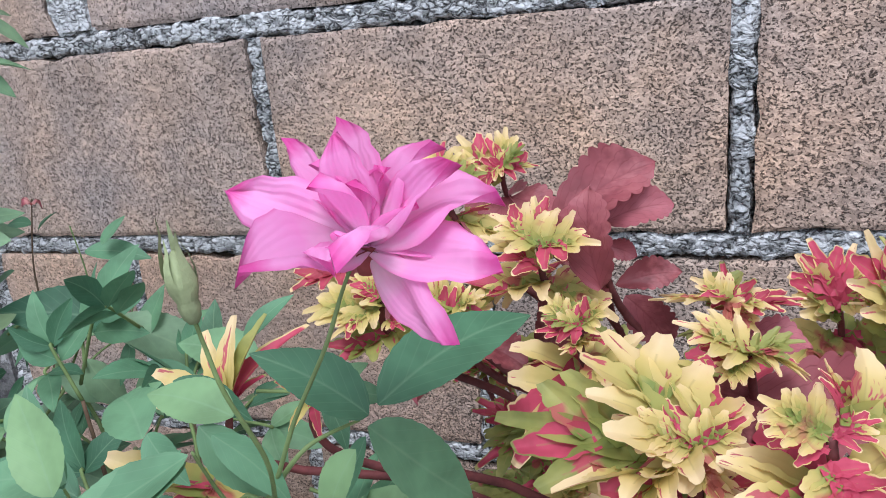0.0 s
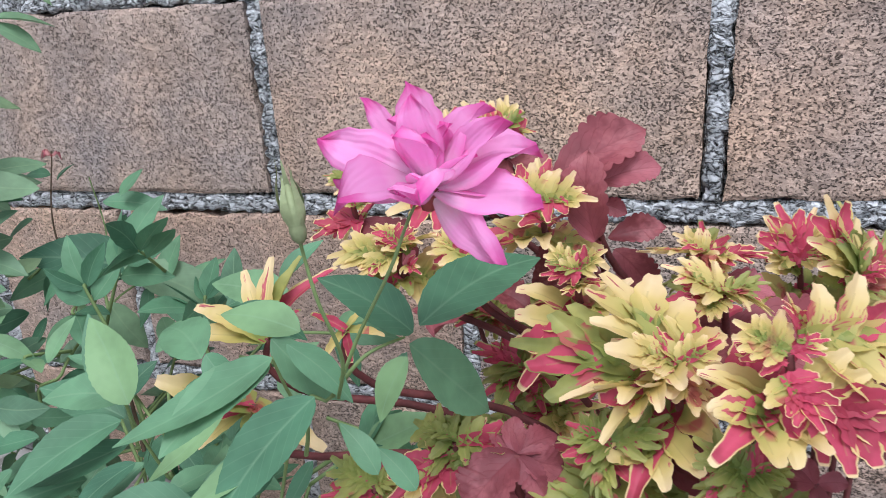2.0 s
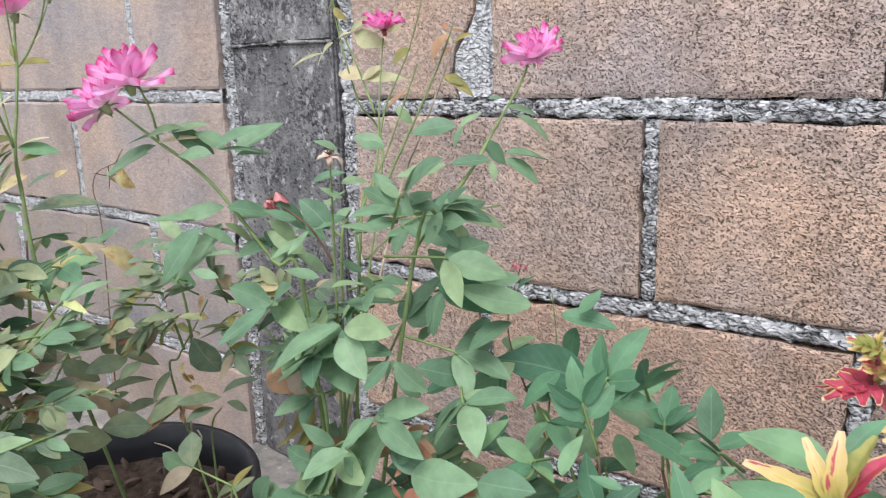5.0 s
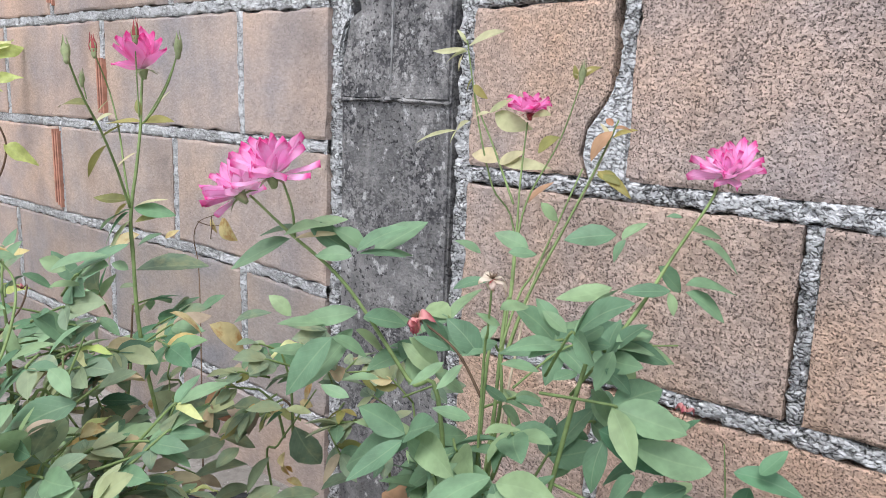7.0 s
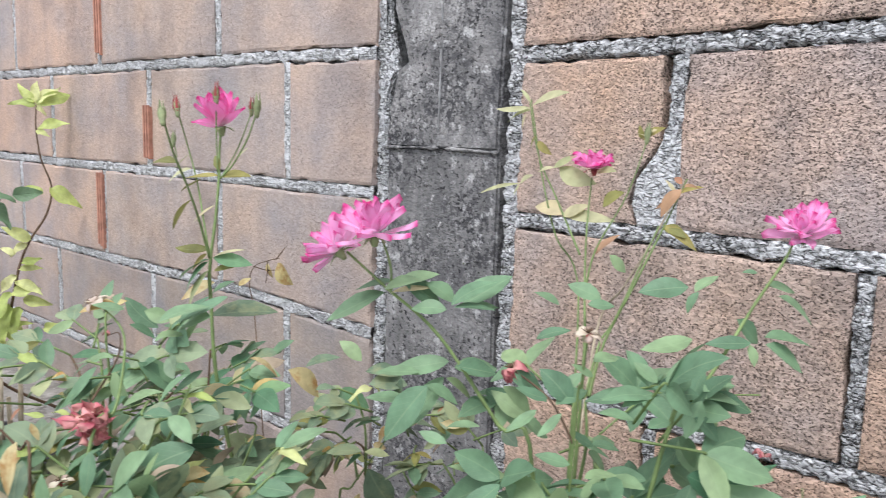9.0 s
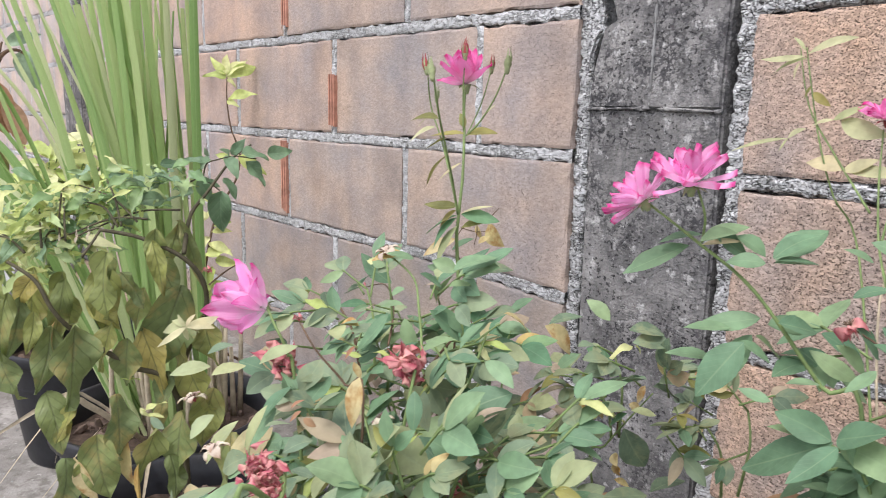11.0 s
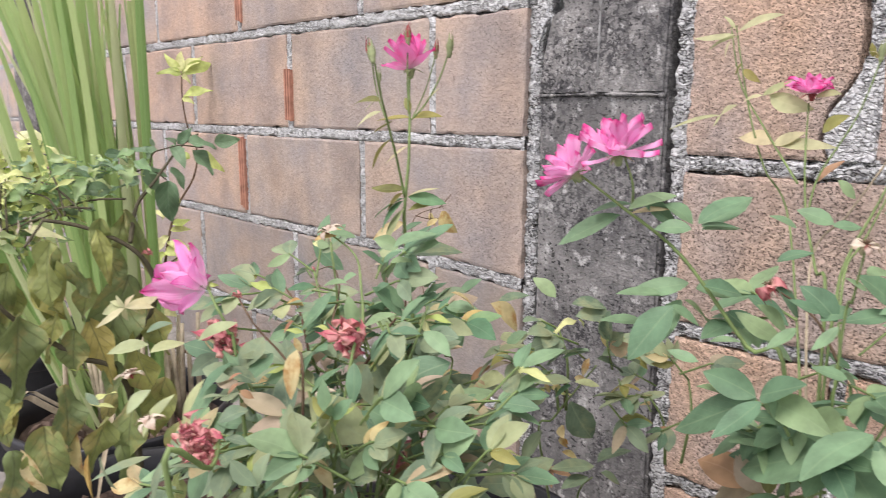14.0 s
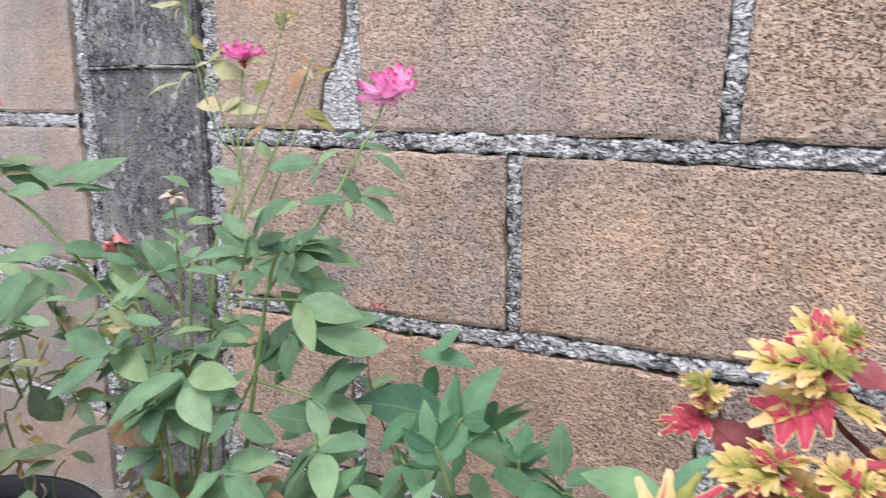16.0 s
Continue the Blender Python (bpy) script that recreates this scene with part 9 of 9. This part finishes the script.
for foot, tip in (((-0.187, -0.629, 0.646), (-0.198, -0.651, 0.649)), ((-0.175, -0.627, 0.648), (-0.192, -0.641, 0.638)), ((-0.180, -0.609, 0.652), (-0.159, -0.603, 0.627)),
                  ((-0.166, -0.596, 0.655), (-0.155, -0.566, 0.655)), ((-0.155, -0.570, 0.655), (-0.145, -0.542, 0.660)), ((-0.169, -0.590, 0.646), (-0.149, -0.570, 0.624)),
                  ((-0.172, -0.618, 0.613), (-0.168, -0.621, 0.563)), ((-0.184, -0.638, 0.629), (-0.184, -0.624, 0.598)), ((-0.183, -0.612, 0.626), (-0.168, -0.598, 0.605)),
                  ((-0.182, -0.650, 0.621), (-0.200, -0.661, 0.613)), ((-0.187, -0.636, 0.623), (-0.174, -0.617, 0.621)), ((-0.180, -0.603, 0.653), (-0.165, -0.595, 0.672)),
                  ((-0.179, -0.605, 0.652), (-0.169, -0.614, 0.661)), ((-0.184, -0.644, 0.626), (-0.193, -0.648, 0.638)), ((-0.173, -0.600, 0.649), (-0.163, -0.604, 0.636)),
                  ((-0.189, -0.646, 0.618), (-0.177, -0.658, 0.608)), ((-0.189, -0.626, 0.651), (-0.185, -0.631, 0.661))):
    put_leaf(chilli, SPRIG, foot, tip, (0.9, -0.3, 0.45), 1.0, roll=RNG.uniform(-0.6, 0.6))
for pts in ([(-0.173, -0.603, 0.652), (-0.178, -0.618, 0.648), (-0.182, -0.630, 0.643), (-0.184, -0.634, 0.629)],
            [(-0.173, -0.602, 0.652), (-0.165, -0.579, 0.649)],
            [(-0.184, -0.634, 0.629), (-0.189, -0.647, 0.623)],
            [(-0.178, -0.618, 0.613), (-0.181, -0.627, 0.621), (-0.184, -0.634, 0.626)]):
    cane(chilli, "twig", CHILLI_STEM, pts, 0.0006, 0.0010)
hang = random.Random(77)
for k in range(10):
    t = k / 9
    foot = Vector((-0.135, -0.83, 0.555)).lerp(Vector((-0.12, -0.665, 0.585)), t) + Vector((hang.uniform(-0.03, 0.03), hang.uniform(-0.012, 0.012), hang.uniform(-0.03, 0.01)))
    put_leaf(chilli, CHILLI, foot, foot + Vector((hang.uniform(0.0, 0.025), hang.uniform(-0.02, 0.02), -hang.uniform(0.045, 0.08))), (0.9, hang.uniform(-0.9, 0.3), 0.3), hang.uniform(0.4, 0.75))
chilli_tops(chilli, (-0.150, -0.822, 0.578), (-0.114, -0.675, 0.618), (-0.130, -0.795, 0.550), 300, 71)


# ---- lemongrass ----
lemongrass = base_of("lemongrass", (-0.50, -0.62, 0.195), "clump of tall upright lemongrass with long green blades", "lemongrass")


def grass_blade(plant, foot, mid, tip, half, material=GRASS, name="blade", blunt=False):
    """A long narrow blade, folded along its rib and arching to its tip."""
    line = smooth_line([foot, foot.lerp(mid, 0.55) + Vector((0, 0, 0.02)), mid, tip], 5)
    bm = bmesh.new()
    rows, uvs = [], []
    n = len(line) - 1
    side = Vector((0.5, 0.85, 0)).normalized()
    spin = RNG.uniform(-1.0, 1.0)
    for k, q in enumerate(line):
        d = (line[min(k + 1, n)] - line[max(k - 1, 0)]).normalized()
        s = (side - d * side.dot(d)).normalized()
        s = Matrix.Rotation(spin, 3, d) @ s
        f = d.cross(s)
        u = k / n
        w = half * (0.55 + 0.6 * math.sin(math.pi * min(1, 0.15 + 0.75 * u))) * (1 if u < 0.7 or blunt else max(0.06, (1 - u) / 0.3))
        rows.append([q - s * w + f * w * 0.35, q, q + s * w + f * w * 0.35])
        uvs.append([(u, 0), (u, 0.5), (u, 1)])
    sheet(bm, rows, uvs)
    part(name, bm, material, plant)


def lemongrass_clump():
    rnd = random.Random(5)
    left = Vector((-0.5, -0.86, 0)).normalized()
    away = Vector((-0.86, 0.5, 0)).normalized()
    for k in range(64):
        r = rnd.random()
        if r < 0.46:
            foot_at, lean, high = rnd.uniform(-0.10, 0.01), rnd.uniform(-0.02, 0.11), rnd.choice((0.62, 0.66, 0.9, 0.95, 1.0))
        elif r < 0.87:
            foot_at, lean, high = rnd.uniform(-0.06, 0.03), rnd.uniform(0.08, 0.27), rnd.uniform(0.66, 0.98)
        else:
            foot_at, lean, high = rnd.uniform(-0.02, 0.05), rnd.uniform(0.30, 0.55), rnd.uniform(0.62, 0.85)
        foot = Vector((-0.54, -0.63, 0.19)) + left * foot_at + away * rnd.uniform(-0.05, 0.05)
        depth = rnd.uniform(-0.06, 0.12)
        tip = foot + left * lean + away * depth + Vector((0, 0, high))
        mid = foot + left * lean * 0.45 + away * depth * 0.4 + Vector((0, 0, high * 0.60))
        if r > 0.94:
            tip.z -= 0.12
        grass_blade(lemongrass, foot, mid, tip, rnd.uniform(0.0032, 0.0074), blunt=r < 0.46 and high < 0.7)
    for lean, high, drop in ((0.42, 0.62, 0.1), (0.50, 0.42, 0.14), (0.36, 0.30, 0.16), (0.28, 0.25, 0.2), (0.55, 0.66, 0.05)):
        foot = Vector((-0.54, -0.64, 0.2))
        grass_blade(lemongrass, foot, foot + left * lean * 0.6 + Vector((0, 0, high)), foot + left * lean * 1.15 + Vector((0, 0, high - drop)), 0.008)
    for k in range(26):
        foot = Vector((-0.52, -0.60, 0.19)) + left * rnd.uniform(-0.1, 0.08) + away * rnd.uniform(-0.06, 0.06)
        bm = bmesh.new()
        tube(bm, [foot, foot + Vector((rnd.uniform(-0.02, 0.02), rnd.uniform(-0.02, 0.02), rnd.uniform(0.1, 0.18)))], 0.005, 0.003, 6, 3)
        part("stalk", bm, PALE_TWIG, lemongrass)

    for k in range(6):
        a = 3.2 + 0.55 * k
        foot = Vector((-0.50 + 0.05 * math.cos(a), -0.62 + 0.05 * math.sin(a), 0.20))
        out = Vector((math.cos(a), math.sin(a), 0))
        grass_blade(lemongrass, foot, foot + out * rnd.uniform(0.08, 0.14) + Vector((0, 0, rnd.uniform(0.05, 0.13))), foot + out * rnd.uniform(0.2, 0.28) + Vector((0, 0, rnd.uniform(-0.12, 0.02))), 0.004, PALE_TWIG, "dry_blade")


lemongrass_clump()


# ---- pale shrub, seedling, far corner ----
def shrub(name, foot, height, spread, count, kinds, size, label, seed, stem_mat=CANE, sprigs=7, group=""):
    rnd = random.Random(seed)
    b = base_of(name, foot, label, name.replace("_", " "), group)
    f = Vector(foot)
    per = max(1, count // sprigs)
    for k in range(sprigs):
        a = 6.2832 * k / sprigs + rnd.uniform(-0.4, 0.4)
        top = f + Vector((math.cos(a) * spread * rnd.uniform(0.3, 1), math.sin(a) * spread * rnd.uniform(0.3, 1), height * rnd.uniform(0.65, 1.0)))
        mid = f.lerp(top, 0.5) + Vector((0.01, 0.0, 0.03))
        cane(b, "stem", stem_mat, [top, mid, f], 0.0015, 0.004)
        for j in range(per):
            t = 0.35 + 0.65 * j / per
            p = f.lerp(mid, t * 2) if t < 0.5 else mid.lerp(top, t * 2 - 1)
            h = 2.4 * j + rnd.uniform(-0.4, 0.4)
            put_leaf(b, kinds, p, p + Vector((math.cos(h), math.sin(h), rnd.uniform(-0.3, 0.55))).normalized() * size * rnd.uniform(0.7, 1.2), (0.6, -0.3, 0.7))
    return b


young_shrub = base_of("young_shrub", (-0.99, -0.72, 0.195), "bushy young plant with pale yellow-green leaves", "young shrub")
rnd = random.Random(81)
for k in range(17):
    y = -0.86 + 0.27 * k / 16
    top = Vector((-1.03 + 0.18 * (y + 0.73) + rnd.uniform(-0.07, 0.05), y, 0.655 - 1.6 * max(0.0, -0.74 - y) - 0.25 * max(0.0, y + 0.66) - rnd.uniform(0, 0.13)))
    mid = Vector((-0.99, -0.72, 0.195)).lerp(top, 0.55) + Vector((0.0, -0.012, 0.05))
    cane(young_shrub, "stem", CANE, [top, mid, (-0.99, -0.72, 0.195)], 0.0012, 0.004)
    for j in range(13):
        p = mid.lerp(top, 0.25 + 0.75 * j / 12)
        h = 2.4 * j + rnd.uniform(-0.4, 0.4)
        way = Vector((math.cos(h), 1.1 * math.sin(h), rnd.uniform(-0.15, 0.6) if j < 9 else rnd.uniform(0.3, 1.1)))
        put_leaf(young_shrub, LIME if rnd.random() < 0.7 else YOUNG, p, p + way.normalized() * rnd.uniform(0.045, 0.085), (0.5, -0.3, 0.8), 1.25)
seedling = base_of("seedling", (-1.29, -0.24, 0.0), "thin young tree with a few yellow-green leaves", "seedling")
cane(seedling, "stem", TWIG, [(-1.314, -0.249, 0.778), (-1.309, -0.253, 0.721), (-1.299, -0.248, 0.648), (-1.286, -0.230, 0.578), (-1.282, -0.245, 0.510), (-1.285, -0.286, 0.443), (-1.284, -0.313, 0.375), (-1.277, -0.340, 0.261), (-1.271, -0.379, 0.120), (-1.29, -0.24, 0.0)], 0.0016, 0.004)
for foot, tip in (((-1.317, -0.248, 0.781), (-1.303, -0.164, 0.833)), ((-1.317, -0.248, 0.781), (-1.324, -0.203, 0.851)), ((-1.317, -0.248, 0.778), (-1.324, -0.309, 0.792)),
                  ((-1.318, -0.250, 0.784), (-1.340, -0.285, 0.841)), ((-1.317, -0.248, 0.784), (-1.335, -0.239, 0.852)), ((-1.317, -0.248, 0.778), (-1.298, -0.229, 0.758)),
                  ((-1.310, -0.250, 0.721), (-1.253, -0.192, 0.739)), ((-1.309, -0.250, 0.718), (-1.269, -0.242, 0.711)), ((-1.286, -0.233, 0.576), (-1.232, -0.175, 0.537)),
                  ((-1.288, -0.249, 0.561), (-1.303, -0.292, 0.584)), ((-1.282, -0.284, 0.446), (-1.283, -0.346, 0.483)), ((-1.283, -0.291, 0.438), (-1.289, -0.338, 0.413)),
                  ((-1.281, -0.308, 0.390), (-1.275, -0.260, 0.408)), ((-1.281, -0.314, 0.376), (-1.275, -0.258, 0.374)), ((-1.280, -0.318, 0.361), (-1.288, -0.364, 0.321)),
                  ((-1.279, -0.324, 0.347), (-1.219, -0.279, 0.320)), ((-1.278, -0.333, 0.319), (-1.246, -0.384, 0.270)), ((-1.278, -0.332, 0.319), (-1.232, -0.289, 0.341)),
                  ((-1.276, -0.339, 0.291), (-1.239, -0.382, 0.212)), ((-1.273, -0.344, 0.262), (-1.262, -0.308, 0.222)), ((-1.272, -0.347, 0.248), (-1.254, -0.325, 0.188)),
                  ((-1.272, -0.352, 0.234), (-1.249, -0.395, 0.169)), ((-1.270, -0.309, 0.303), (-1.224, -0.261, 0.295)), ((-1.269, -0.317, 0.282), (-1.231, -0.357, 0.224)),
                  ((-1.250, -0.272, 0.226), (-1.200, -0.232, 0.241)), ((-1.287, -0.319, 0.412), (-1.308, -0.353, 0.434)), ((-1.268, -0.335, 0.240), (-1.238, -0.305, 0.254)),
                  ((-1.270, -0.361, 0.206), (-1.226, -0.328, 0.147)),):
    put_leaf(seedling, YOUNG, foot, tip, (0.7, -0.5, 0.5), 1.2)
dark_shrub = base_of("dark_shrub", (-2.80, -0.78, 0.0), "tall thin shrub with green and brown hanging leaves", "dark shrub")
limbs = [[(-2.80, -0.67, 0.93), (-2.80, -0.71, 0.78), (-2.80, -0.75, 0.60), (-2.80, -0.757, 0.40), (-2.80, -0.78, 0.0)], [(-2.82, -0.86, 0.72), (-2.81, -0.83, 0.60), (-2.80, -0.78, 0.47), (-2.80, -0.757, 0.36)],
         [(-2.78, -0.57, 0.86), (-2.79, -0.62, 0.90), (-2.80, -0.68, 0.87), (-2.80, -0.73, 0.72)], [(-2.80, -0.80, 0.86), (-2.80, -0.77, 0.76), (-2.80, -0.745, 0.64)], [(-2.79, -0.86, 0.30), (-2.80, -0.81, 0.26), (-2.80, -0.77, 0.16)]]
for pts in limbs:
    cane(dark_shrub, "branch", TWIG, pts, 0.004, 0.010)
for foot, way, size, kinds, wide in (((-2.82, -0.87, 0.74), (0.1, 0.05, -1), 0.15, OLIVE, 1.6), ((-2.81, -0.84, 0.66), (0.1, -0.9, -0.45), 0.19, SPRIG, 1.0), ((-2.81, -0.83, 0.60), (0.1, -0.7, -0.7), 0.17, SPRIG, 0.9), ((-2.80, -0.78, 0.66), (0.1, 0.0, -1), 0.23, RUSTY, 1.1),
                                     ((-2.80, -0.74, 0.70), (0.1, -0.1, -1), 0.20, OLIVE, 1.0), ((-2.80, -0.70, 0.78), (0.1, 0.05, -1), 0.23, RUSTY, 1.2), ((-2.80, -0.68, 0.72), (0.1, 0.25, -1), 0.22, RUSTY, 1.0), ((-2.79, -0.60, 0.90), (0.1, 0.2, -1), 0.17, SPRIG, 1.0),
                                     ((-2.80, -0.66, 0.92), (0.1, 0.8, 0.3), 0.14, SPRIG, 0.9), ((-2.80, -0.70, 0.90), (0.1, -0.9, 0.1), 0.17, SPRIG, 0.9), ((-2.80, -0.80, 0.87), (0.1, -0.8, 0.3), 0.14, SPRIG, 0.9), ((-2.80, -0.80, 0.86), (0.1, 0.1, -1), 0.15, OLIVE, 1.0),
                                     ((-2.80, -0.77, 0.58), (0.1, -0.4, -0.9), 0.20, SPRIG, 0.9), ((-2.80, -0.75, 0.55), (0.1, 0.3, -0.9), 0.20, OLIVE, 0.9), ((-2.80, -0.80, 0.48), (0.1, -0.5, -0.8), 0.19, DARK, 1.0), ((-2.80, -0.79, 0.52), (0.1, -0.05, -1), 0.18, RUSTY, 0.8),
                                     ((-2.79, -0.86, 0.32), (0.1, -0.6, -0.5), 0.14, SPRIG, 1.1), ((-2.79, -0.84, 0.29), (0.1, -0.2, -1), 0.16, SPRIG, 1.1), ((-2.79, -0.82, 0.27), (0.1, 0.3, -0.9), 0.15, DARK, 1.1), ((-2.80, -0.80, 0.24), (0.1, -0.5, -0.2), 0.13, DARK, 1.1), ((-2.79, -0.84, 0.31), (0.1, -0.7, 0.3), 0.14, SPRIG, 1.0)):
    put_leaf(dark_shrub, kinds, foot, Vector(foot) + Vector(way).normalized() * size, (0.9, -0.2, 0.35), wide)
shrub("dark_shrub", (-3.3, -0.95, 0.0), 1.15, 0.3, 70, DARK, 0.15, "tall shrub with dark and brown hanging leaves", 83, TWIG, 5)


def broken_slab():
    """A thick slab of broken concrete propped on rubble."""
    corners = [(-2.13, -0.97, 0.010), (-1.60, -0.93, 0.010), (-1.46, -0.71, 0.175), (-2.08, -0.67, 0.225)]
    n = (Vector(corners[1]) - Vector(corners[0])).cross(Vector(corners[3]) - Vector(corners[0])).normalized()
    bm = bmesh.new()
    rnd = random.Random(9)
    ring = []
    for k in range(4):
        a, b = Vector(corners[k]), Vector(corners[(k + 1) % 4])
        for j in range(6):
            ring.append(a.lerp(b, j / 6) + Vector((rnd.uniform(-0.012, 0.012), rnd.uniform(-0.012, 0.012), rnd.uniform(0, 0.012))))
    top = [bm.verts.new(p + n * 0.075) for p in ring]
    low = [bm.verts.new(p + Vector((rnd.uniform(-0.01, 0.01), rnd.uniform(-0.01, 0.01), 0))) for p in ring]
    bm.faces.new(top)
    bm.faces.new(list(reversed(low)))
    for k in range(len(top)):
        q = (k + 1) % len(top)
        bm.faces.new((top[q], top[k], low[k], low[q]))
    bmesh.ops.recalc_face_normals(bm, faces=bm.faces[:])
    ob = new("concrete_slab", mesh_of("concrete_slab", bm, SLAB, False))
    tagged(ob, "thick broken slab of grey concrete leaning on rubble", "slab")


broken_slab()


def rubble():
    rnd = random.Random(12)
    bm = bmesh.new()
    for k in range(420):
        x, y = rnd.uniform(-4.6, -1.9), rnd.uniform(-1.6, -0.45)
        s = rnd.uniform(0.008, 0.035) * (1 if rnd.random() < 0.9 else 1.8)
        m = Matrix.Translation((x, y, s * 0.3)) @ Euler((rnd.uniform(0, 3), rnd.uniform(0, 3), rnd.uniform(0, 3))).to_matrix().to_4x4() @ Matrix.Diagonal((s * 1.3, s, s * 0.7, 1))
        bmesh.ops.create_icosphere(bm, subdivisions=1, radius=1, matrix=m)
    for k in range(30):
        x, y, s = rnd.uniform(-1.95, -1.5), rnd.uniform(-0.75, -0.5), rnd.uniform(0.03, 0.07)
        m = Matrix.Translation((x, y, s * 0.6)) @ Euler((rnd.uniform(0, 3), rnd.uniform(0, 3), rnd.uniform(0, 3))).to_matrix().to_4x4() @ Matrix.Diagonal((s * 1.3, s, s * 0.8, 1))
        bmesh.ops.create_icosphere(bm, subdivisions=1, radius=1, matrix=m)
    for k in range(170):
        x, y, s = rnd.uniform(-1.9, -0.35), rnd.uniform(-1.35, -0.72), rnd.uniform(0.001, 0.0035)
        m = Matrix.Translation((x, y, s * 0.4)) @ Euler((rnd.uniform(0, 3), rnd.uniform(0, 3), rnd.uniform(0, 3))).to_matrix().to_4x4() @ Matrix.Diagonal((s * 1.4, s, s * 0.6, 1))
        bmesh.ops.create_icosphere(bm, subdivisions=1, radius=1, matrix=m)
    ob = new("rubble", mesh_of("rubble", bm, SLAB, False))
    tagged(ob, "loose stones and broken concrete on bare earth", "rubble", kind="stuff")


rubble()


def low_kerb():
    bm = bmesh.new()
    a, b = Vector((-6.5, -1.08, 0)), Vector((-3.05, -0.84, 0))
    d = (b - a).normalized()
    s = Vector((-d.y, d.x, 0)) * 0.07
    quad = [a - s, b - s, b + s, a + s]
    lo = [bm.verts.new(p) for p in quad]
    hi = [bm.verts.new(p + Vector((0, 0, 0.13))) for p in quad]
    bm.faces.new(hi)
    bm.faces.new(list(reversed(lo)))
    for k in range(4):
        q = (k + 1) % 4
        bm.faces.new((hi[q], hi[k], lo[k], lo[q]))
    bmesh.ops.recalc_face_normals(bm, faces=bm.faces[:])
    bmesh.ops.bevel(bm, geom=bm.edges[:], offset=0.01, segments=2)
    ob = new("garden_kerb", mesh_of("garden_kerb", bm, CEMENT, False))
    tagged(ob, "pale concrete kerb round the far bed", "kerb", kind="structure")


low_kerb()
red_kinds = petal_kinds(PETAL_RED, 60, width=0.4, wavy=0.7)
petals = base_of("fallen_petal", (-1.70, -0.862, 0.006), "fallen bright red petals on the paving", "petal")
for k in range(5):
    a = 1.3 * k
    put_leaf(petals, red_kinds, (-1.70 + 0.012 * math.cos(a), -0.862 + 0.012 * math.sin(a), 0.012), (-1.70 + 0.045 * math.cos(a), -0.862 + 0.045 * math.sin(a), 0.02), name="petal")


# ---- the inner leaves of the densest plants, joined ----
def join_rest(bush, keep=290):
    """Leaves past the nearest few hundred become one part."""
    found = sorted((ob for ob in bush.children if ob.name.split(".")[0] == "leaf"), key=lambda ob: (bush.matrix_basis @ ob.matrix_basis).translation.y)
    rest = found[keep:]
    if len(rest) < 20:
        return
    verts, faces, slots, uvs, mats = [], [], [], [], []
    for ob in rest:
        me, m, first = ob.data, bush.matrix_basis @ ob.matrix_basis, len(verts)
        if me.materials[0] not in mats:
            mats.append(me.materials[0])
        slot = mats.index(me.materials[0])
        verts += [tuple(m @ v.co) for v in me.vertices]
        layer = me.uv_layers[0].data
        for p in me.polygons:
            faces.append([first + i for i in p.vertices])
            slots.append(slot)
            uvs += [c for i in p.loop_indices for c in layer[i].uv]
        bpy.data.objects.remove(ob)
    me = bpy.data.meshes.new("foliage")
    me.from_pydata(verts, [], faces)
    me.uv_layers.new(name="UVMap").data.foreach_set("uv", uvs)
    for mat in mats:
        me.materials.append(mat)
    me.polygons.foreach_set("material_index", slots)
    me.polygons.foreach_set("use_smooth", [True] * len(faces))
    tagged(under(bush, "foliage", me), kind="stuff")


for bush in (rose_a, rose_b, rose_c, rose_d, rose_e, chilli):
    join_rest(bush)
